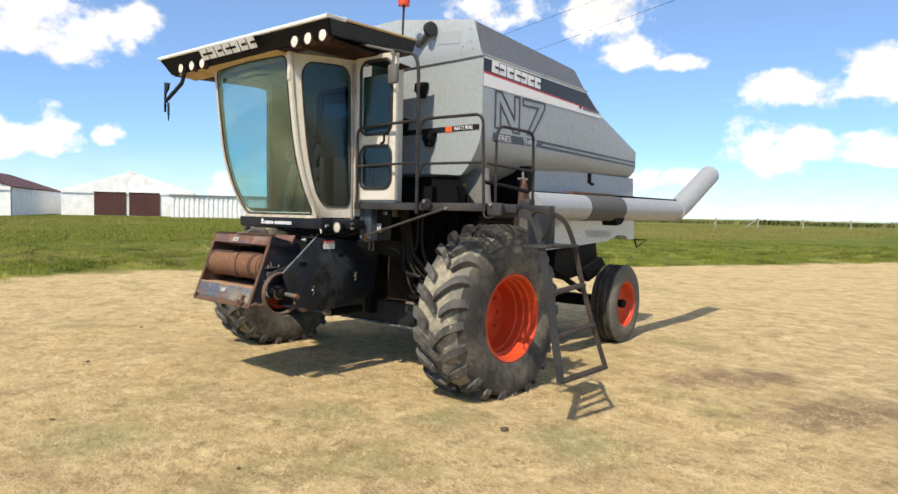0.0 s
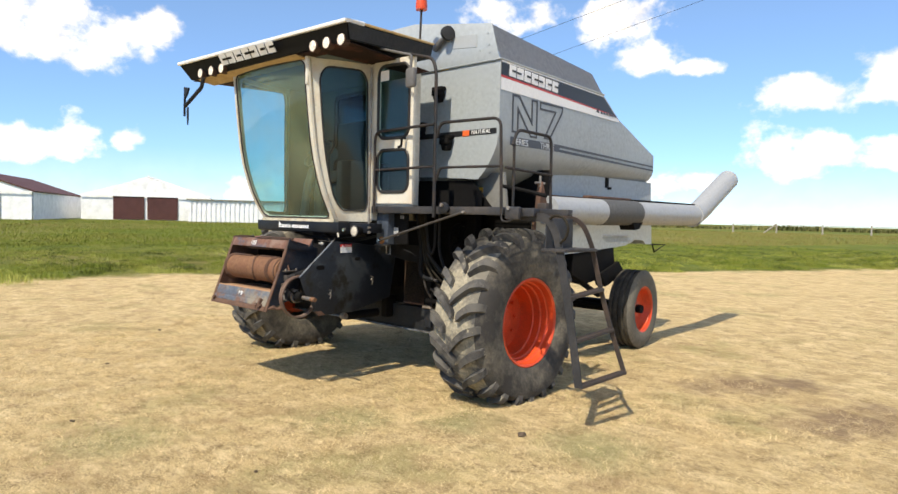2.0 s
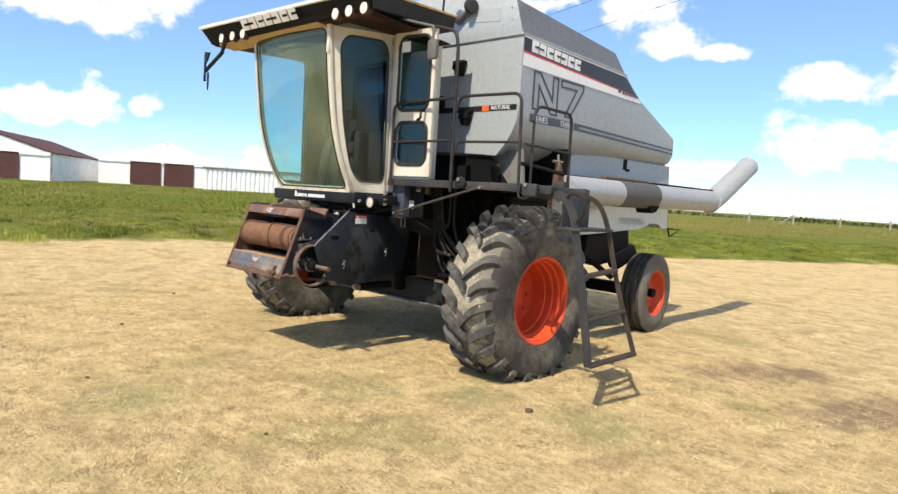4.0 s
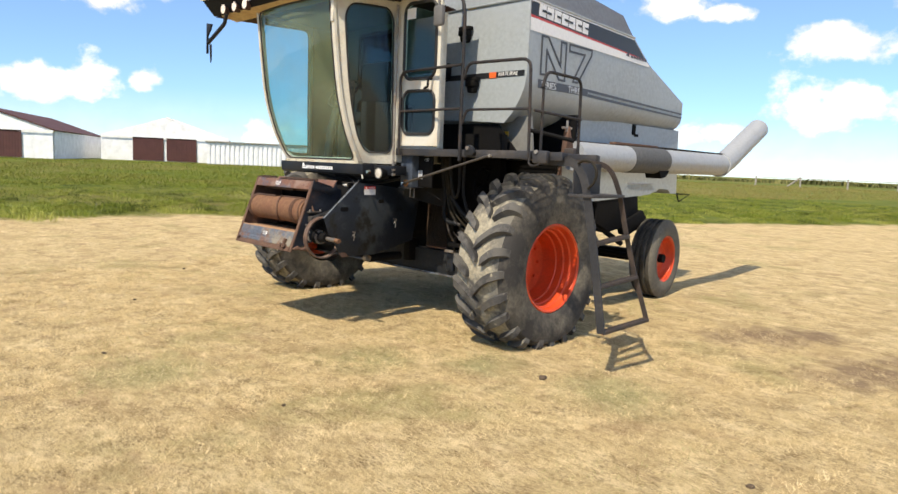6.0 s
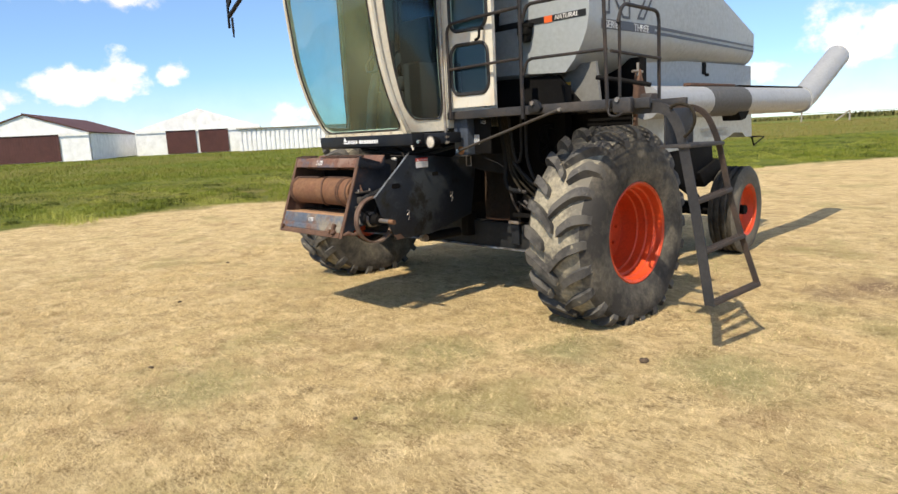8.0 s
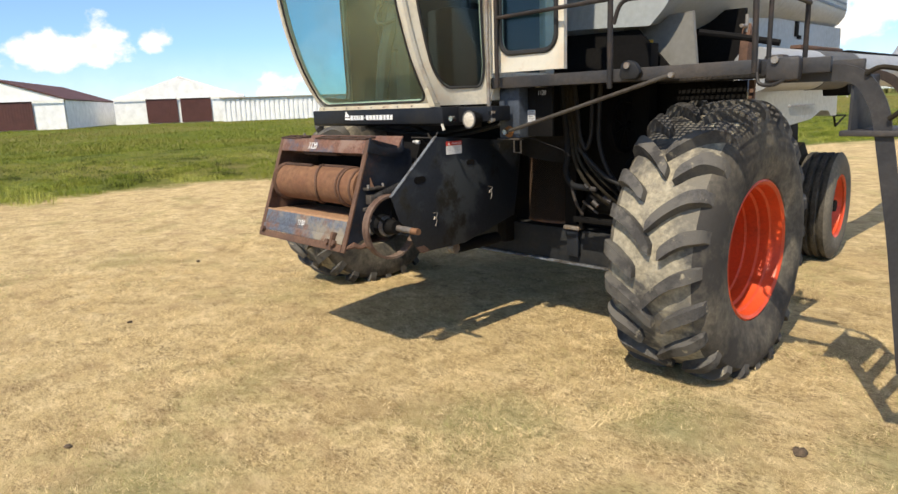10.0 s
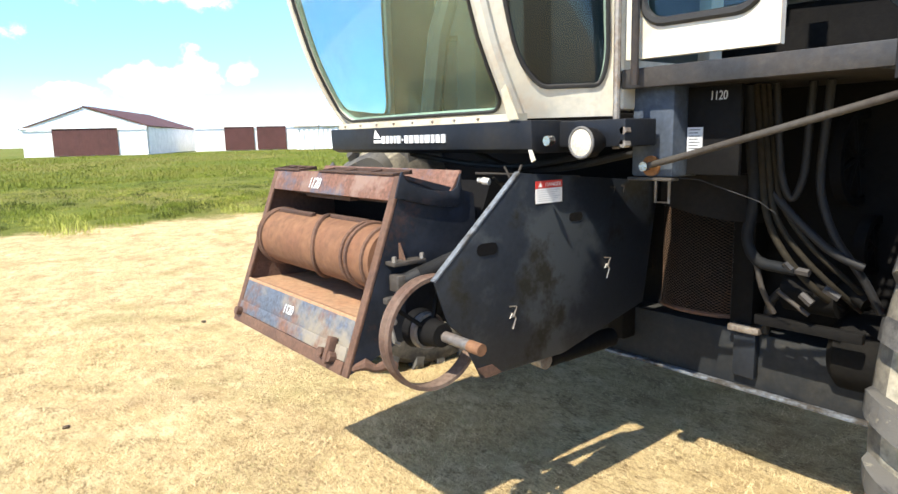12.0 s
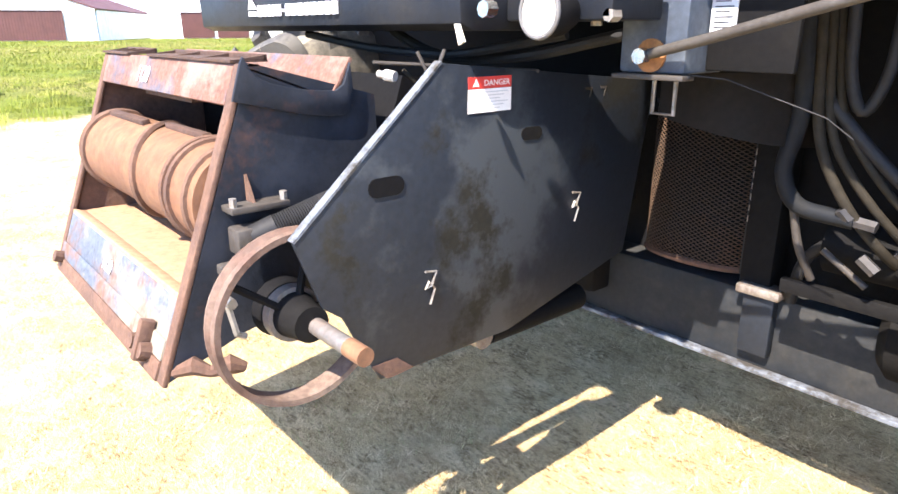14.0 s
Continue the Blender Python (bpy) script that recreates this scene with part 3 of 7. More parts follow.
def lathe(bm, prof, centre, n=48, axis="x", closed=False, caps=True):
    """Turns (along, radius) pairs about an axis through centre."""
    c = Vector(centre)
    k = "xyz".index(axis)
    rings = []
    for u, r in prof:
        ring = []
        for j in range(n):
            a = 2 * math.pi * j / n
            q = [r * math.cos(a), r * math.sin(a)]
            q.insert(k, u)
            ring.append(bm.verts.new(c + Vector(q)))
        rings.append(ring)
    pairs = list(zip(rings, rings[1:])) + ([(rings[-1], rings[0])] if closed else [])
    faces = []
    for a, b in pairs:
        for j in range(n):
            faces.append(bm.faces.new((a[j], a[(j + 1) % n], b[(j + 1) % n], b[j])))
    if not closed and caps:
        for ring, (u, r) in ((rings[0], prof[0]), (rings[-1], prof[-1])):
            if r > 1e-5:
                faces.append(bm.faces.new(ring))
    bmesh.ops.remove_doubles(bm, verts=[v for ring in rings for v in ring], dist=1e-6)
    bmesh.ops.recalc_face_normals(bm, faces=[f for f in faces if f.is_valid])


def mesh_from(name, bm, material, angle=32):
    me = bpy.data.meshes.new(name)
    bm.normal_update()
    bm.to_mesh(me)
    bm.free()
    me.materials.append(material)
    me.polygons.foreach_set("use_smooth", [True] * len(me.polygons))
    me.set_sharp_from_angle(angle=radians(angle))
    return me


def part(name, bm, material, parent, label="", angle=32):
    ob = new(name, mesh_from(name, bm, material, angle))
    ob.parent = parent
    if parent.parent is None:
        ob.matrix_parent_inverse = Matrix.Translation(-parent.location)
    return tagged(ob, label)


def thing(name, location, label, category, group="", kind=""):
    ob = new(name)
    ob.location = location
    ob.empty_display_size = 0.2
    return tagged(ob, label, category, group, kind)


def B(*boxes, bev=0.0):
    bm = bmesh.new()
    for a, b in boxes:
        box(bm, a, b, bev)
    return bm


def P(pts, axis, a, b, bev=0.0):
    bm = bmesh.new()
    prism(bm, pts, axis, a, b, bev)
    return bm


def T(pts, r, n=10, round_r=0.0):
    bm = bmesh.new()
    tube(bm, smooth_path(pts, round_r) if round_r else pts, r, n)
    return bm


def lettering(name, body, size, m, material, parent, stretch=1.0, thick=0.0015, shear=0.0):
    cu = bpy.data.curves.new(name, "FONT")
    cu.body, cu.size, cu.extrude, cu.shear = body, size, thick, shear
    cu.align_x, cu.align_y = "LEFT", "BOTTOM_BASELINE"
    tmp = bpy.data.objects.new(name, cu)
    scene.collection.objects.link(tmp)
    me = bpy.data.meshes.new_from_object(tmp.evaluated_get(bpy.context.evaluated_depsgraph_get()))
    bpy.data.objects.remove(tmp)
    me.transform(m @ Matrix.Diagonal((stretch, 1, 1, 1)))
    me.materials.clear()
    me.materials.append(material)
    ob = new(name, me)
    ob.parent = parent
    if parent.parent is None:
        ob.matrix_parent_inverse = Matrix.Translation(-parent.location)
    return ob


FACE_LEFT = Matrix(((0, 0, 1, 0), (1, 0, 0, 0), (0, 1, 0, 0), (0, 0, 0, 1)))   # writing that faces +x, reading towards +y
FACE_FRONT = Matrix(((1, 0, 0, 0), (0, 0, -1, 0), (0, 1, 0, 0), (0, 0, 0, 1)))  # writing that faces -y, reading towards +x


def framed_pane(surface, inner, corner, n=7):
    """On a curved face surface(s, t), s and t from 0 to 1: the frame outside a rounded opening, its gasket's line and the pane."""
    s0, s1, t0, t1 = inner
    rs, rt = corner
    loop, outer = [], []
    for cs, ct, a0 in ((s1 - rs, t1 - rt, 0), (s0 + rs, t1 - rt, 90), (s0 + rs, t0 + rt, 180), (s1 - rs, t0 + rt, 270)):
        for k in range(n):
            a = radians(a0 + 90 * k / (n - 1))
            loop.append((cs + rs * math.cos(a), ct + rt * math.sin(a)))
            ex = {0: (1, 1), 90: (0, 1), 180: (0, 0), 270: (1, 0)}[a0]
            f = k / (n - 1)
            mid = (n - 1) / 2
            if abs(k - mid) < 0.1:
                outer.append(ex)
            elif k < mid:
                outer.append({0: (1, loop[-1][1]), 90: (loop[-1][0], 1), 180: (0, loop[-1][1]), 270: (loop[-1][0], 0)}[a0])
            else:
                outer.append({0: (loop[-1][0], 1), 90: (0, loop[-1][1]), 180: (loop[-1][0], 0), 270: (1, loop[-1][1])}[a0])
    # long edges get extra points so that they follow a bowed face
    def dense(a, b, steps=14):
        out = []
        for k in range(len(a)):
            p, q = a[k], a[(k + 1) % len(a)]
            m = steps if (k + 1) % n == 0 else 1
            out += [tuple(p[i] + (q[i] - p[i]) * j / m for i in (0, 1)) for j in range(m)]
        return out
    return dense(loop, None), dense(outer, None)


def pane_parts(surface, inner, corner, parent, frame_name, frame_mat, glass_mat, thick, gasket=0.014, frame_label="", out=None):
    loop, outer = framed_pane(surface, inner, corner)
    eps = 1e-3

    def normal(s, t):
        s, t = min(max(s, eps), 1 - eps), min(max(t, eps), 1 - eps)
        a = Vector(surface(s + eps, t)) - Vector(surface(s - eps, t))
        b = Vector(surface(s, t + eps)) - Vector(surface(s, t - eps))
        nn = a.cross(b).normalized()
        return nn if out is None or nn.dot(Vector(out)) > 0 else -nn
    bm = bmesh.new()
    rows = []
    for some in (outer, loop):
        for h in (0.0, -thick):
            rows.append([bm.verts.new(Vector(surface(*p)) + normal(*p) * h) for p in some])
    n = len(loop)
    of, ob_, lf, lb = rows
    for k in range(n):
        j = (k + 1) % n
        for quad in ((of[k], of[j], lf[j], lf[k]), (ob_[j], ob_[k], lb[k], lb[j]), (lf[k], lf[j], lb[j], lb[k]), (of[j], of[k], ob_[k], ob_[j])):
            if len({v.co.to_tuple(5) for v in quad}) > 2:
                bm.faces.new(quad)
    bmesh.ops.recalc_face_normals(bm, faces=bm.faces[:])
    fr = part(frame_name, bm, frame_mat, parent, frame_label)
    bm = bmesh.new()
    tube(bm, [Vector(surface(*p)) + normal(*p) * 0.002 for p in loop], gasket, 6, closed=True)
    part("gasket", bm, M["gasket"], fr)
    bm = bmesh.new()
    s0, s1, t0, t1 = inner
    # the pane: rings that shrink towards the middle, so that it keeps the face's bow
    c = ((s0 + s1) / 2, (t0 + t1) / 2)
    prev = None
    for f in (1.0, 0.75, 0.5, 0.25):
        ring = [bm.verts.new(Vector(surface(c[0] + (p[0] - c[0]) * f, c[1] + (p[1] - c[1]) * f)) - normal(*p) * thick * 0.4) for p in loop]
        if prev:
            for k in range(n):
                bm.faces.new((prev[k], prev[(k + 1) % n], ring[(k + 1) % n], ring[k]))
        prev = ring
    bm.faces.new(prev)
    g = part("pane", bm, glass_mat, fr)
    g.visible_shadow = False
    return fr


# ---- land ----
def rise(x, y):
    """Lifts the far ground a little, so that the sheds' bases fit the camera's view."""
    t = min(max((math.hypot(x, y) - 18) / 57, 0), 1)
    return 0.75 * t * t * (3 - 2 * t)


def ground_sheet():
    bm = bmesh.new()
    c = (1.0, 3.0)
    radii = [0.0] + [0.8 * 1.125 ** k for k in range(74)]
    n = 96
    rings = []
    for r in radii[1:]:
        rings.append([bm.verts.new((c[0] + r * math.cos(2 * math.pi * j / n), c[1] + r * math.sin(2 * math.pi * j / n), 0)) for j in range(n)])
    for v in bm.verts:
        d = math.hypot(v.co.x, v.co.y)
        v.co.z = rise(v.co.x, v.co.y) + (0.012 * noise.noise(v.co * 0.8) if d < 14 else 0)
    mid = bm.verts.new((*c, 0))
    for j in range(n):
        bm.faces.new((mid, rings[0][j], rings[0][(j + 1) % n]))
    for a, b in zip(rings, rings[1:]):
        for j in range(n):
            bm.faces.new((a[j], b[j], b[(j + 1) % n], a[(j + 1) % n]))
    ob = new("ground", mesh_from("ground", bm, ground_material(), 180))
    tagged(ob, "mown straw-coloured field that turns into tall green grass", "ground", kind="structure")


ground_sheet()

# ---- sheds beyond the field ----
G, D = Vector((-0.48, -0.877, 0)), Vector((-0.877, 0.48, 0))  # along the gables, and away from the viewer


def shed(corner, width, depth, eave, apex, door, label, roof_mat, over=0.25):
    """A gabled shed; corner is the right end of the gable wall, seen from the field; door: from and to along the gable."""
    root = thing("farm_shed", (*corner, rise(*corner)), label, "shed", "farm sheds")
    o = root.location
    def at(g, d, z):
        return o + G * g + D * d + Vector((0, 0, z))
    def slab(name, pts, thick, material, parent, label_=""):
        bm = bmesh.new()
        pts = [Vector(p) for p in pts]
        nn = (pts[1] - pts[0]).cross(pts[2] - pts[0]).normalized() * thick
        lo, hi = [bm.verts.new(p) for p in pts], [bm.verts.new(p + nn) for p in pts]
        bm.faces.new(lo)
        bm.faces.new(hi[::-1])
        for k in range(len(pts)):
            j = (k + 1) % len(pts)
            bm.faces.new((lo[j], lo[k], hi[k], hi[j]))
        bmesh.ops.recalc_face_normals(bm, faces=bm.faces[:])
        return part(name, bm, material, parent, label_)
    slab("gable_wall", [at(0, 0, -0.3), at(0, 0, eave), at(width / 2, 0, apex), at(width, 0, eave), at(width, 0, -0.3)], 0.12, M["siding"], root)
    slab("back_wall", [at(0, depth, -0.3), at(0, depth, eave), at(width / 2, depth, apex), at(width, depth, eave), at(width, depth, -0.3)], 0.12, M["siding"], root)
    for g in (0.0, width):
        slab("side_wall", [at(g, 0.13, -0.3), at(g, depth - 0.13, -0.3), at(g, depth - 0.13, eave), at(g, 0.13, eave)], 0.1, M["siding"], root)
    for a in (-over, width + over):
        slab("roof", [at(a, -over, eave - 0.1), at(a, depth + over, eave - 0.1), at(width / 2, depth + over, apex + 0.05), at(width / 2, -over, apex + 0.05)], 0.12, roof_mat, root)
    for a, b in door:
        bm = bmesh.new()
        k, line = 24, []
        for q in range(k):
            w = (b - a) / k
            line += [(a + w * q, -0.235), (a + w * (q + 0.15), -0.25), (a + w * (q + 0.75), -0.25), (a + w * (q + 0.9), -0.235)]
        lo, hi = ([bm.verts.new(at(g, d, z)) for g, d in line] for z in (0.05, eave - 0.15))
        for q in range(len(line) - 1):
            bm.faces.new((lo[q], lo[q + 1], hi[q + 1], hi[q]))
        part("sliding_door", bm, M["maroon"], root, "maroon ribbed sliding door")
    slab("eave_trim", [at(-0.1, -0.30, eave - 0.02), at(width + 0.1, -0.30, eave - 0.02), at(width + 0.1, -0.30, eave - 0.16), at(-0.1, -0.30, eave - 0.16)], 0.05, M["siding"], root)
    return root


shed((-66.3, 16.2), 11.0, 22.5, 2.75, 4.55, [(2.6, 8.4)], "white steel shed with a maroon door and maroon roof", M["maroon"])
shed((-69.3, 35.8), 13.8, 18.0, 2.85, 5.0, [(3.6, 6.9), (7.2, 10.5)], "white steel shed with two maroon sliding doors", M["white_roof"], 0.04)


def ribbed_shed():
    a = Vector((-64.15, 30.6, 0))
    root = thing("loading_shed", (a.x, a.y, rise(a.x, a.y)), "low white ribbed steel shed in front of the barn", "shed")
    o, run = root.location, -G
    bm = bmesh.new()
    for k in range(32):
        p, q = o + run * (0.5 * k), o + run * (0.5 * k + 0.3)
        w = -D * 0.12
        v = [bm.verts.new(x + Vector((0, 0, z))) for x, z in ((p, 0), (q, 0), (q, 2.35), (p, 2.35), (p + w, 0), (q + w, 0), (q + w, 2.35), (p + w, 2.35))]
        for i in ((4, 5, 6, 7), (0, 4, 7, 3), (1, 2, 6, 5), (3, 7, 6, 2)):
            bm.faces.new([v[j] for j in i])
    part("rib", bm, M["siding"], root)
    bm = bmesh.new()
    e = run * 16
    lo = [bm.verts.new(p) for p in (o, o + e, o + e + D * 4, o + D * 4)]
    hi = [bm.verts.new(v.co + Vector((0, 0, 2.4))) for v in lo]
    bm.faces.new(hi)
    for k in range(4):
        bm.faces.new((lo[k - 1], lo[k], hi[k], hi[k - 1]))
    bmesh.ops.recalc_face_normals(bm, faces=bm.faces[:])
    part("wall", bm, M["siding"], root)
    bm = bmesh.new()
    lo = [bm.verts.new(p + Vector((0, 0, 2.41))) for p in (o - D * 0.3 - run * 0.2, o + e - D * 0.3, o + e + D * 4.2, o + D * 4.2 - run * 0.2)]
    hi = [bm.verts.new(v.co + Vector((0, 0, 0.09))) for v in lo]
    bm.faces.new(hi)
    bm.faces.new(lo[::-1])
    for k in range(4):
        bm.faces.new((lo[k - 1], lo[k], hi[k], hi[k - 1]))
    bmesh.ops.recalc_face_normals(bm, faces=bm.faces[:])
    part("roof", bm, M["post"], root)


ribbed_shed()


def far_fence():
    root = thing("fence", (-24, 90, 0.75), "weathered wooden pasture fence across the far grass", "fence")
    spots = [(-26.5 + 5.1 * k, 88 + 1.2 * k) for k in range(9)]
    for k, (x, y) in enumerate(spots):
        z = rise(x, y)
        bm = bmesh.new()
        tube(bm, [(x, y, z - 0.2), (x, y, z + 1.25)], [0.11, 0.09], 7)
        part("post", bm, M["post"], root)
    for (x, y), (u, v) in zip(spots, spots[1:]):
        bm = bmesh.new()
        tube(bm, [(x, y, 1.85), (u, v, 1.85)], 0.035, 6)
        part("rail", bm, M["post"], root)
    x, y = spots[1]
    part("brace", T([(x - 1.5, y - 0.3, 0.75), (x, y, 2.0)], 0.1, 7), M["post"], root)


far_fence()


def overhead_wires():
    for k, (a, b) in enumerate((((-22, 21, 8.6), (12, 26, 15.5)), ((-22, 23, 8.0), (14, 28, 15.6)))):
        ob = new("overhead_wire", mesh_from("overhead_wire", T([a, b], 0.009, 5), M["cable"]))
        tagged(ob, "thin dark overhead wire against the sky", "wire", kind="structure")


overhead_wires()

# ---- combine harvester ----
C = thing("combine_harvester", (0, 1.66, 0), "silver-grey combine harvester with black chassis and orange wheels, on mown straw", "combine harvester")


# wheels
def settle(p, cx, cz):
    """The load on a soft tyre: it stands a little taller above the axle, and its foot is flat and bulges sideways."""
    up = p.z - cz
    if up > 0.5:
        p.z += 0.035 * min(1, (up - 0.5) / 0.3)
    if p.z < 0.26:
        k = (0.26 - p.z) / 0.3
        p.x += math.copysign(0.05 * k * min(1, abs(p.x - cx) / 0.3), p.x - cx)
        p.z = max(p.z * 0.86 + 0.036, -0.015)


def front_wheel(side):
    cx, cy, cz = (2.12 if side > 0 else -1.56), 1.76, 0.76
    o = 1 * side
    bm = bmesh.new()
    half = [(0.205, 0.415), (0.25, 0.412), (0.292, 0.445), (0.322, 0.53), (0.328, 0.61), (0.314, 0.695), (0.290, 0.755), (0.245, 0.795), (0.15, 0.815), (0.0, 0.822)]
    lathe(bm, half + [(-u, r) for u, r in half[-2::-1]], (cx, cy, cz), 72, closed=True)
    for f in bm.faces:
        f.material_index = 1 if abs(f.calc_center_median().x - cx) > 0.262 else 0
    for v in bm.verts:
        settle(v.co, cx, cz)
    tyre = part("front_tyre", bm, M["rubber"], C, "worn black tractor tyre caked with dry mud")
    tyre.data.materials.append(M["sidewall"])
    # lugs
    # on each side long lugs that hook over the middle, and short ones between them
    def lug(s, u0, u1, drop, turn):
        bm = bmesh.new()
        base, top = [], []
        steps = 12
        for k in range(steps):
            f = k / (steps - 1)
            u = u0 + (u1 - u0) * f
            ang = drop * (1 - f) ** 1.8 - 0.05 * max(0.0, f - 0.8) / 0.2 * drop
            r0 = 0.815 if u < 0.20 else 0.815 - 0.085 * ((u - 0.20) / 0.11) ** 1.6
            tip = min(1.0, 4 * f + 0.75, 6 * (1 - f) + 0.85)
            w = (0.035 + 0.004 * f) * tip
            h = 0.064 * min(1.0, 0.85 + 3 * f, 0.72 + 5 * (1 - f))
            for store, rr, ww in ((base, r0 - 0.03, w + 0.009), (top, r0 + h, w)):
                store.append([(u * s, rr, ang - ww / 0.85), (u * s, rr, ang + ww / 0.85)])

        def vert(p):
            u, r, a = p
            a += turn
            q = Vector((cx + u, cy - r * math.sin(a), cz + r * math.cos(a)))
            settle(q, cx, cz)
            return bm.verts.new(q)
        vb = [[vert(p) for p in q] for q in base]
        vt = [[vert(p) for p in q] for q in top]
        for k in range(steps - 1):
            bm.faces.new((vt[k][0], vt[k][1], vt[k + 1][1], vt[k + 1][0]))
            bm.faces.new((vb[k][0], vt[k][0], vt[k + 1][0], vb[k + 1][0]))
            bm.faces.new((vt[k][1], vb[k][1], vb[k + 1][1], vt[k + 1][1]))
        bm.faces.new((vb[0][0], vb[0][1], vt[0][1], vt[0][0]))
        bm.faces.new((vb[-1][1], vb[-1][0], vt[-1][0], vt[-1][1]))
        bmesh.ops.recalc_face_normals(bm, faces=bm.faces[:])
        return mesh_from("lug", bm, M["lug"], 40)
    n = 12
    for k in range(n):
        for s, u0, u1, drop, shift in ((1, -0.02, 0.290, 0.24, 0.0), (1, 0.075, 0.302, 0.15, 0.5), (-1, -0.02, 0.290, 0.24, 0.27), (-1, 0.075, 0.302, 0.15, 0.77)):
            ob = new("lug", lug(s, u0, u1, drop, 2 * math.pi * (k + shift) / n))
            ob.parent = tyre
    # rim: flange, stepped barrel, set-in disc with bolts
    bm = bmesh.new()
    lathe(bm, [(0.275, 0.412), (0.262, 0.407), (0.215, 0.396), (0.205, 0.383), (0.150, 0.378), (0.140, 0.362), (0.070, 0.357), (0.060, 0.345), (-0.05, 0.340), (-0.085, 0.325),
               (-0.10, 0.20), (-0.085, 0.13), (-0.06, 0.115), (-0.03, 0.10), (-0.025, 0.0)], (0, 0, 0), 56, caps=False)
    lathe(bm, [(0.284, 0.438), (0.290, 0.427), (0.277, 0.408), (0.235, 0.400), (0.235, 0.413), (0.270, 0.440)], (0, 0, 0), 56, closed=True)
    bm.transform(Matrix.Translation((cx, cy, cz)) @ Matrix.Diagonal((o, 1, 1, 1)))
    bmesh.ops.recalc_face_normals(bm, faces=bm.faces[:])
    rim = part("rim", bm, M["orange"], tyre, "orange painted steel rim")
    for k in range(10):
        a = 2 * math.pi * k / 10
        bm = bmesh.new()
        bx = cx + o * -0.10
        tube(bm, [(bx, cy + 0.24 * math.cos(a), cz + 0.24 * math.sin(a)), (bx + o * 0.03, cy + 0.24 * math.cos(a), cz + 0.24 * math.sin(a))], 0.016, 6)
        b = part("wheel_bolt", bm, M["orange"], tyre)


def rear_wheel(side):
    cx, cy, cz = (1.72 if side > 0 else -1.45), 5.20, 0.54
    bm = bmesh.new()
    prof = [(-0.10, 0.28), (-0.15, 0.31), (-0.17, 0.38), (-0.165, 0.45), (-0.145, 0.50)]
    for k in range(4):
        a = -0.13 + 0.0722 * k
        prof += [(a, 0.518), (a + 0.040, 0.523), (a + 0.044, 0.488), (a + 0.067, 0.488)]
    prof = prof[:-2] + [(0.145, 0.50), (0.165, 0.45), (0.17, 0.38), (0.15, 0.31), (0.10, 0.28)]
    lathe(bm, prof, (cx, cy, cz), 56, closed=True)
    turn = Matrix.Translation((cx, cy, cz)) @ Matrix.Rotation(radians(5), 4, "Z")
    bm.transform(turn @ Matrix.Scale(1.05, 4) @ Matrix.Translation((-cx, -cy, -cz)))
    for f in bm.faces:
        f.material_index = 1 if abs(f.normal.x) > 0.75 and abs(f.calc_center_median().x - cx) > 0.1 else 0
    tyre = part("rear_tyre", bm, M["rubber_rear"], C, "ribbed black implement tyre with a pale dusty sidewall")
    tyre.data.materials.append(M["rear_sidewall"])
    bm = bmesh.new()
    lathe(bm, [(0.135, 0.285), (0.15, 0.305), (0.14, 0.31), (0.12, 0.28), (0.05, 0.265), (0.02, 0.25), (0.0, 0.12), (0.05, 0.10), (0.055, 0.0)], (0, 0, 0), 48, caps=False)
    bm.transform(turn @ Matrix.Scale(1.06, 4) @ Matrix.Diagonal((side, 1, 1, 1)))
    bmesh.ops.recalc_face_normals(bm, faces=bm.faces[:])
    part("rim", bm, M["orange"], tyre, "orange painted steel rim")
    bm = bmesh.new()
    tube(bm, [(cx + side * 0.03, cy, cz), (cx + side * 0.13, cy, cz)], 0.06, 16)
    part("hub", bm, M["black"], tyre)


for s in (1, -1):
    front_wheel(s)
    rear_wheel(s)

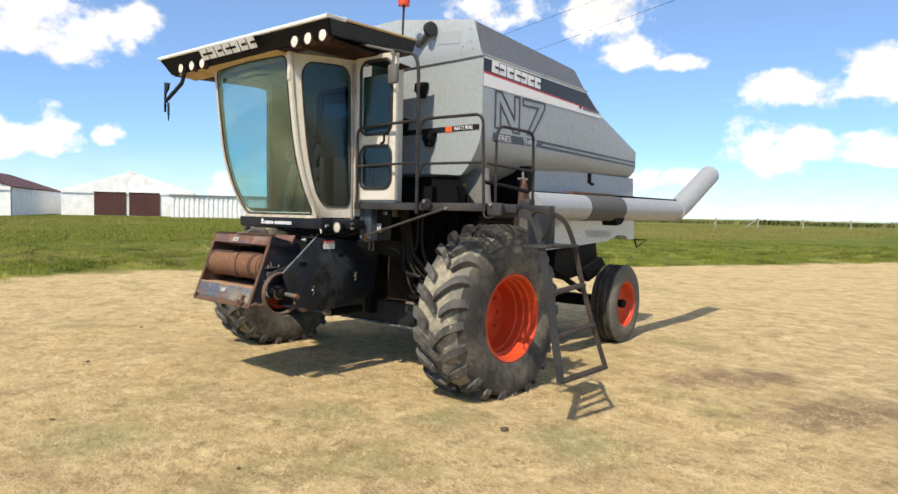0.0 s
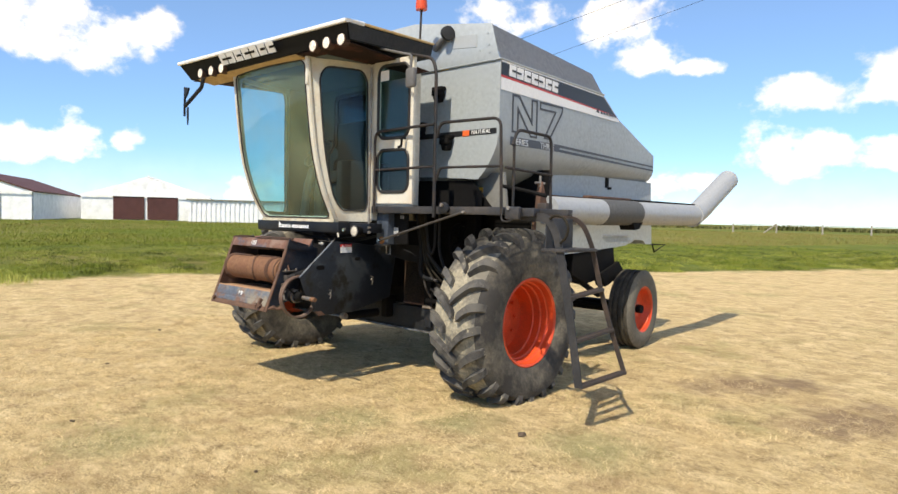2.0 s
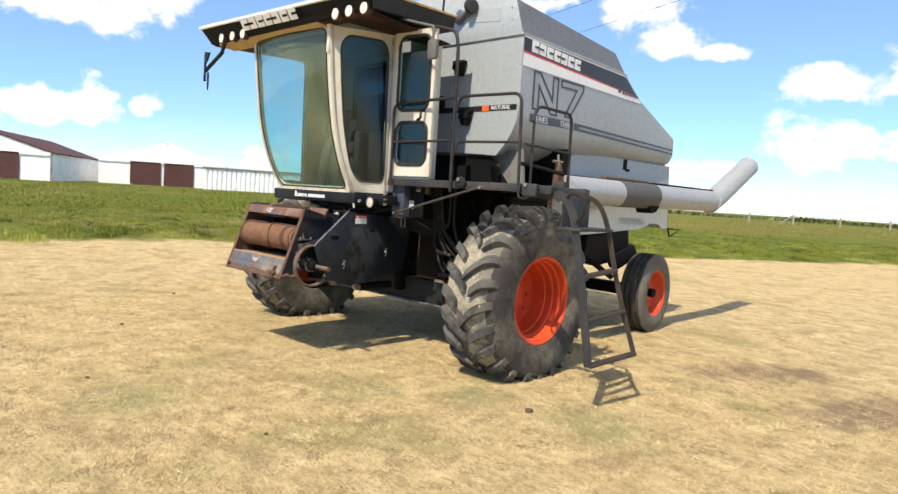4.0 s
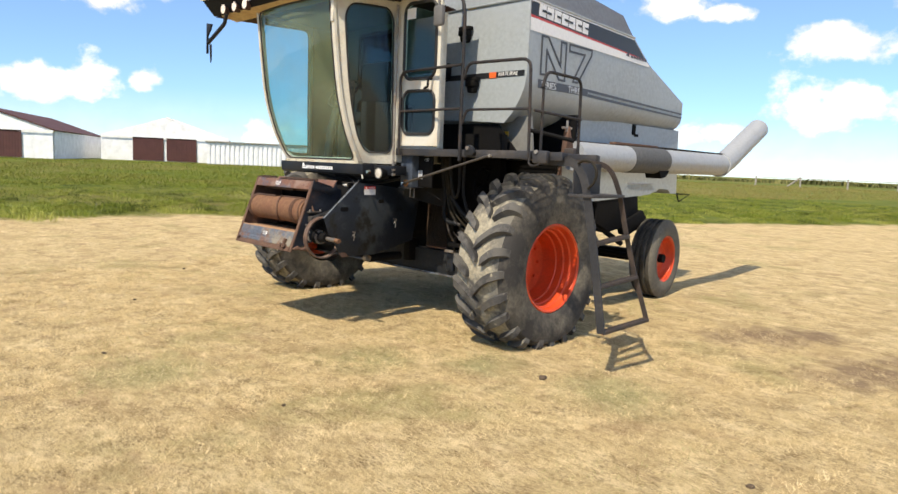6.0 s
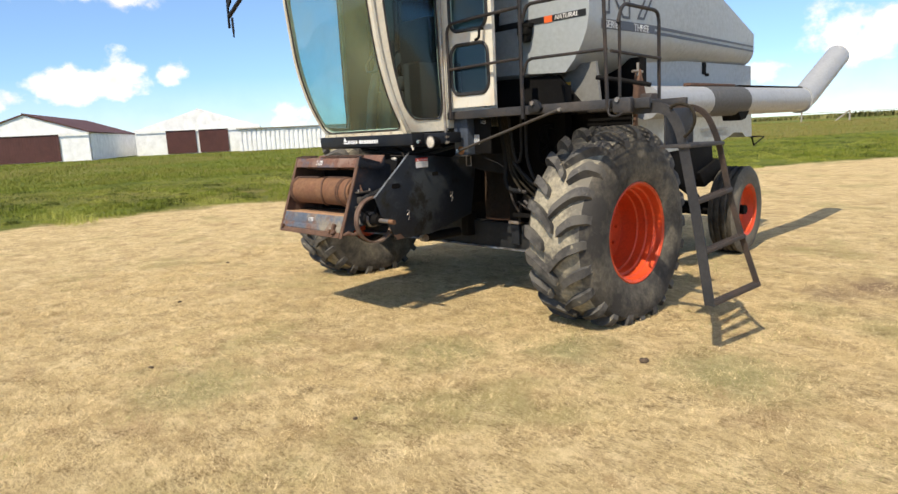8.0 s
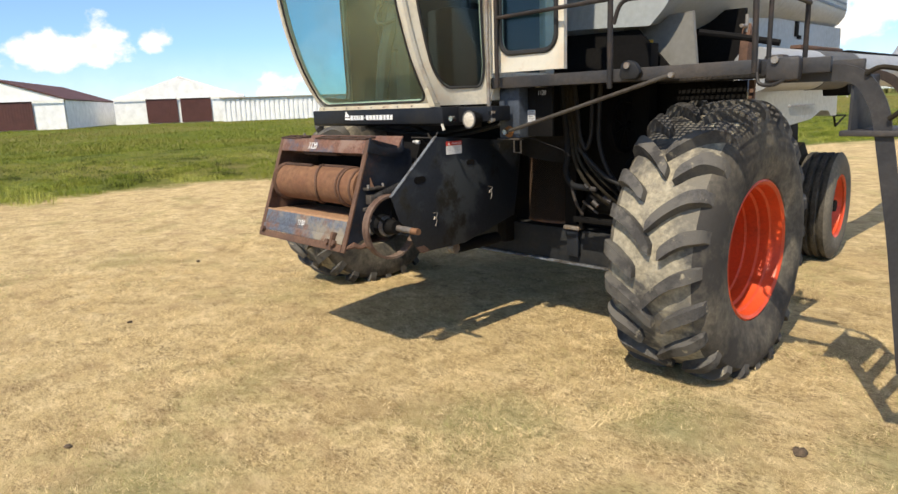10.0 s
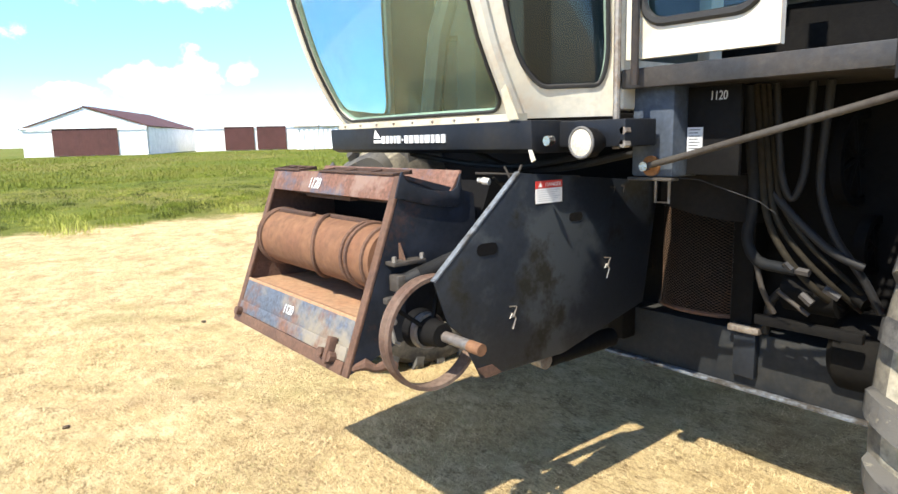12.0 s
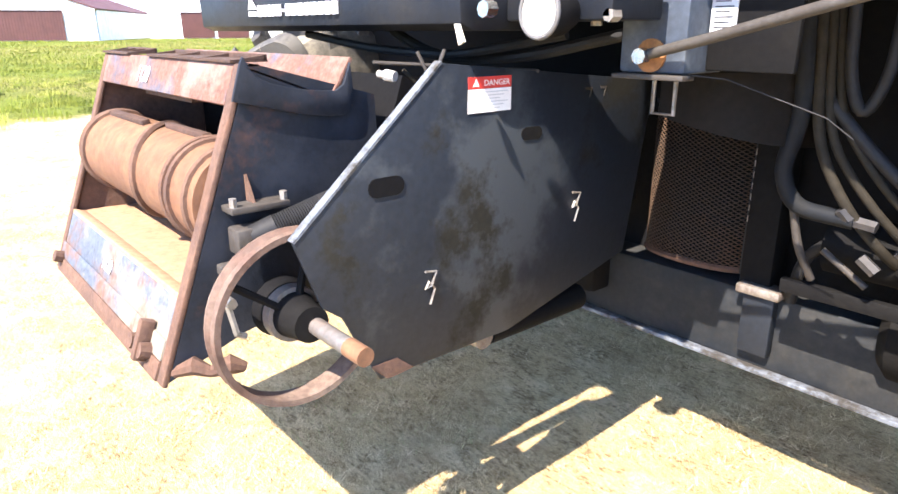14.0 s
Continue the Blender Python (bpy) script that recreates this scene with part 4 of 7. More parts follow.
# grain tank
def tank():
    half = {  # y: outline of the left half, from the top down
        1.70: [(0, 3.34), (2.0, 3.34), (2.0, 2.64), (1.975, 2.50), (1.92, 2.38), (1.84, 2.26), (1.74, 2.16), (1.2, 2.19), (0, 2.21)],
        1.95: [(0, 3.335), (2.0, 3.335), (2.0, 2.52), (1.985, 2.44), (1.94, 2.37), (1.86, 2.30), (1.72, 2.20), (1.2, 2.00), (0, 1.95)],
        3.70: [(0, 3.28), (2.0, 3.28), (2.0, 2.49), (1.985, 2.42), (1.94, 2.36), (1.86, 2.31), (1.70, 2.24), (1.2, 2.00), (0, 1.95)],
        4.10: [(0, 3.05), (2.0, 3.03), (2.0, 2.48), (1.985, 2.41), (1.94, 2.35), (1.86, 2.30), (1.70, 2.24), (1.2, 2.00), (0, 1.95)],
        5.08: [(0, 2.68), (2.0, 2.66), (2.0, 2.46), (1.985, 2.40), (1.94, 2.34), (1.86, 2.29), (1.70, 2.24), (1.2, 2.00), (0, 1.95)],
    }
    bm = bmesh.new()
    rings = []
    for y, pts in half.items():
        full = pts + [(-x, z) for x, z in pts[-2:0:-1]]
        rings.append([bm.verts.new((x, y, z)) for x, z in full])
    for a, b in zip(rings, rings[1:]):
        for k in range(len(a)):
            bm.faces.new((a[k], a[k - 1], b[k - 1], b[k]))
    bm.faces.new(rings[0])
    bm.faces.new(rings[-1][::-1])
    bmesh.ops.recalc_face_normals(bm, faces=bm.faces[:])
    t = part("grain_tank", bm, M["silver"], C, "silver-grey sheet steel grain tank with striped decals", 40)
    # extension on top: four leaning walls
    bm = bmesh.new()
    lo = [(-1.99, 1.705), (1.99, 1.705), (1.99, 3.70), (-1.99, 3.70)]
    hi = [(-1.88, 1.69), (1.88, 1.69), (1.90, 3.58), (-1.90, 3.58)]
    va = [bm.verts.new((x, y, 3.345 if y < 3 else 3.285)) for x, y in lo]
    vb = [bm.verts.new((x, y, 3.70 if y < 3 else 3.53)) for x, y in hi]
    for k in (0, 2, 3):
        bm.faces.new((va[k - 1], va[k], vb[k], vb[k - 1]))
    bmesh.ops.solidify(bm, geom=bm.faces[:], thickness=0.02)
    bmesh.ops.recalc_face_normals(bm, faces=bm.faces[:])
    part("tank_extension", bm, M["silver_dark"], t, "darker grey tank extension panels")
    # front sheet of the extension, raised towards the middle
    part("extension_front", P([(-1.99, 3.35), (1.99, 3.35), (1.88, 3.71), (1.5, 3.77), (0.7, 3.89), (-0.7, 3.89), (-1.5, 3.77), (-1.88, 3.71)], "y", 1.683, 1.70, 0.003), M["silver"], t, "silver-grey extension front sheet")
    part("patch_panel", P([(1.36, 3.53), (1.70, 3.50), (1.70, 3.63), (1.40, 3.65)], "y", 1.679, 1.6825), M["patch"], t, "paler riveted patch")
    for x, z in ((1.84, 3.62), (1.86, 3.50), (1.87, 3.42), (1.74, 3.46), (1.13, 3.28)):
        part("bolt", T([(x, 1.675, z), (x, 1.684, z)], 0.009, 6), M["silver"], t)
    # rolled seam between tank and extension
    part("seam", T([(-2.0, 1.69, 3.345), (2.005, 1.69, 3.345), (2.005, 3.7, 3.285)], 0.012, 6), M["silver"], t)
    # decals on the side
    X = 2.003
    def decal(name, pts, material, dx=0.0, x=X):
        return part(name, P(pts, "x", x + dx, x + dx + 0.002), material, t)
    decal("stripe_white", [(1.71, 3.335), (3.69, 3.272), (3.69, 3.258), (1.71, 3.318)], M["decal_white"])
    decal("stripe_black", [(1.71, 3.317), (3.69, 3.257), (3.98, 3.075), (1.71, 3.192)], M["decal_black"])
    decal("stripe_red", [(1.71, 3.191), (3.98, 3.074), (4.0, 3.062), (1.71, 3.168)], M["decal_red"])
    decal("stripe_white", [(1.71, 3.167), (4.0, 3.061), (4.09, 3.02), (4.08, 3.0), (1.71, 3.045)], M["decal_white"])
    # maker's name as plain blocks
    for k in range(7):
        y = 1.83 + k * 0.127
        z = 3.198 - (y - 1.83) * 0.050
        decal("name_block", [(y, z), (y + 0.112, z - 0.005), (y + 0.116, z + 0.108), (y + 0.004, z + 0.113)], M["decal_white"], 0.004)
        a = y + (0.045, 0.0, 0.04)[k % 3]
        decal("name_slot", [(a, z + 0.044), (a + 0.072, z + 0.041), (a + 0.073, z + 0.063), (a + 0.001, z + 0.066)], M["decal_black"], 0.008)
    decal("logo_block", [(3.52, 3.06), (3.60, 3.055), (3.57, 3.115)], M["decal_black"], 0.004)
    for k in range(6):
        decal("logo_block", [(3.63 + k * 0.065, 3.05), (3.68 + k * 0.065, 3.048), (3.68 + k * 0.065, 3.078), (3.63 + k * 0.065, 3.08)], M["decal_line"], 0.004)
    # outlined emblem: two angular shapes
    def outline(pts, w=0.022):
        bm = bmesh.new()
        n = len(pts)
        ps = [Vector(p) for p in pts]
        inn = []
        for k in range(n):
            a, b, c = ps[k - 1], ps[k], ps[(k + 1) % n]
            d1, d2 = (b - a).normalized(), (c - b).normalized()
            n1, n2 = Vector((-d1.y, d1.x)), Vector((-d2.y, d2.x))
            m = (n1 + n2).normalized()
            inn.append(b + m * w / max(0.35, m.dot(n1)))
        vo = [bm.verts.new((X, p.x, p.y)) for p in ps]
        vi = [bm.verts.new((X, p.x, p.y)) for p in inn]
        fs = [bm.faces.new((vo[k - 1], vo[k], vi[k], vi[k - 1])) for k in range(n)]
        ex = bmesh.ops.extrude_face_region(bm, geom=fs)
        bmesh.ops.translate(bm, vec=(0.003, 0, 0), verts=[v for v in ex["geom"] if isinstance(v, bmesh.types.BMVert)])
        bmesh.ops.recalc_face_normals(bm, faces=bm.faces[:])
        return bm
    part("emblem_outline", outline([(1.90, 2.64), (2.01, 2.64), (2.01, 2.86), (2.22, 2.62), (2.34, 2.62), (2.34, 3.02), (2.23, 3.02), (2.23, 2.80), (2.02, 3.03), (1.90, 3.03)]), M["decal_line"], t)
    part("emblem_outline", outline([(2.46, 2.63), (2.58, 2.63), (2.82, 2.95), (2.82, 3.02), (2.38, 3.02), (2.38, 2.93), (2.66, 2.93)]), M["decal_line"], t)
    decal("series_bar", [(1.88, 2.598), (2.775, 2.596), (2.775, 2.517), (1.88, 2.512)], M["decal_line"])
    lettering("series_lettering", "SERIES", 0.092, Matrix.Translation((X + 0.003, 1.93, 2.523)) @ FACE_LEFT, M["decal_pale"], t, 1.0)
    lettering("series_lettering", "THREE", 0.092, Matrix.Translation((X + 0.003, 2.40, 2.524)) @ FACE_LEFT, M["decal_pale"], t, 1.0)
    for dz in (0.0, -0.05):
        decal("pinstripe", [(2.78, 2.595 + dz), (5.06, 2.525 + dz), (5.06, 2.505 + dz), (2.78, 2.565 + dz)], M["decal_line"])
    # front face: band, small emblem and word
    Y = 1.698
    def front(name, x0, x1, z0, z1, material, d=0.0):
        return part(name, B(((x0, Y - d - 0.002, z0), (x1, Y - d, z1))), material, t)
    front("band", 0.6, 1.97, 2.612, 2.668, M["decal_black"])
    front("emblem", 1.52, 1.61, 2.610, 2.668, M["decal_orange"], 0.003)
    lettering("word", "NATURAL", 0.058, Matrix.Translation((1.635, Y - 0.004, 2.622)) @ FACE_FRONT, M["decal_white"], t, 0.98, shear=0.2)
    front("reflector", 1.19, 1.30, 3.328, 3.388, M["yellow"], 0.004)
    for x, z in ((1.20, 3.08), (1.33, 2.56), (0.92, 2.72)):
        bm = bmesh.new()
        box(bm, (x - 0.075, 1.62, z + 0.03), (x + 0.075, 1.69, z + 0.07), 0.006)
        box(bm, (x - 0.06, 1.60, z - 0.03), (x + 0.06, 1.69, z + 0.03), 0.01)
        prism(bm, [(x - 0.055, z - 0.03), (x + 0.055, z - 0.03), (x + 0.035, z - 0.09), (x - 0.035, z - 0.09)], "y", 1.62, 1.69, 0.006)
        part("lamp_bracket", bm, M["black"], t, "black cup-shaped lamp bracket")
    return t


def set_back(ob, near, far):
    """Scales a body about the camera's early standpoint, so that later views fit too; near and far: growth at its front
    and at its rear.
    """
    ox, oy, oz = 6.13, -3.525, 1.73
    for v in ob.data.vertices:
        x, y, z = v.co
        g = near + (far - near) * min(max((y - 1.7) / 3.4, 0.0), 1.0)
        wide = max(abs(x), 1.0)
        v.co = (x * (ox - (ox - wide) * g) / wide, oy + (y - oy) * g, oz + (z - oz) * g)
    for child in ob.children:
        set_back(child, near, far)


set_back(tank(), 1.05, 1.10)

# lower body and chassis
part("side_shield", P([(3.05, 2.36), (6.00, 2.36), (6.02, 2.10), (6.09, 1.43), (5.90, 1.43), (5.80, 1.49), (5.55, 1.50), (5.26, 1.42), (4.09, 1.35), (3.05, 1.30)], "x", -1.53, 1.53), M["silver"], C, "silver-grey lower side shield")
part("shield_rail", B(((1.51, 3.10, 2.03), (1.56, 5.90, 2.07))), M["rust"], C)
part("shield_lip", B(((1.525, 3.2, 1.88), (1.545, 5.8, 1.90)), ((1.525, 4.6, 1.56), (1.55, 5.3, 1.58))), M["silver_dark"], C)
part("service_slot", B(((1.52, 4.63, 2.22), (1.54, 4.72, 2.36)), ((1.52, 4.70, 2.20), (1.54, 4.80, 2.235)), bev=0.004), M["black"], C)
part("threshing_body", P([(1.86, 1.86), (4.9, 1.95), (4.9, 1.2), (4.3, 0.85), (1.86, 0.62)], "x", -1.10, 1.10), M["black"], C, "black threshing body between the wheels")
part("front_bulkhead", B(((-1.60, 1.84, 0.72), (1.60, 1.94, 2.06))), M["black"], C)
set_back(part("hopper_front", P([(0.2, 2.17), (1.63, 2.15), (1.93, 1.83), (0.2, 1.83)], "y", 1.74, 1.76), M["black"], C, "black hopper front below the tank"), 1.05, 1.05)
gp = part("hopper_side", P([(1.45, 2.22), (1.95, 2.24), (2.0, 1.83), (1.45, 1.83)], "y", 1.86, 1.89), M["hopper"], C, "grey hopper side panel")
part("amber_sticker", B(((1.615, 1.852, 2.035), (1.68, 1.859, 2.085)), bev=0.002), M["yellow"], gp)
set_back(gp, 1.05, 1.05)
# two black boxes added so that the cavity under the tank reads dark
part("hopper_back", B(((0.9, 2.95, 1.80), (1.75, 3.0, 2.34))), M["black"], C)
part("hopper_baffle", B(((0.2, 2.25, 1.83), (1.2, 2.3, 2.17))), M["black"], C)
part("control_rod", T([(1.9, 1.9, 2.10), (2.1, 2.0, 2.06), (2.35, 2.05, 2.0)], 0.02, 8, 0.1), M["black"], C)
part("control_block", B(((2.28, 1.98, 1.83), (2.40, 2.10, 1.93)), bev=0.02), M["ladder"], C)
bm = bmesh.new()
box(bm, (-1.66, 1.70, 0.50), (1.66, 1.92, 0.76), 0.012)
part("front_axle", bm, M["axle"], C, "navy-black front axle beam with scraped lower edge")
part("axle_flange", B(((-1.62, 1.665, 0.492), (1.62, 1.70, 0.508)), bev=0.003), M["steel_edge"], C, "scraped bright lower edge")
for s in (1, -1):
    bm = bmesh.new()
    lathe(bm, [(1.45, 0.13), (1.48, 0.16), (1.80, 0.16), (1.85, 0.12)], (0, 1.76, 0.76), 28)
    bm.transform(Matrix.Diagonal((s, 1, 1, 1)))
    bmesh.ops.recalc_face_normals(bm, faces=bm.faces[:])
    part("final_drive", bm, M["black"], C)
part("rear_axle", B(((-1.35, 5.10, 0.46), (1.6, 5.30, 0.62)), bev=0.02), M["black"], C)
part("rear_axle_pivot", B(((-0.3, 4.95, 0.55), (0.3, 5.3, 1.35)), bev=0.02), M["black"], C)
part("rear_frame", B(((-1.3, 4.3, 1.2), (1.3, 5.15, 1.45)), bev=0.02), M["black"], C)
part("chopper_box", P([(3.9, 1.42), (4.95, 1.42), (5.0, 1.15), (4.7, 0.98), (4.25, 0.92), (3.9, 1.05)], "x", 0.55, 1.52, 0.02), M["black"], C, "black chopper housing above the rear axle")
part("rear_knuckle", T([(1.5, 5.2, 0.52), (1.5, 5.2, 0.95)], 0.06, 12), M["black"], C)
part("rear_bracket", P([(4.55, 1.05), (5.05, 1.2), (5.28, 0.98), (5.22, 0.88), (5.0, 0.96), (4.7, 0.86)], "x", 1.40, 1.56, 0.012), M["black"], C)
part("tie_rod", T([(1.5, 4.95, 0.55), (0.3, 4.9, 0.60)], 0.03, 10), M["black"], C)
part("drive_chain_guard", P([(3.1, 1.30), (3.9, 1.36), (4.0, 1.0), (3.5, 0.72), (3.1, 0.80)], "x", 1.12, 1.30, 0.015), M["black"], C)
part("straw_hood", P([(5.3, 1.95), (6.05, 1.9), (6.05, 1.48), (5.3, 1.38)], "x", -1.35, 1.35), M["silver"], C)
part("hitch_hook", T([(1.45, 6.06, 1.45), (1.45, 6.28, 1.42), (1.45, 6.36, 1.30), (1.45, 6.72, 1.41), (1.45, 6.30, 1.42)], 0.013, 6), M["black"], C)
part("steering_link", T([(1.5, 4.6, 0.75), (1.45, 4.2, 0.95), (1.2, 3.4, 1.1)], 0.04, 8), M["black"], C)

# unloading auger along the left side
bm = bmesh.new()
tube(bm, [(2.18, 2.3, 1.862), (2.18, 6.05, 1.878)], 0.150, 28)
auger = part("unloading_auger", bm, M["galv"], C, "galvanised unloading auger tube with a dark worn band")
part("auger_spout", T([(2.18, 6.02, 1.878), (2.18, 6.22, 1.935), (2.18, 7.36, 2.475)], 0.153, 28, 0.1), M["galv"], auger)
part("auger_band", T([(2.18, 3.36, 1.866), (2.18, 4.22, 1.870)], 0.154, 28), M["fascia_side"], auger, "black worn band")
part("auger_flange", T([(2.18, 6.00, 1.878), (2.18, 6.03, 1.878)], 0.170, 28), M["galv"], auger)
part("auger_strip", B(((2.10, 4.2, 2.008), (2.22, 6.0, 2.040)), bev=0.005), M["black"], auger)
part("rust_strip", B(((2.12, 3.1, 2.022), (2.20, 4.1, 2.05)), bev=0.005), M["rust"], auger)
part("auger_cradle", P([(4.0, 1.78), (4.3, 1.78), (4.2, 1.68), (4.08, 1.66)], "x", 2.08, 2.28), M["black"], auger)

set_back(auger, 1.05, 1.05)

# cab
WS = [(1.70, 0.75, 0.615), (1.8, 0.685, 0.625), (1.9, 0.63, 0.63), (2.0, 0.58, 0.635), (2.12, 0.535, 0.64), (2.3, 0.48, 0.645), (2.5, 0.438, 0.65), (2.8, 0.395, 0.655), (3.0, 0.37, 0.66), (3.28, 0.345, 0.665)]  # z, y, half width of the windscreen


def screen_at(z):
    z = min(max(z, WS[0][0]), WS[-1][0])
    zs, ys, ws = zip(*WS)
    return float(np.interp(z, zs, ys)), float(np.interp(z, zs, ws))


def far_bulge(z):
    """Widens the windscreen's far edge a little, low down, to fit its outline in the camera's view."""
    return float(np.interp(z, (1.70, 1.80, 2.40, 3.05), (0.015, 0.038, 0.036, 0.0)))


def cab():
    root = part("cab_floor", B(((-0.70, 0.86, 1.66), (0.74, 1.62, 1.72)), bev=0.01), M["black"], C)

    def screen(s, t):
        z = 1.70 + 1.60 * t
        y, w = screen_at(z)
        u = 2 * s - 1
        return ((w + 0.02 + (far_bulge(z) * u * u if u < 0 else 0.0)) * u, y - 0.05 * (1 - u * u), z)
    pane_parts(screen, (0.018, 0.965, 0.02, 0.985), (0.06, 0.04), C, "windscreen_frame", M["white"], M["glass_dusty"], 0.03, 0.008, "white windscreen frame, rust-stained", (0, -1, 0))

    for side in (1, -1):
        def corner(s, t, side=side):
            z = 1.70 + 1.60 * t
            y, w = screen_at(z)
            a, b = Vector((w + 0.035 + (far_bulge(z) if side < 0 else 0.0), y + 0.01, z)), Vector((0.935, 0.98 if side > 0 else 1.20, z))
            p = a.lerp(b, s)
            p.x += 0.035 * math.sin(math.pi * s)
            p.x *= side
            return p
        pane_parts(corner, (0.13, 0.88, 0.07, 0.95) if side > 0 else (0.05, 0.95, 0.05, 0.96), (0.16, 0.10) if side > 0 else (0.07, 0.06), C, "corner_window_frame", M["white"], M["glass_dark"] if side > 0 else M["glass"], 0.03, 0.009, "white corner post and window frame", (side, -0.3, 0))
        # rounded white posts beside the windscreen
        bm = bmesh.new()
        tube(bm, [(side * (screen_at(z)[1] + 0.028 + (far_bulge(z) if side < 0 else 0.0)), screen_at(z)[0] - 0.004, z) for z in np.linspace(1.70, 3.30, 24)], 0.030 if side > 0 else 0.014, 8)
        part("windscreen_post", bm, M["white"], C)
        part("rear_post", B(((side * 0.94 - 0.03, 1.52, 1.72), (side * 0.94 + 0.03, 1.62, 3.34)), bev=0.012), M["white"], C)
        if side < 0:
            part("cab_side_panel", B(((-0.95, 1.20, 1.72), (-0.91, 1.60, 3.32))), M["cabin"], C)
        if side > 0:
            part("door_post", B(((side * 0.945 - 0.03, 0.955, 1.72), (side * 0.945 + 0.03, 1.035, 3.34)), bev=0.012), M["white"], C)
        part("sill", B(((side * 0.93 - 0.04, 0.96, 1.72), (side * 0.93 + 0.04, 1.6, 1.90 if side > 0 else 1.76)), bev=0.01), M["white"] if side > 0 else M["cabin_dark"], C)
    # sill under the windscreen with rivets
    part("front_sill", P([(0.66, 1.69), (0.735, 1.69), (0.735, 1.718), (0.672, 1.718)], "x", -0.62, 0.70), M["white_dirty"], C, "dirty white windscreen sill")
    for k in range(8):
        part("rivet", T([(-0.55 + 0.15 * k, 0.657, 1.704), (-0.55 + 0.15 * k, 0.669, 1.704)], 0.0055, 6), M["bare"], C)
    bm = P([(0.690, 1.695), (0.745, 1.695), (0.672, 1.835), (0.640, 1.84)], "y", 0.645, 0.652)
    part("corner_bracket", bm, M["white_dirty"], C, "chalky white corner bracket")
    # interior
    wx0, wx1, wz0, wz1, wz2, wz3 = -0.46, 0.30, 2.02, 2.44, 2.58, 3.20
    part("cab_back_wall", B(((-0.9, 1.58, 1.74), (0.9, 1.62, wz0)), ((-0.9, 1.58, wz0), (wx0, 1.62, wz3)), ((wx1, 1.58, wz0), (0.9, 1.62, wz3)), ((wx0, 1.58, wz1), (wx1, 1.62, wz2)), ((-0.9, 1.58, wz3), (0.9, 1.62, 3.34))), M["cabin"], C, "grey lined cab back wall with two windows")
    for z0, z1 in ((wz0, wz1), (wz2, wz3)):
        ring = []
        for cx, cz, a0 in ((wx1 - 0.08, z1 - 0.08, 0), (wx0 + 0.08, z1 - 0.08, 90), (wx0 + 0.08, z0 + 0.08, 180), (wx1 - 0.08, z0 + 0.08, 270)):
            ring += [(cx + 0.085 * math.cos(radians(a0 + k)), 1.577, cz + 0.085 * math.sin(radians(a0 + k))) for k in range(0, 91, 15)]
        bm = bmesh.new()
        tube(bm, ring, 0.024, 6, closed=True)
        rw = part("rear_window_gasket", bm, M["gasket"], C)
        rg = part("rear_pane", B(((wx0 - 0.004, 1.597, z0 - 0.004), (wx1 + 0.004, 1.602, z1 + 0.004))), M["glass"], rw)
        rg.visible_shadow = False
    part("cab_headliner", B(((-0.92, 0.4, 3.29), (0.92, 1.62, 3.32))), M["cabin"], C)
    seat = part("operator_seat", B(((-0.26, 1.05, 2.12), (0.26, 1.5, 2.26)), bev=0.04), M["cabin_dark"], C, "dark operator seat in the cab")
    part("backrest", B(((-0.25, 1.42, 2.24), (0.25, 1.54, 2.85)), bev=0.05), M["cabin_dark"], seat)
    part("seat_base", B(((-0.18, 1.1, 1.72), (0.18, 1.45, 2.12)), bev=0.02), M["cabin_dark"], seat)
    part("steering_column", T([(0, 0.80, 1.72), (0, 0.86, 2.1), (0, 0.98, 2.42)], 0.05, 10), M["cabin_dark"], C)
    bm = bmesh.new()
    tube(bm, [Vector((0, 1.0, 2.45)) + Vector((0.2 * math.cos(a), 0.13 * math.sin(a), 0.15 * math.sin(a))) for a in np.linspace(0, 2 * math.pi, 25)[:-1]], 0.014, 6, closed=True)
    part("steering_wheel", bm, M["cabin_dark"], C)
    part("console", B(((0.36, 0.95, 1.72), (0.62, 1.5, 2.35)), bev=0.03), M["cabin_dark"], C)
    part("instrument_post", B(((0.30, 0.72, 1.74), (0.42, 0.84, 2.55)), bev=0.02), M["cabin_dark"], C)

    # base beam with the maker's name as plain blocks
    beam = part("cab_base_beam", P([(0.655, 1.69), (0.66, 1.585), (0.70, 1.57), (1.0, 1.57), (1.0, 1.69)], "x", -0.70, 0.80, 0.006), M["navy"], C, "navy-black beam under the windscreen")
    part("name_mark", P([(-0.26, 1.638), (-0.20, 1.638), (-0.245, 1.678)], "y", 0.6495, 0.653), M["decal_white"], beam)
    part("name_mark", P([(-0.26, 1.617), (-0.20, 1.617), (-0.20, 1.631), (-0.26, 1.631)], "y", 0.6495, 0.655), M["decal_white"], beam)
    for k, w in enumerate((0.036, 0.026, 0.026, 0.018, 0.032, 0.018, 0.034, 0.034, 0.036, 0.028, 0.04, 0.028, 0.032, 0.030)):
        x = -0.19 + sum((0.036, 0.026, 0.026, 0.018, 0.032, 0.018, 0.034, 0.034, 0.036, 0.028, 0.04, 0.028, 0.032, 0.030)[:k]) + 0.006 * k
        w -= 0.007
        h = 0.034 if k != 5 else 0.008
        z0 = 1.615 if k != 5 else 1.627
        part("name_block", P([(x, z0), (x + w, z0), (x + w, z0 + h), (x, z0 + h)], "y", 0.6495, 0.656), M["decal_white"], beam)
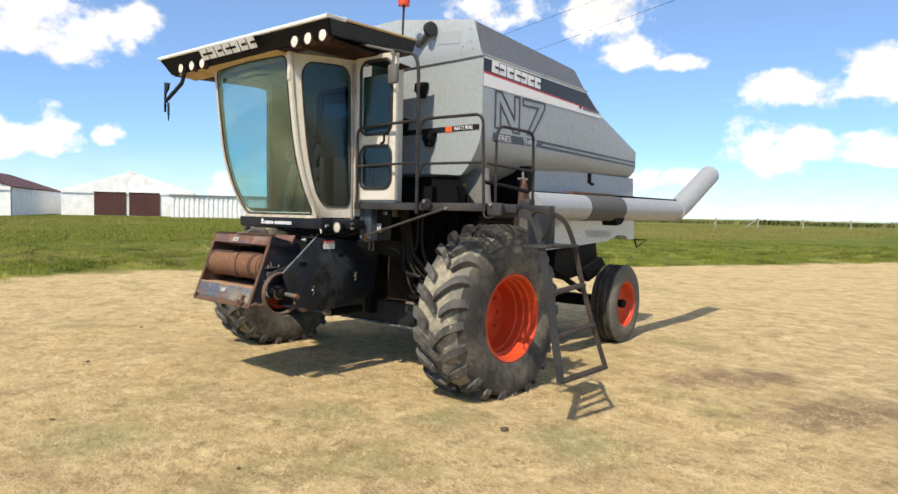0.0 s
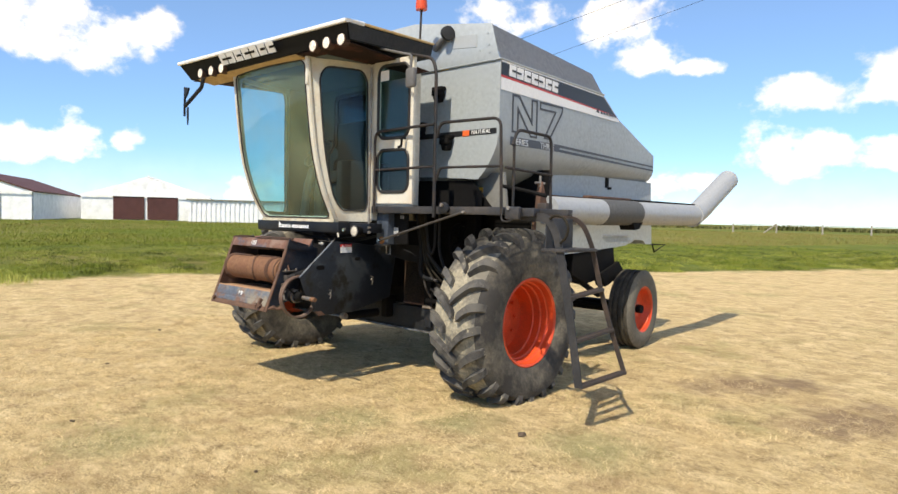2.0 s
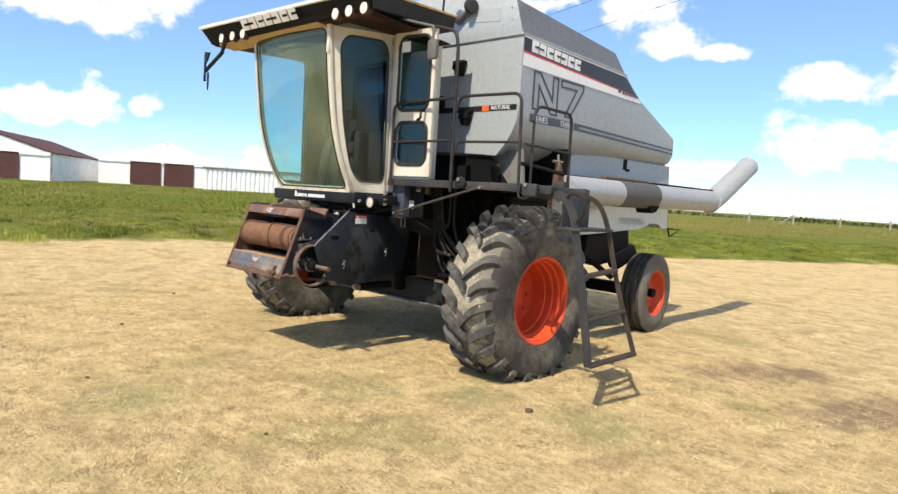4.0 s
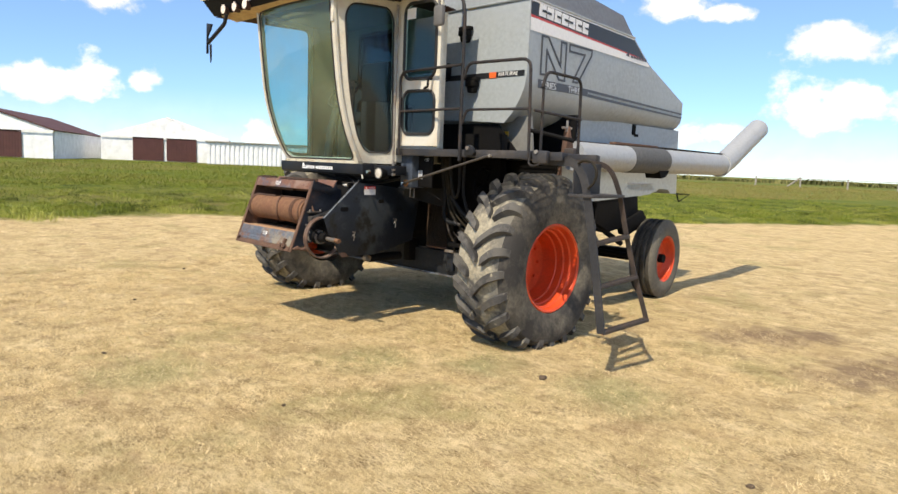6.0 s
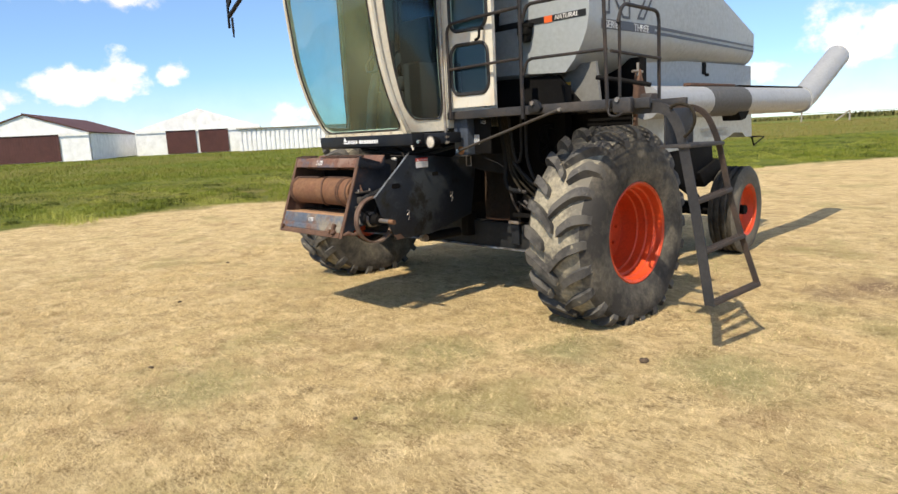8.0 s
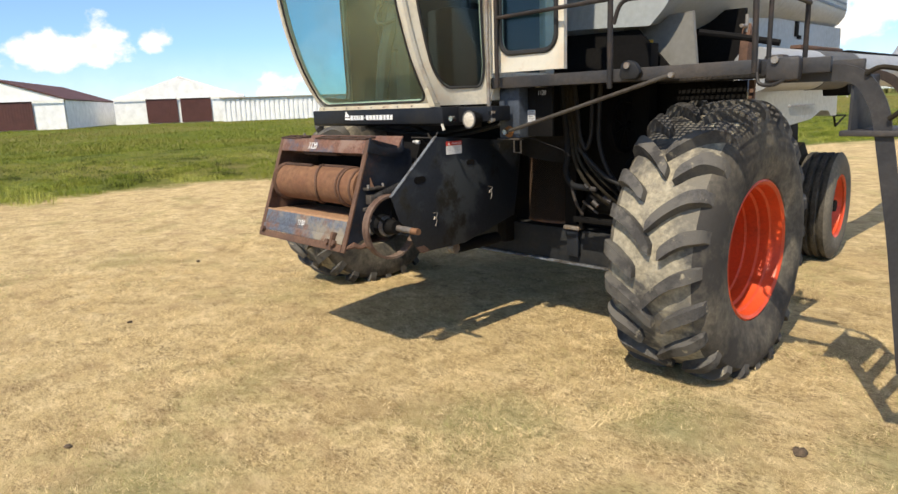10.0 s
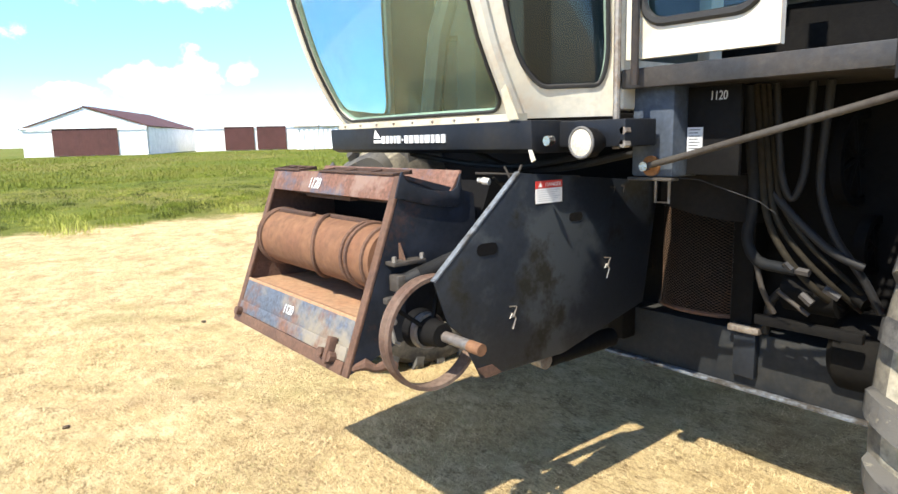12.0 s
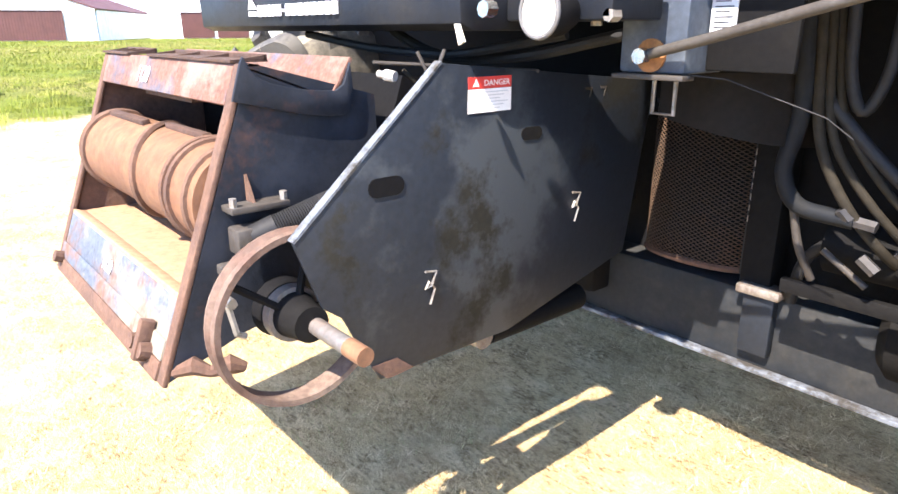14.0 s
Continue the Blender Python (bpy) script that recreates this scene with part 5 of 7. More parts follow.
    part("beam_side", B(((0.80, 0.80, 1.59), (1.10, 0.98, 1.685)), bev=0.008), M["navy"], C)
    part("beam_bracket", P([(0.795, 1.585), (0.808, 1.585), (0.826, 1.548), (0.81, 1.54)], "y", 0.645, 0.653), M["white"], C)
    # headlamp
    lamp = part("headlamp", T([(0.985, 0.712, 1.607), (0.985, 0.72, 1.607), (0.985, 0.77, 1.607), (0.985, 0.81, 1.607)], [0.052, 0.055, 0.049, 0.03], 24), M["black"], C, "round black headlamp, lit")
    bm = bmesh.new()
    lathe(bm, [(0, 0.0), (0.003, 0.024), (0.011, 0.048)], (0.985, 0.699, 1.607), 24, "y")
    part("lens", bm, M["lens_low"], lamp, "glowing clear headlamp lens")
    bm = bmesh.new()
    tube(bm, [(0.985 + 0.051 * math.cos(a), 0.711, 1.607 + 0.051 * math.sin(a)) for a in np.linspace(0, 2 * math.pi, 29)[:-1]], 0.0055, 8, closed=True)
    part("bezel", bm, M["lamp_grey"], lamp)
    part("lamp_stud", T([(0.86, 0.67, 1.615), (0.86, 0.70, 1.615)], 0.018, 8), M["chrome"], C)
    for z in (1.645, 1.60):
        part("bolt", T([(1.09, 0.80, z), (1.09, 0.83, z)], 0.014, 6), M["bare"], C)
    part("door_rod", T([(0.985, 0.90, 1.58), (0.985, 0.90, 3.25)], 0.013, 8), M["bare"], C, "thin steel rod beside the door post")

    # open door
    def door_face(s, t):
        return (1.0 + 0.52 * s, 0.93 + 0.05 * s, 1.89 + 1.42 * t)
    def upper(s, t):
        return door_face(s, 0.40 + 0.60 * t)
    def lower(s, t):
        return door_face(s, 0.40 * t)
    door = pane_parts(upper, (0.12, 0.90, 0.09, 0.93), (0.16, 0.12), C, "cab_door", M["white"], M["glass_dark"], 0.035, 0.016, "white cab door standing open", (0, -1, 0))
    pane_parts(lower, (0.12, 0.90, 0.20, 0.93), (0.16, 0.16), C, "door_lower_panel", M["white"], M["glass_dark"], 0.035, 0.016, "", (0, -1, 0))
    part("door_handle", T([(1.44, 0.955, 2.52), (1.45, 0.90, 2.52), (1.45, 0.895, 2.44), (1.40, 0.90, 2.43)], 0.012, 8, 0.02), M["black"], door, "black door handle")
    part("notice", B(((1.10, 0.925, 3.10), (1.22, 0.93, 3.20))), M["decal_white"], door, "small white notice in the window")

    # roof
    x0, x1, y0, y1 = -1.5, 1.5, 0.12, 1.30
    bm = bmesh.new()
    lo = [(-1.46, 0.22, 3.31), (1.46, 0.22, 3.31), (1.17, 1.55, 3.43), (-1.17, 1.55, 3.43)]
    mid = [(x0, y0 - 0.03, 3.475), (x1, y0 + 0.05, 3.455), (1.2, 1.56, 3.575), (-1.2, 1.56, 3.575)]
    va, vb = [bm.verts.new(p) for p in lo], [bm.verts.new(p) for p in mid]
    for k in range(4):
        bm.faces.new((va[k - 1], va[k], vb[k], vb[k - 1]))
    bm.faces.new(va[::-1])
    bmesh.ops.recalc_face_normals(bm, faces=bm.faces[:])
    roof = part("cab_roof", bm, M["fascia"], C, "wide black cab roof fascia with white edge")
    bm = bmesh.new()
    a, b = [(x0, y0 - 0.03, 3.475), (x1, y0 + 0.05, 3.455), (1.2, 1.56, 3.575), (-1.2, 1.56, 3.575)], [(-1.36, 0.30, 3.53), (1.36, 0.34, 3.52), (1.1, 1.48, 3.61), (-1.1, 1.48, 3.61)]
    va, vb = [bm.verts.new(Vector(p) + Vector((0, 0, 0.004))) for p in a], [bm.verts.new(p) for p in b]
    for k in range(4):
        bm.faces.new((va[k - 1], va[k], vb[k], vb[k - 1]))
    bm.faces.new(vb)
    bmesh.ops.recalc_face_normals(bm, faces=bm.faces[:])
    part("roof_top", bm, M["roof_tan"], roof, "faded tan roof panel")
    part("roof_edge", T([(x0 - 0.002, y0 - 0.035, 3.478), (x1 + 0.002, y0 + 0.045, 3.46), (1.456, 0.40, 3.483)], 0.019, 6), M["decal_white"], roof)
    part("roof_edge", T([(1.456, 0.402, 3.483), (1.204, 1.56, 3.58)], 0.014, 6), M["roof_tan"], roof)
    part("roof_lining", P([(-1.44, 0.235), (1.44, 0.235), (1.16, 1.54), (-1.16, 1.54)], "z", 3.296, 3.304), M["under"], roof, "dusty dark underside of the roof")
    bm = bmesh.new()
    q = [(1.468, 0.235, 3.318), (1.505, 0.18, 3.44), (1.205, 1.555, 3.56), (1.177, 1.54, 3.44)]
    bm.faces.new([bm.verts.new(p) for p in q])
    bmesh.ops.solidify(bm, geom=bm.faces[:], thickness=-0.006)
    bmesh.ops.recalc_face_normals(bm, faces=bm.faces[:])
    part("side_fascia", bm, M["fascia_side"], roof, "grey sheet along the roof side")
    part("visor_panel", P([(0.22, 3.30), (0.42, 3.285), (0.42, 3.26), (0.235, 3.29)], "x", -1.30, 0.66), M["roof_tan"], roof)
    # lamps in the fascia
    for x in (-1.14, -0.90, -0.68, 0.97, 1.17, 1.38):
        f = (x + 1.5) / 3
        y, z = 0.172 + 0.045 * f, 3.345 - 0.025 * f
        wl = part("work_lamp", T([(x, y - 0.012, z), (x, y + 0.05, z)], 0.058, 20), M["rust_and_shade"], roof, "round lit work lamp")
        bm = bmesh.new()
        lathe(bm, [(0, 0.0), (0.004, 0.028), (0.012, 0.050)], (x, y - 0.026, z), 20, "y")
        part("lens", bm, M["lens"], wl)
    # maker's name on the fascia as plain blocks
    for k in range(7):
        x = -0.57 + k * 0.146
        y = 0.118 + 0.016 * k / 6
        z = 3.345
        lift_up = Matrix.Translation((0, 0, z)) @ Matrix.Rotation(radians(33), 4, "X") @ Matrix.Translation((0, 0, -z))
        bm = P([(x, z), (x + 0.128, z - 0.001), (x + 0.136, z + 0.113), (x + 0.008, z + 0.114)], "y", -0.002, 0.002)
        bm.transform(Matrix.Translation((0, y + 0.018, 0)) @ lift_up)
        part("name_block", bm, M["decal_white"], roof)
        a = x + (0.052, 0.0, 0.045)[k % 3]
        bm = P([(a, z + 0.045), (a + 0.084, z + 0.045), (a + 0.086, z + 0.068), (a + 0.002, z + 0.068)], "y", -0.004, 0.002)
        bm.transform(Matrix.Translation((0, y + 0.016, 0)) @ lift_up)
        part("name_slot", bm, M["fascia"], roof)
    # mirrors
    m1 = part("mirror_arm", T([(1.25, 0.72, 3.37), (1.77, 0.70, 3.22), (1.765, 0.70, 3.10)], 0.013, 8, 0.03), M["lamp_grey"], roof)
    part("mirror", B(((1.705, 0.68, 2.93), (1.82, 0.735, 3.11)), bev=0.025), M["lamp_grey"], m1, "grey mirror housing")
    m2 = part("mirror_arm", T([(-1.03, 0.15, 3.27), (-1.08, 0.15, 3.17), (-1.47, 0.15, 3.0)], 0.022, 8, 0.02), M["navy"], roof)
    part("mirror", P([(-1.48, 3.22), (-1.36, 3.20), (-1.40, 3.13), (-1.46, 3.08), (-1.465, 2.88), (-1.49, 2.88)], "y", 0.135, 0.155, 0.003), M["navy"], m2, "thin dark mirror seen edge-on")
    part("mirror_blade", P([(-1.42, 2.97), (-1.385, 2.98), (-1.385, 2.84), (-1.40, 2.77), (-1.415, 2.86)], "y", 0.14, 0.155, 0.003), M["navy"], m2)
    # beacon and horn
    bc = part("beacon_pole", T([(0.95, 1.6, 3.50), (0.95, 1.62, 4.02)], 0.012, 8), M["rail"], C)
    part("beacon", T([(0.95, 1.62, 4.0), (0.95, 1.62, 4.03), (0.95, 1.62, 4.13), (0.95, 1.62, 4.15)], [0.06, 0.065, 0.055, 0.03], 18), M["orange"], bc, "orange warning beacon")
    hn = part("lamp_arm", T([(1.13, 1.645, 3.55), (1.22, 1.645, 3.62), (1.323, 1.645, 3.678)], [0.035, 0.03, 0.028], 12), M["lamp_grey"], C, "grey rear work lamp on a stub arm")
    part("lamp_disc", T([(1.303, 1.635, 3.679), (1.338, 1.62, 3.682), (1.373, 1.605, 3.684), (1.378, 1.603, 3.684)], [0.05, 0.077, 0.072, 0.05], 22), M["gasket"], hn)
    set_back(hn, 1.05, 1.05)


cab()

# feeder house
def feeder():
    house = part("feeder_house", P([(0.47, 0.92), (0.68, 1.40), (0.70, 1.46), (1.80, 1.30), (1.80, 0.95), (0.60, 0.93)], "x", -0.525, 0.525), M["black"], C, "dark feeder house, rusted at its open mouth")
    return house


def feeder_mouth():
    lean = Vector((0, 0.26, 0.695)).normalized()  # up along the leaning front
    def at(x, h, d=0.0):
        """Across, up along the front, and inwards."""
        return Vector((x, 0, 0.81)) + lean * h + Vector((0, lean.z, -lean.y)) * d
    H = 0.742
    root = part("feeder_frame", B(((-0.54, 0.27, 1.498), (0.54, 0.30, 1.503))), M["rust"], C, "rusted feeder house frame with worn blue paint")
    def bar(name, x0, x1, h0, h1, d0, d1, material, label="", bev=0.004):
        bm = bmesh.new()
        r = bmesh.ops.create_cube(bm, size=1)
        for v in r["verts"]:
            f = v.co + Vector((0.5, 0.5, 0.5))
            v.co = at(x0 + (x1 - x0) * f.x, h0 + (h1 - h0) * f.z, d0 + (d1 - d0) * f.y)
        bmesh.ops.recalc_face_normals(bm, faces=bm.faces[:])
        if bev:
            bmesh.ops.bevel(bm, geom=bm.edges[:], offset=bev, segments=2, affect="EDGES", profile=0.5)
        return part(name, bm, material, root, label)
    for s in (1, -1):
        bar("frame_flange", min(s * 0.54, s * 0.50), max(s * 0.54, s * 0.50), 0, H, 0, 0.014, M["rust"])
        part("cheek", P([(0.018, 0.818), (0.276, 1.505), (0.30, 1.50), (0.60, 1.42), (0.62, 0.97), (0.20, 0.885)], "x", min(s * 0.54, s * 0.526), max(s * 0.54, s * 0.526)), M["rust"] if s < 0 else M["cheek"], root)
        part("cheek_lining", P([(0.03, 0.83), (0.26, 1.46), (0.55, 1.40), (0.55, 0.98), (0.20, 0.90)], "x", min(s * 0.524, s * 0.518), max(s * 0.524, s * 0.518)), M["rust"], root)
    bar("top_bar", -0.50, 0.50, H - 0.095, H, 0, 0.016, M["rust_blue"])
    bar("top_plate", -0.54, 0.54, H - 0.012, H, 0.016, 0.30, M["rust"])
    bar("lip", -0.50, 0.50, 0.049, 0.10, -0.004, 0.012, M["blue_lip"])
    bar("lip_foot", -0.50, 0.50, 0.0, 0.048, -0.005, 0.012, M["rust"])
    bar("lip_upper", -0.50, 0.50, 0.095, 0.205, 0.002, 0.018, M["blue_lip"], "blue lip plate worn to rust", 0.006)
    bar("lip_edge", -0.50, 0.50, 0.197, 0.212, 0.002, 0.05, M["pan"], "", 0.003)
    part("inner_back", B(((-0.52, 0.56, 0.94), (0.52, 0.58, 1.42))), M["black"], root)
    # sloping pan behind the lip
    bm = bmesh.new()
    a, b = [at(x, 0.205, 0.02) for x in (-0.52, 0.52)], [Vector((x, 0.52, 0.98)) for x in (0.52, -0.52)]
    bm.faces.new([bm.verts.new(p) for p in a + b])
    ex = bmesh.ops.extrude_face_region(bm, geom=bm.faces[:])
    bmesh.ops.translate(bm, vec=(0, 0, -0.012), verts=[v for v in ex["geom"] if isinstance(v, bmesh.types.BMVert)])
    bmesh.ops.recalc_face_normals(bm, faces=bm.faces[:])
    part("pan", bm, M["pan"], root, "sun-bleached rusty pan")
    # writing on the frame
    def front_text(body, x, h, size):
        p = at(x, h, -0.003)
        lettering("painted_number", body, size, Matrix.Translation(p) @ Matrix.Rotation(-math.atan2(0.26, 0.695), 4, "X") @ FACE_FRONT, M["decal_white"], root, 0.8, 0.0008, 0.15)
    front_text("1120", -0.145, H - 0.075, 0.066)
    front_text("1120", -0.06, 0.125, 0.055)
    # stops and pins at the lip
    for x in (0.36, 0.43, -0.47):
        part("lug_pin", T([at(x, 0.05, -0.03), at(x, 0.05, 0.01)], 0.02, 10), M["rust"], root)
    bar("lip_hook", 0.40, 0.425, 0.02, 0.12, -0.035, 0.0, M["rust"])
    # channels on top, coloured dark throughout in place of the shade inside them
    for x0, x1 in ((-0.54, -0.26), (-0.08, 0.50)):
        bm = bmesh.new()
        box(bm, (x0, 0.33, 1.505), (x1, 0.34, 1.522), 0.002)
        box(bm, (x0, 0.252, 1.505), (x1, 0.34, 1.511))
        for k in range(4):
            xx = x0 + (x1 - x0 - 0.01) * k / 3
            prism(bm, [(0.252, 1.51), (0.335, 1.51), (0.335, 1.520)], "x", xx, xx + 0.01)
        part("top_channel", bm, M["rust_and_shade"], root)
    part("top_hood", P([(0.29, 1.425), (0.48, 1.412), (0.54, 1.508), (0.53, 1.512), (0.478, 1.432), (0.30, 1.445)], "x", -0.54, 0.545, 0.002), M["rust_blue"], root, "rusty top trough")
    lip = [(0.250, 1.505), (0.258, 1.52), (0.274, 1.490), (0.292, 1.473), (0.316, 1.462), (0.350, 1.452), (0.385, 1.445), (0.430, 1.440), (0.482, 1.436), (0.505, 1.45), (0.525, 1.50),
           (0.530, 1.44), (0.522, 1.39), (0.502, 1.377), (0.455, 1.379), (0.409, 1.385), (0.36, 1.395), (0.31, 1.407), (0.265, 1.418), (0.225, 1.427)]
    part("hood_gusset", P(lip, "x", 0.545, 0.555, 0.0015), M["cheek"], root)
    # drum with bands
    dc = (0.255, 1.19)
    bm = bmesh.new()
    tube(bm, [(-0.50, *dc), (0.50, *dc)], 0.125, 32)
    drum = part("feeder_drum", bm, M["drum"], root, "rusty red feeder drum with raised bands")
    for x in (-0.48, -0.455, 0.31, 0.345, 0.46):
        bm = bmesh.new()
        tube(bm, [(x, dc[0] + 0.128 * math.cos(a), dc[1] + 0.128 * math.sin(a)) for a in np.linspace(0, 2 * math.pi, 33)[:-1]], 0.009, 6, closed=True)
        part("drum_band", bm, M["rust"], drum)
    # a rib that winds half round the drum
    bm = bmesh.new()
    tube(bm, [(-0.02 - 0.10 * math.cos(a), dc[0] + 0.129 * math.cos(a), dc[1] + 0.129 * math.sin(a)) for a in np.linspace(0.6, 5.9, 30)], 0.011, 6)
    part("drum_rib", bm, M["rust"], drum)
    for x0, x1, a0 in ((-0.44, -0.10, 1.75), (0.02, 0.30, 1.55)):
        bm = bmesh.new()
        box(bm, (x0, -0.012, 0.122), (x1, 0.012, 0.139), 0.003)
        bm.transform(Matrix.Translation((0, *dc)) @ Matrix.Rotation(a0 - math.pi / 2, 4, "X"))
        part("drum_slat", bm, M["rust_and_shade"], drum)
    part("cross_rod", T([(-0.52, 0.36, 1.40), (0.52, 0.36, 1.40)], 0.016, 8), M["rust"], root)
    part("cross_strip", B(((-0.3, 0.30, 1.385), (0.1, 0.34, 1.40))), M["rust"], root)
    # hose coupling and bracket on the outer side
    part("side_bracket", B(((0.54, 0.18, 1.19), (0.60, 0.32, 1.205)), bev=0.003), M["rod"], root)
    part("bracket_gusset", P([(0.54, 1.205), (0.575, 1.205), (0.54, 1.265)], "y", 0.24, 0.247), M["rust"], root)
    for y in (0.19, 0.31):
        part("bolt", T([(0.585, y, 1.195), (0.585, y, 1.225)], 0.009, 6), M["bare"], root)
    part("hose_coupling", B(((0.56, 0.18, 1.10), (0.62, 0.25, 1.16)), ((0.575, 0.14, 1.06), (0.605, 0.20, 1.085)), bev=0.006), M["rod"], root)
    bm = bmesh.new()
    path = [p for a, b in zip(*[iter(smooth_path([(0.60, 0.22, 1.135), (0.635, 0.32, 1.17), (0.66, 0.55, 1.24), (0.66, 0.8, 1.22)], 0.15, 40))] * 2) for p in (a, b)]
    tube(bm, path, [0.028 + 0.003 * (k % 2) for k in range(len(path))], 14)
    part("corrugated_hose", bm, M["cable"], root, "black corrugated hose")
    part("coupling", T([(0.585, 0.585, 1.472), (0.605, 0.59, 1.470), (0.606, 0.59, 1.470), (0.632, 0.60, 1.466)], [0.009, 0.009, 0.014, 0.013], 10), M["zinc"], root)
    part("wire", T([(0.61, 0.64, 1.48), (0.63, 0.70, 1.42), (0.63, 0.67, 1.32)], 0.005, 6, 0.05), M["tan_hose"], root)
    part("lower_linkage", T([(0.53, 0.03, 0.835), (0.56, 0.07, 0.852), (0.58, 0.10, 0.835), (0.60, 0.14, 0.848), (0.61, 0.17, 0.835)], [0.012, 0.022, 0.014, 0.024, 0.012], 8), M["rust"], root)

    # pulley and shaft
    pc = (0.275, 0.955)
    bm = bmesh.new()
    lathe(bm, [(0.655, 0.206), (0.655, 0.192), (0.712, 0.192), (0.712, 0.206), (0.699, 0.209), (0.690, 0.199), (0.678, 0.199), (0.668, 0.209)], (0, *pc), 56, closed=True)
    pul = part("drive_pulley", bm, M["pulley"], root, "rusted drive pulley with a bare wheel rim")
    bm = bmesh.new()
    for a in (0.15, 1.35, 2.5):
        tube(bm, [(0.675, pc[0] + 0.05 * math.cos(a), pc[1] + 0.05 * math.sin(a)), (0.675, pc[0] + 0.195 * math.cos(a), pc[1] + 0.195 * math.sin(a))], 0.009, 6)
    part("spoke", bm, M["black"], pul)
    part("hub", T([(0.60, *pc), (0.64, *pc), (0.70, *pc), (0.745, *pc)], [0.075, 0.062, 0.048, 0.042], 24), M["black"], pul)
    bm = bmesh.new()
    lathe(bm, [(0.642, 0.068), (0.642, 0.052), (0.668, 0.050), (0.668, 0.066)], (0, *pc), 32, closed=True)
    part("hub_flange", bm, M["shaft"], pul, "grey steel bearing flange")
    part("shaft", T([(0.5, 0.28, 0.955), (0.93, 0.29, 0.945)], 0.020, 16), M["shaft"], pul, "grey drive shaft with a rusty end")
    part("shaft_end", T([(0.875, 0.2888, 0.9463), (0.934, 0.2902, 0.9449)], 0.0212, 16), M["drum"], pul)
    part("bearing_lever", T([(0.62, 0.14, 1.0), (0.63, 0.15, 0.93), (0.63, 0.17, 0.92)], 0.008, 6), M["bare"], root)
    part("bearing_bolt", T([(0.61, 0.14, 1.01), (0.65, 0.14, 1.01)], 0.012, 6), M["bare"], root)

    # side plate
    outline = [(0.65, 1.50), (0.245, 1.147), (0.305, 0.985), (0.355, 0.945), (0.40, 0.85), (0.45, 0.755), (0.89, 0.755), (1.42, 0.88), (1.52, 1.42)]
    plate = part("side_shield_plate", P(outline, "x", 0.735, 0.745, 0.002), M["plate"], root, "scuffed navy-black steel side plate")
    bm = bmesh.new()
    box(bm, (-0.014, 0, -0.003), (0.011, 0.537, 0.003))
    ang = math.atan2(1.50 - 1.147, 0.65 - 0.245)
    bm.transform(Matrix.Translation((0.736, 0.245, 1.150)) @ Matrix.Rotation(ang, 4, "X"))
    part("plate_flange", bm, M["steel_edge"], plate, "bright worn leading edge")
    part("plate_rust", P([(0.42, 0.80), (0.47, 0.752), (0.55, 0.757), (0.50, 0.80)], "x", 0.7465, 0.748), M["rust"], plate)
    def slot(y, z, w, h):
        bm = bmesh.new()
        pts = []
        for cx_, a0 in ((y + w / 2 - h / 2, -90), (y - w / 2 + h / 2, 90)):
            for k in range(7):
                a = radians(a0 + 30 * k)
                pts.append((cx_ + h / 2 * math.cos(a), z + h / 2 * math.sin(a)))
        return P(pts, "x", 0.7455, 0.7475)
    part("slot", slot(0.485, 1.235, 0.10, 0.045), M["black"], plate)
    part("slot", slot(0.96, 1.31, 0.08, 0.035), M["black"], plate)
    for y, z in ((0.61, 0.965), (1.16, 1.08)):
        bm = bmesh.new()
        tube(bm, [(0.75, y - 0.02, z + 0.04), (0.75, y + 0.015, z + 0.035), (0.75, y, z), (0.75, y - 0.02, z - 0.005), (0.75, y - 0.01, z + 0.012), (0.75, y + 0.01, z - 0.01), (0.75, y - 0.005, z - 0.05)], 0.0035, 5)
        part("wire_tie", bm, M["bare"], plate)
    sticker = part("danger_sticker", B(((0.7455, 0.732, 1.378), (0.747, 0.878, 1.435))), M["decal_white"], plate, "white and red danger sticker")
    part("red_band", B(((0.7455, 0.732, 1.436), (0.747, 0.878, 1.464))), M["decal_red"], sticker)
    lettering("danger_word", "DANGER", 0.020, Matrix.Translation((0.7475, 0.783, 1.4425)) @ FACE_LEFT, M["decal_white"], sticker, 1.1, 0.0003)
    part("danger_mark", P([(0.746, 1.441), (0.768, 1.441), (0.757, 1.460)], "x", 0.7472, 0.7476), M["decal_white"], sticker)
    for k in range(6):
        part("text_bar", B(((0.747, 0.742, 1.426 - 0.008 * k), (0.7474, 0.866 - 0.014 * (k % 3), 1.4285 - 0.008 * k))), M["decal_pale"], sticker)
    part("clevis", B(((0.60, 0.87, 0.735), (0.63, 0.93, 0.765)), bev=0.006), M["chrome"], root)
    part("clevis_pin", T([(0.58, 0.90, 0.75), (0.66, 0.90, 0.75)], 0.01, 8), M["bare"], root)
    for y0, w in ((1.175, 0.035), (1.245, 0.03)):
        part("chalk_mark", P([(y0, 1.418), (y0 + w, 1.416), (y0 + w - 0.008, 1.388), (y0 + w - 0.014, 1.388), (y0 + w - 0.010, 1.409), (y0, 1.411)], "x", 0.7455, 0.7462), M["rod"], plate)
    part("lift_cylinder", T([(0.62, 0.92, 0.70), (0.62, 1.35, 0.70)], 0.045, 14), M["black"], root)
    part("cylinder_eye", T([(0.60, 0.88, 0.70), (0.66, 0.88, 0.70)], 0.035, 12), M["bare"], root)


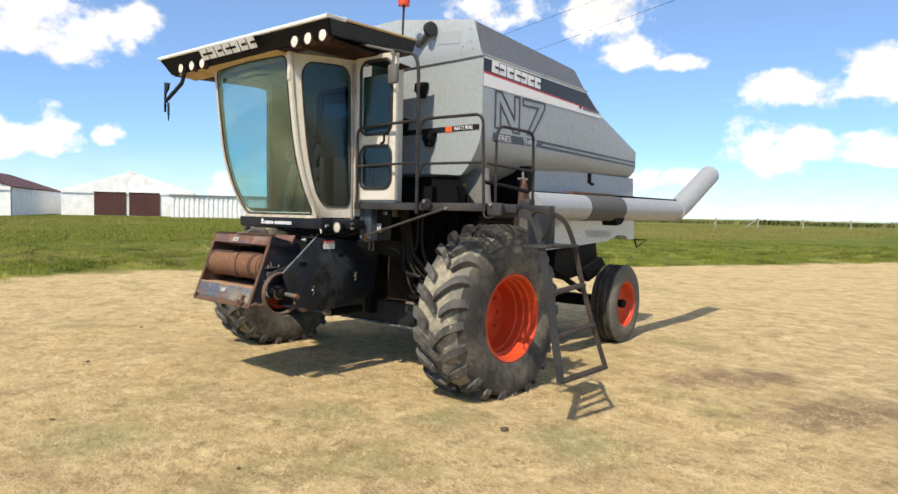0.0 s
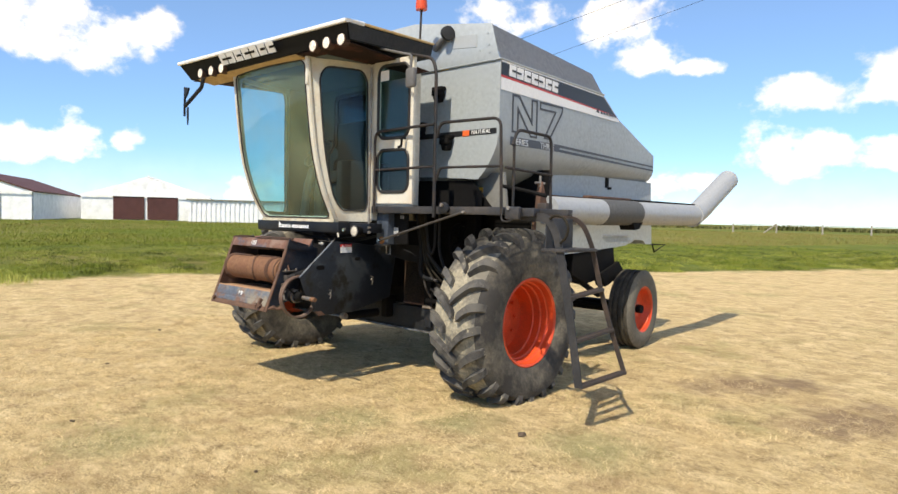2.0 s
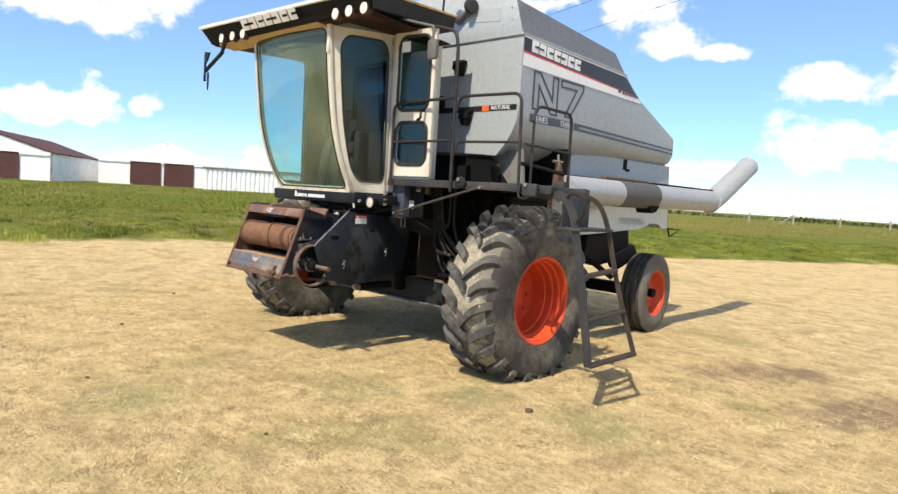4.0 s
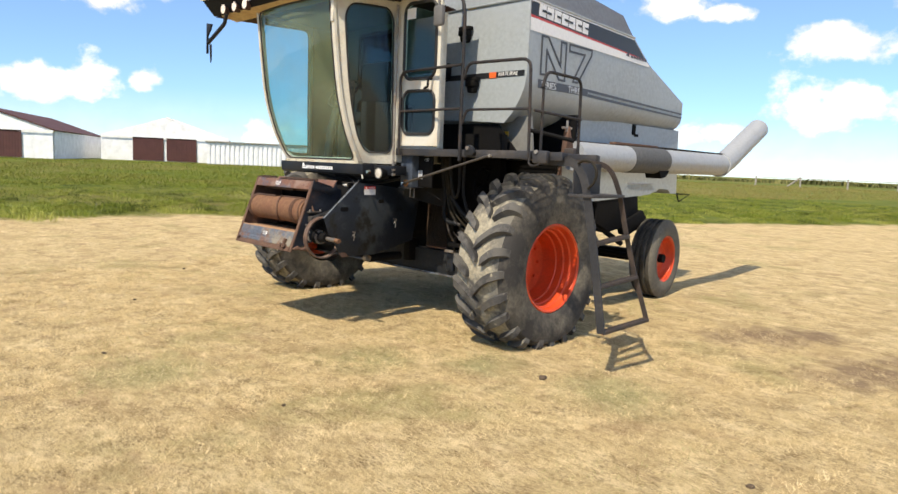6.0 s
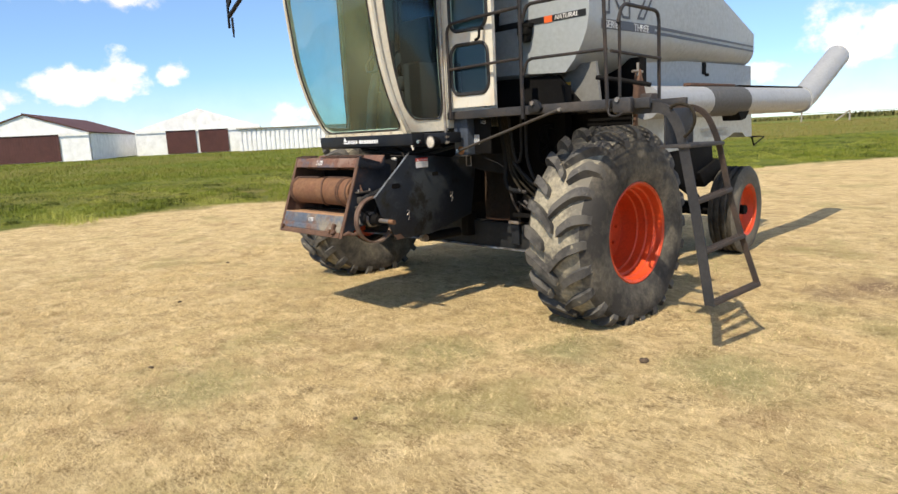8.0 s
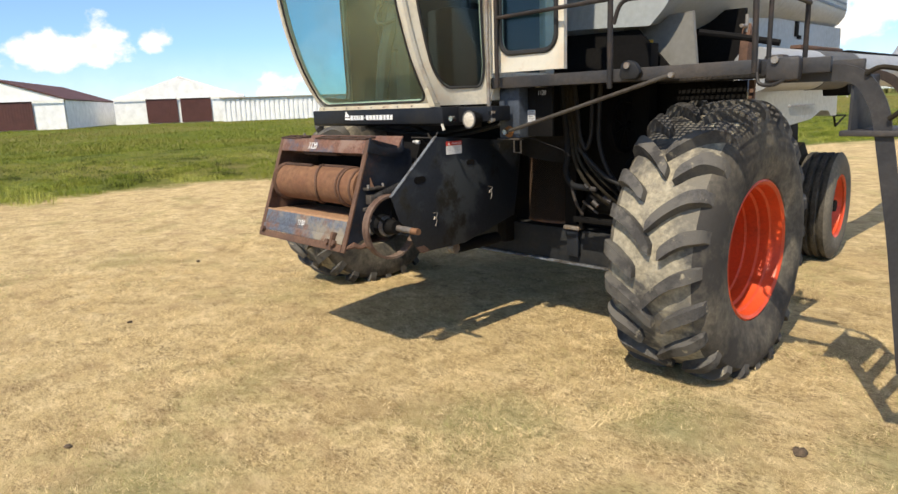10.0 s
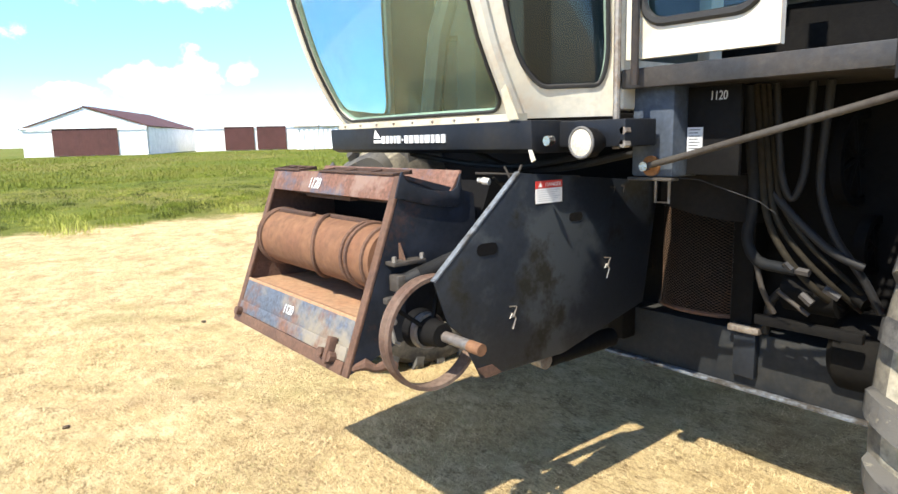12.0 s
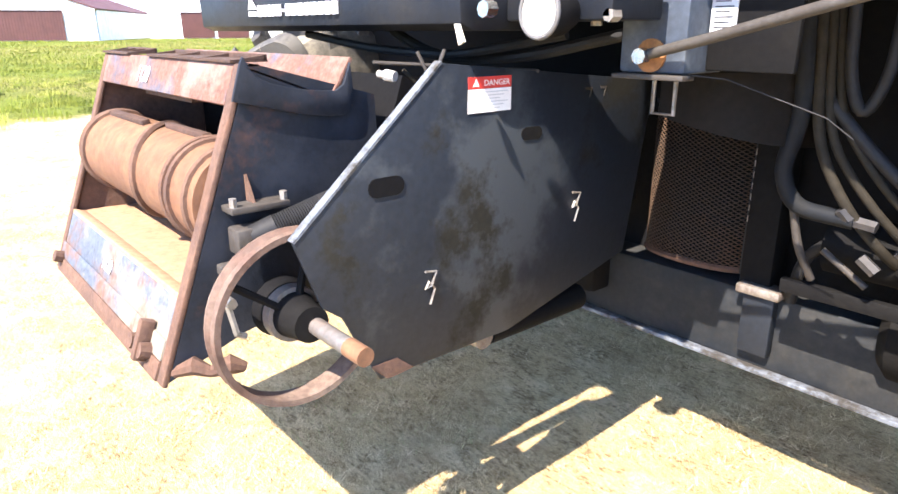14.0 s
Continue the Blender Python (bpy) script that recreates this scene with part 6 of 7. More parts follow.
feeder()
feeder_mouth()
for pts, r in (([(-0.25, 0.86, 1.56), (0.10, 0.90, 1.515), (0.45, 0.95, 1.50), (0.80, 1.02, 1.56)], 0.013), ([(0.10, 0.98, 1.57), (0.30, 1.0, 1.49), (0.62, 1.04, 1.495), (0.92, 1.10, 1.56)], 0.016)):
    part("slack_hose", T(pts, r, 10, 0.12), M["cable"], C)
for a, b in (((0.70, 0.615, 1.525), (0.715, 0.64, 1.465)), ((0.745, 0.66, 1.53), (0.722, 0.645, 1.465))):
    part("latch_fork", T([a, b], 0.0045, 6), M["rod"], C)
part("latch_rod", T([(0.60, 0.56, 1.500), (0.745, 0.98, 1.470)], 0.0045, 6), M["rod"], C)
part("screen_hinge", B(((0.672, 0.325, 3.03), (0.712, 0.352, 3.15)), bev=0.004), M["white"], C, "white windscreen hinge")

# platform, rails and ladder
bm = bmesh.new()
for k in range(48):
    x = 0.97 + 0.035 * k
    box(bm, (x, 0.985, 1.834), (x + 0.008, 2.02, 1.845))
for k in range(30):
    y = 1.0 + 0.035 * k
    box(bm, (0.95, y, 1.835), (2.63, y + 0.008, 1.844))
deck = part("platform", bm, M["deck"], C, "worn grey steel grating platform")
part("deck_plate", B(((0.955, 0.987, 1.808), (1.72, 2.018, 1.822))), M["deck"], deck, "solid steel plate beside the cab")
part("platform_beam", B(((0.95, 0.955, 1.793), (2.66, 0.985, 1.862)), bev=0.004), M["deck"], deck)
part("platform_beam", B(((2.63, 0.985, 1.793), (2.66, 2.05, 1.862)), bev=0.004), M["deck"], deck)
part("platform_beam", B(((0.95, 2.02, 1.793), (2.63, 2.05, 1.85)), bev=0.004), M["deck"], deck)
part("brace_rod", T([(1.05, 0.99, 1.515), (1.20, 0.975, 1.55), (2.17, 0.945, 1.801), (2.215, 0.945, 1.811)], 0.0118, 16), M["rod"], deck, "steel brace rod")
part("brace_plate", T([(2.225, 0.93, 1.813), (2.225, 0.955, 1.813)], 0.014, 12), M["bare"], deck)
part("brace_bolt", T([(1.055, 0.965, 1.515), (1.055, 0.99, 1.515)], 0.018, 8), M["chrome"], deck)
for y in (0.985, 1.5):
    part("platform_beam", B(((2.66, y, 1.785), (2.96, y + 0.03, 1.855)), bev=0.004), M["deck"], deck)
clamp = part("rail_clamp", P([(1.93, 1.83), (1.945, 1.80), (2.035, 1.803), (2.06, 1.835), (2.03, 1.885), (1.985, 1.905), (1.945, 1.89)], "y", 0.915, 0.955, 0.008), M["navy"], deck)
part("clamp_bolt", T([(1.985, 0.90, 1.875), (1.985, 0.92, 1.875)], 0.018, 8), M["bare"], deck)

part("tall_grab_rail", T([(1.86, 0.94, 1.76), (1.855, 0.94, 3.10), (1.80, 0.95, 3.235), (1.45, 0.96, 3.33)], 0.016, 10, 0.14), M["rail"], C)
part("guard_rail", T([(1.06, 0.90, 1.80), (1.06, 0.90, 2.60), (1.86, 0.92, 2.62)], 0.014, 10, 0.09), M["rail"], C, "dark tubular guard rail")
part("guard_rail", T([(1.06, 0.90, 2.22), (1.86, 0.92, 2.23)], 0.012, 8), M["rail"], C)
part("guard_rail", T([(1.88, 0.94, 2.50), (1.92, 0.94, 2.63), (2.62, 0.95, 2.62), (2.64, 0.96, 1.80)], 0.014, 10, 0.09), M["rail"], C, "dark tubular guard rail")
part("guard_rail", T([(1.88, 0.94, 2.10), (1.92, 0.94, 2.22), (2.64, 0.96, 2.21)], 0.012, 8, 0.06), M["rail"], C)
part("guard_rail", T([(2.64, 1.10, 2.40), (2.64, 1.16, 2.54), (2.60, 1.74, 2.54), (2.59, 1.77, 1.80)], 0.014, 10, 0.09), M["rail"], C, "dark tubular guard rail")
part("guard_rail", T([(2.645, 1.0, 2.20), (2.60, 1.77, 2.18)], 0.012, 8), M["rail"], C)
part("guard_rail", T([(2.64, 1.12, 1.82), (2.64, 1.12, 2.42)], 0.012, 8), M["rail"], C)

# ladder: two stringers, top step and three rungs
def strap(pts, width, y0, lean, thick=0.012):
    """A flat bar bent in the xz plane, set over in y as it goes down."""
    line = smooth_path([(x, 0, z) for x, z in pts], 0.13, 6)
    a, b = [], []
    for k, p in enumerate(line):
        d = (line[min(k + 1, len(line) - 1)] - line[max(k - 1, 0)]).normalized()
        n = Vector((-d.z, 0, d.x)) * width / 2
        a.append(p + n)
        b.append(p - n)
    ring = [(p.x, p.z) for p in a + b[::-1]]
    bm = P(ring, "y", 0, thick)
    for v in bm.verts:
        v.co.y += y0 + lean * max(0.0, 1.80 - v.co.z)
    return bm


lad = part("ladder_stringer", strap([(3.335, 0.40), (3.25, 1.05), (3.15, 1.64), (3.06, 1.78), (2.66, 1.785)], 0.072, 1.035, 0.078), M["ladder_grey"], C, "grey-blue steel boarding ladder with brown rungs")
part("stringer", strap([(3.405, 0.44), (3.30, 0.86), (3.235, 1.20), (3.19, 1.56), (3.10, 1.775), (2.66, 1.79)], 0.044, 1.47, 0.22), M["ladder"], lad)
for a, b in (((3.335, 1.15, 0.41), (3.405, 1.77, 0.45)), ((3.29, 1.12, 0.78), (3.315, 1.69, 0.82)), ((3.245, 1.09, 1.13), (3.245, 1.62, 1.17))):
    a, b = Vector(a), Vector(b)
    bm = bmesh.new()
    box(bm, (-0.03, 0, -0.015), (0.03, (b - a).length, 0.015), 0.004)
    k = 14
    for j in range(k):
        y = (j + 0.5) * (b - a).length / k
        for xx in (-0.02, 0.005):
            box(bm, (xx, y - 0.008, 0.015), (xx + 0.015, y + 0.008, 0.020))
    bm.transform(Matrix.Translation(a) @ (b - a).to_track_quat("Y", "Z").to_matrix().to_4x4())
    part("rung", bm, M["ladder"], lad, "serrated steel rung")
part("top_step", B(((3.0, 1.04, 1.50), (3.24, 1.54, 1.525)), bev=0.004), M["deck"], lad)
part("landing_side_plate", B(((3.03, 1.055, 1.515), (3.042, 1.46, 1.775)), bev=0.003), M["ladder_grey"], C, "navy-black side plate under the landing")
part("hose_loop", T([(3.09, 1.03, 1.77), (3.14, 1.03, 1.80), (3.24, 1.02, 1.78), (3.28, 1.02, 1.70), (3.25, 1.03, 1.62), (3.19, 1.04, 1.575)], 0.011, 8, 0.06), M["tan_hose"], C, "weathered tan hose loop")
part("landing_clamp", B(((2.70, 0.925, 1.755), (2.85, 0.985, 1.865)), bev=0.018), M["deck"], C, "bolted hinge clamp of the ladder")
part("landing_bolt", T([(2.745, 0.912, 1.852), (2.745, 0.93, 1.852)], 0.017, 8), M["bare"], C)
part("landing_hook", T([(2.66, 0.94, 1.80), (2.67, 0.93, 1.745), (2.74, 0.93, 1.735), (2.80, 0.94, 1.77)], 0.009, 8, 0.04), M["rail"], C)
# sheet added only to keep the space under the platform black
part("platform_skirt", B(((0.95, 2.052, 1.30), (2.16, 2.07, 1.79))), M["black"], C, "added black sheet that darkens the space under the platform")
part("rust_post", B(((2.17, 2.06, 1.35), (2.205, 2.09, 1.79)), bev=0.004), M["rust"], C)
part("valve_post", P([(2.44, 1.86), (2.62, 1.86), (2.56, 2.02), (2.50, 2.18), (2.46, 2.04)], "x", 1.93, 1.99, 0.004), M["rust"], C)
part("valve_cross", T([(1.96, 2.40, 2.16), (1.96, 2.57, 2.16)], 0.013, 8), M["bare"], C)
part("valve_tip", T([(1.96, 2.49, 2.12), (1.96, 2.49, 2.24)], 0.013, 8), M["bare"], C)

# dark works between cab and wheel
part("cab_column", B(((0.965, 1.02, 1.475), (1.14, 1.20, 1.80)), bev=0.01), M["column"], C, "navy-black column below the platform")
part("column_rust", T([(1.055, 1.012, 1.515), (1.055, 1.0185, 1.515)], 0.038, 18), M["rust_orange"], C)
part("column_tray", B(((0.96, 1.0, 1.462), (1.15, 1.05, 1.474)), bev=0.003), M["rod"], C)
pnl = part("service_panel", B(((1.14, 1.105, 1.482), (1.34, 1.125, 1.79)), bev=0.004), M["black"], C, "black service panel with a painted number")
lettering("painted_number", "1120", 0.044, Matrix.Translation((1.225, 1.1035, 1.742)) @ FACE_FRONT, M["decal_pale"], pnl, 0.75, 0.0008, 0.1)
st = part("white_sticker", B(((1.145, 1.099, 1.565), (1.205, 1.1035, 1.650))), M["decal_pale"], pnl)
for k in range(7):
    part("text_bar", B(((1.153, 1.0983, 1.640 - 0.011 * k), (1.197 - 0.008 * (k % 2), 1.0989, 1.643 - 0.011 * k))), M["decal_line"], st)
def curved_guard():
    """A rounded sheet above the screen, its lower edge falling towards the hoses."""
    arc = [(0.97 + 0.30 * math.sin(a), 1.55 - 0.30 * math.cos(a)) for a in np.linspace(radians(-6), radians(84), 12)]
    bm = bmesh.new()
    rows = []
    for k, (x, y) in enumerate(arc):
        f = k / (len(arc) - 1)
        low = 1.352 - 0.075 * math.sin(f * math.pi / 2)
        rows.append([bm.verts.new((x, y, z)) for z in (low, 1.468)])
    for a, b in zip(rows, rows[1:]):
        bm.faces.new((a[0], b[0], b[1], a[1]))
    bmesh.ops.solidify(bm, geom=bm.faces[:], thickness=0.004)
    bmesh.ops.recalc_face_normals(bm, faces=bm.faces[:])
    return part("curved_guard", bm, M["guard"], C, "dusty brown-black rounded guard above the screen")


curved_guard()
part("bracket_loop", T([(0.99, 1.14, 1.46), (0.99, 1.14, 1.37), (1.05, 1.14, 1.37), (1.05, 1.14, 1.46)], 0.006, 6), M["bare"], C)
part("tie_wire", T([(1.15, 1.03, 1.475), (1.22, 1.06, 1.468), (1.42, 1.10, 1.40), (1.47, 1.12, 1.36)], 0.0018, 5), M["cable"], C)

# screen: woven bars in a rusty frame
def screen():
    """A drum-shaped cooling screen of expanded metal: diamonds on a bowed sheet, between two hoops."""
    x0, x1, z0, z1, y0 = 0.60, 0.99, 0.79, 1.33, 1.72
    def bow(x):
        u = (x - (x0 + x1) / 2) / ((x1 - x0) / 2)
        return y0 + 0.09 * (1 - math.sqrt(max(0.0, 1 - 0.92 * u * u)))
    def hoop(z, r):
        return T([(x, bow(x), z) for x in np.linspace(x0, x1, 17)], r, 6)
    sc = part("screen_hoop", hoop(z0, 0.012), M["rust"], C, "rusty expanded-metal screen drum in a dark recess")
    part("screen_hoop", hoop(z1, 0.010), M["black"], sc)
    bm = bmesh.new()
    rows, cols = 76, 34
    dz, dx = (z1 - z0) / rows, (x1 - x0) / cols
    for r in range(rows):
        for c in range(cols):
            zc = z0 + dz * (r + 0.5)
            up = 0.42 * dz * (1 if (r + c) % 2 else -1)
            q = [bm.verts.new((u, bow(u) + d, w + e)) for u, w in ((x0 + dx * c, zc - up), (x0 + dx * (c + 1), zc + up)) for d, e in ((-0.005, -0.0017), (-0.002, 0.0017), (0.001, 0.0))]
            for k in range(3):
                bm.faces.new((q[k], q[(k + 1) % 3], q[3 + (k + 1) % 3], q[3 + k]))
    bmesh.ops.recalc_face_normals(bm, faces=bm.faces[:])
    tagged(part("screen_mesh", bm, M["mesh_rust"], sc), kind="stuff")
    # perforated strip beside it
    part("slotted_strip", B(((1.0, 1.715, 0.80), (1.018, 1.745, 1.33)), bev=0.002), M["navy"], sc)
    for k in range(9):
        z = 0.98 + 0.036 * k
        part("strip_slot", B(((1.004, 1.7135, z), (1.014, 1.7145, z + 0.02))), M["bare"], sc)


screen()
part("screen_post", B(((1.02, 1.68, 0.76), (1.12, 1.78, 1.45)), bev=0.006), M["black"], C)
part("post_cap", B(((1.03, 1.64, 0.765), (1.17, 1.72, 0.795)), bev=0.006), M["bare"], C)
part("post_foot", B(((1.05, 1.66, 0.56), (1.15, 1.70, 0.76)), bev=0.006), M["plate"], C)
part("sump_block", B(((0.40, 1.60, 0.60), (0.50, 1.75, 0.86)), bev=0.02), M["black"], C)
part("cross_member", B(((-1.5, 1.56, 0.62), (-0.5, 1.70, 0.80)), bev=0.01), M["black"], C)

# hoses and drives above the axle
HOSES = (([(1.25, 1.33, 1.80), (1.24, 1.38, 1.56), (1.255, 1.40, 1.37), (1.21, 1.42, 1.22), (1.25, 1.43, 1.125), (1.40, 1.44, 1.115)], 0.022, "blue_hose"),
         ([(1.27, 1.33, 1.80), (1.275, 1.40, 1.50), (1.295, 1.40, 1.30), (1.385, 1.42, 1.14), (1.47, 1.50, 1.02), (1.50, 1.62, 0.95)], 0.013, "tan_hose"),
         ([(1.29, 1.34, 1.80), (1.295, 1.41, 1.50), (1.315, 1.41, 1.32), (1.42, 1.43, 1.17), (1.52, 1.52, 1.04), (1.56, 1.64, 0.95)], 0.011, "tan_hose"),
         ([(1.305, 1.35, 1.80), (1.31, 1.42, 1.52), (1.335, 1.42, 1.36), (1.45, 1.44, 1.20), (1.57, 1.54, 1.06), (1.62, 1.66, 0.95)], 0.010, "tan_hose"),
         ([(1.30, 1.42, 1.41), (1.40, 1.43, 1.30), (1.52, 1.45, 1.19), (1.62, 1.47, 1.15)], 0.016, "cable"),
         ([(1.33, 1.36, 1.80), (1.345, 1.40, 1.46), (1.38, 1.42, 1.36), (1.42, 1.42, 1.46), (1.44, 1.40, 1.80)], 0.014, "cable"),
         ([(1.50, 1.40, 1.80), (1.46, 1.44, 1.42), (1.52, 1.46, 1.24), (1.60, 1.50, 1.12), (1.66, 1.54, 0.98)], 0.015, "cable"),
         ([(1.25, 1.44, 1.12), (1.262, 1.45, 1.05), (1.275, 1.46, 1.00), (1.30, 1.50, 0.92)], 0.011, "rod"),
         ([(1.22, 1.60, 0.80), (1.24, 1.58, 0.95), (1.34, 1.56, 1.04), (1.50, 1.58, 1.04)], 0.016, "cable"),
         ([(1.33, 1.46, 1.02), (1.40, 1.47, 0.97), (1.44, 1.48, 0.94)], 0.009, "rod"),
         ([(1.60, 1.58, 1.0), (1.50, 1.60, 1.05), (1.42, 1.62, 0.98)], 0.03, "black"))
for p, q in (((1.40, 1.44, 1.115), (1.45, 1.44, 1.11)), ((1.43, 1.43, 1.03), (1.47, 1.43, 1.00)), ((1.50, 1.45, 1.06), (1.55, 1.46, 1.03)), ((1.37, 1.42, 1.145), (1.39, 1.43, 1.12))):
    part("hose_fitting", T([p, q], 0.016, 6), M["deck"], C)
part("pump_body", T([(1.30, 1.62, 1.0), (1.50, 1.62, 1.0)], 0.085, 20), M["black"], C)
part("hose_clamp_rail", B(((1.22, 1.50, 0.86), (1.62, 1.53, 0.90)), bev=0.004), M["black"], C)
for pts, r, m in HOSES:
    part("hydraulic_hose", T(pts, r, 12, 0.12), M[m], C)
for (x, y, z), R in (((1.45, 1.78, 1.52), 0.19), ((1.52, 1.80, 1.18), 0.12)):
    bm = bmesh.new()
    lathe(bm, [(0, R), (0, R - 0.03), (0.04, R - 0.03), (0.04, R)], (x - 0.02, y, z), 36, closed=True)
    for k in range(4):
        a = k * math.pi / 4 + 0.3
        tube(bm, [(x, y - (R - 0.02) * math.cos(a), z - (R - 0.02) * math.sin(a)), (x, y + (R - 0.02) * math.cos(a), z + (R - 0.02) * math.sin(a))], 0.012, 6)
    part("belt_pulley", bm, M["black"], C, "dark belt pulley behind the hoses")


# ---- grass ----
def blades(name, xs, ys, zs, heights, widths, lean, material, label, bend=False):
    """Many thin blades as one mesh: a triangle each, or a bent blade of two."""
    n = len(xs)
    rng = np.random.default_rng(len(xs))
    a = rng.uniform(0, 2 * np.pi, n)
    b = rng.uniform(0, 2 * np.pi, n)
    l = heights * rng.uniform(lean[0], lean[1], n)
    base = np.stack([xs, ys, zs], 1)
    side = np.stack([np.cos(a), np.sin(a), 0 * a], 1) * widths[:, None] / 2
    away = np.stack([np.cos(b), np.sin(b), 0 * b], 1)
    up = np.array([0, 0, 1.0])
    tip = base + away * l[:, None] + up * (np.sqrt(np.maximum(heights ** 2 - l ** 2, 1e-6)))[:, None]
    if bend:
        mid = base + away * (l * 0.28)[:, None] + up * (heights * 0.62)[:, None]
        verts = np.stack([base - side, base + side, mid + side * 0.8, mid - side * 0.8, tip], 1).reshape(-1, 3)
        k = np.arange(n)[:, None] * 5
        loops = np.concatenate([k + [0, 1, 2], k + [0, 2, 3], k + [3, 2, 4]], 1).ravel()
        count = n * 3
    else:
        verts = np.stack([base - side, base + side, tip], 1).reshape(-1, 3)
        loops, count = np.arange(n * 3), n
    me = bpy.data.meshes.new(name)
    me.vertices.add(len(verts))
    me.vertices.foreach_set("co", verts.ravel())
    me.loops.add(len(loops))
    me.loops.foreach_set("vertex_index", loops.astype(np.int32))
    me.polygons.add(count)
    me.polygons.foreach_set("loop_start", np.arange(count, dtype=np.int32) * 3)
    me.update()
    me.materials.append(material)
    return tagged(new(name, me), label, "grass", kind="stuff")


def grass():
    rng = np.random.default_rng(7)
    def edge(x, y):
        return np.maximum(-12.3 - x, -0.875 * (x + 12.3) + 0.483 * (y - 4.8))
    def lift(x, y):
        t = np.clip((np.hypot(x, y) - 18) / 57, 0, 1)
        return 0.75 * t * t * (3 - 2 * t)
    def clumps(x, y, f, seed):
        r = np.random.default_rng(seed)
        v = 0
        for k in range(5):
            d, p = r.uniform(0, 2 * np.pi), r.uniform(0, 6.3)
            v = v + np.sin((x * np.cos(d) + y * np.sin(d)) * f * (1 + 0.45 * k) + p)
        return v / 5
    straw = blade_material("straw_blade", (0.48, 0.365, 0.185), (0.90, 0.73, 0.43), patch=(0.49, 0.37, 0.195), patch_scale=2.2)
    brown_straw = blade_material("brown_straw_blade", (0.13, 0.09, 0.042), (0.42, 0.31, 0.15))
    # short mown straw: dense round the walk, thinner farther off
    n = 460000
    x, y = rng.uniform(-4.5, 6.0, n), rng.uniform(-3.2, 4.2, n)
    keep = rng.uniform(0, 1, n) < 0.5 + 0.7 * clumps(x, y, 5.5, 1) + 0.5 * clumps(x, y, 15.0, 11)
    x, y = x[keep], y[keep]
    n = len(x)
    dull = (0.7 * clumps(x, y, 4.0, 41) + 0.8 * clumps(x, y, 11.0, 42) + 0.6 * clumps(x, y, 26.0, 43) + rng.normal(0, 0.2, n)) > 0.42
    for some, material, label in ((~dull, straw, "short pale mown straw and stubble"), (dull, brown_straw, "matted brown patches in the mown straw")):
        k = int(some.sum())
        blades("mown_straw", x[some], y[some], np.full(k, -0.004), rng.uniform(0.02, 0.065, k), rng.uniform(0.0018, 0.0042, k), (0.72, 0.99), material, label)
    # matted tufts that stand up a little and shade the straw behind them
    n = 240000
    x, y = rng.uniform(-3.5, 5.2, n), rng.uniform(-2.8, 3.0, n)
    keep = (0.8 * clumps(x, y, 8.0, 81) + 0.8 * clumps(x, y, 19.0, 82) + 0.5 * clumps(x, y, 37.0, 83)) > 0.30
    x, y = x[keep], y[keep]
    n = len(x)
    blades("straw_tuft", x, y, np.full(n, -0.004), rng.uniform(0.025, 0.07, n), rng.uniform(0.002, 0.004, n), (0.7, 0.97), blade_material("tuft_blade", (0.48, 0.365, 0.185), (0.91, 0.745, 0.44)), "matted tufts of dry straw")
    n = 200000
    x, y = rng.uniform(-14, 14, n), rng.uniform(-4, 30, n)
    keep = (edge(x, y) < 0.6) & ~((x > -4.5) & (x < 6) & (y < 4.2)) & (rng.uniform(0, 1, n) < 0.6 + 0.6 * clumps(x, y, 2.2, 2))
    x, y = x[keep], y[keep]
    n = len(x)
    blades("mown_straw", x, y, lift(x, y) - 0.004, rng.uniform(0.02, 0.06, n), rng.uniform(0.003, 0.007, n), (0.75, 0.99), straw, "short dry mown straw farther off")
    # sparse green shoots in the straw
    n = 45000
    x, y = rng.uniform(-5, 6.5, n), rng.uniform(-3.2, 5, n)
    spot = np.minimum.reduce([np.hypot(x - a, y - b) / r for a, b, r in ((1.67, 0.10, 0.55), (3.6, 1.0, 0.6), (2.3, 0.9, 0.45))])
    keep = (clumps(x, y, 1.7, 3) > 0.34) | (spot < rng.uniform(0.2, 1.0, n))
    x, y = x[keep], y[keep]
    n = len(x)
    blades("green_shoots", x, y, np.full(n, -0.004), rng.uniform(0.02, 0.06, n), rng.uniform(0.002, 0.004, n), (0.4, 0.95), blade_material("shoot", (0.16, 0.19, 0.05), (0.42, 0.42, 0.16)), "sparse green shoots in the mown straw")
    # tall green grass
    tall = blade_material("tall_grass_blade", (0.125, 0.168, 0.019), (0.195, 0.24, 0.030), patch=(0.24, 0.245, 0.045), patch_scale=0.7)
    pale = blade_material("pale_grass_blade", (0.29, 0.32, 0.060), (0.42, 0.42, 0.11))
    # olive tufts, darkened further to paint the shade between the lumps
    olive = blade_material("olive_and_shade_blade", (0.036, 0.050, 0.008), (0.075, 0.095, 0.015))
    brown = blade_material("ripe_grass_blade", (0.215, 0.18, 0.060), (0.30, 0.245, 0.085), patch=(0.19, 0.195, 0.046), patch_scale=0.10)
    far_green = blade_material("far_grass_blade", (0.125, 0.158, 0.020), (0.170, 0.205, 0.029), patch=(0.19, 0.185, 0.038), patch_scale=0.14)
    n = 520000
    x, y = rng.uniform(-30, 6, n), rng.uniform(-8, 44, n)
    e = edge(x, y) + 0.8 * clumps(x, y, 1.1, 4)
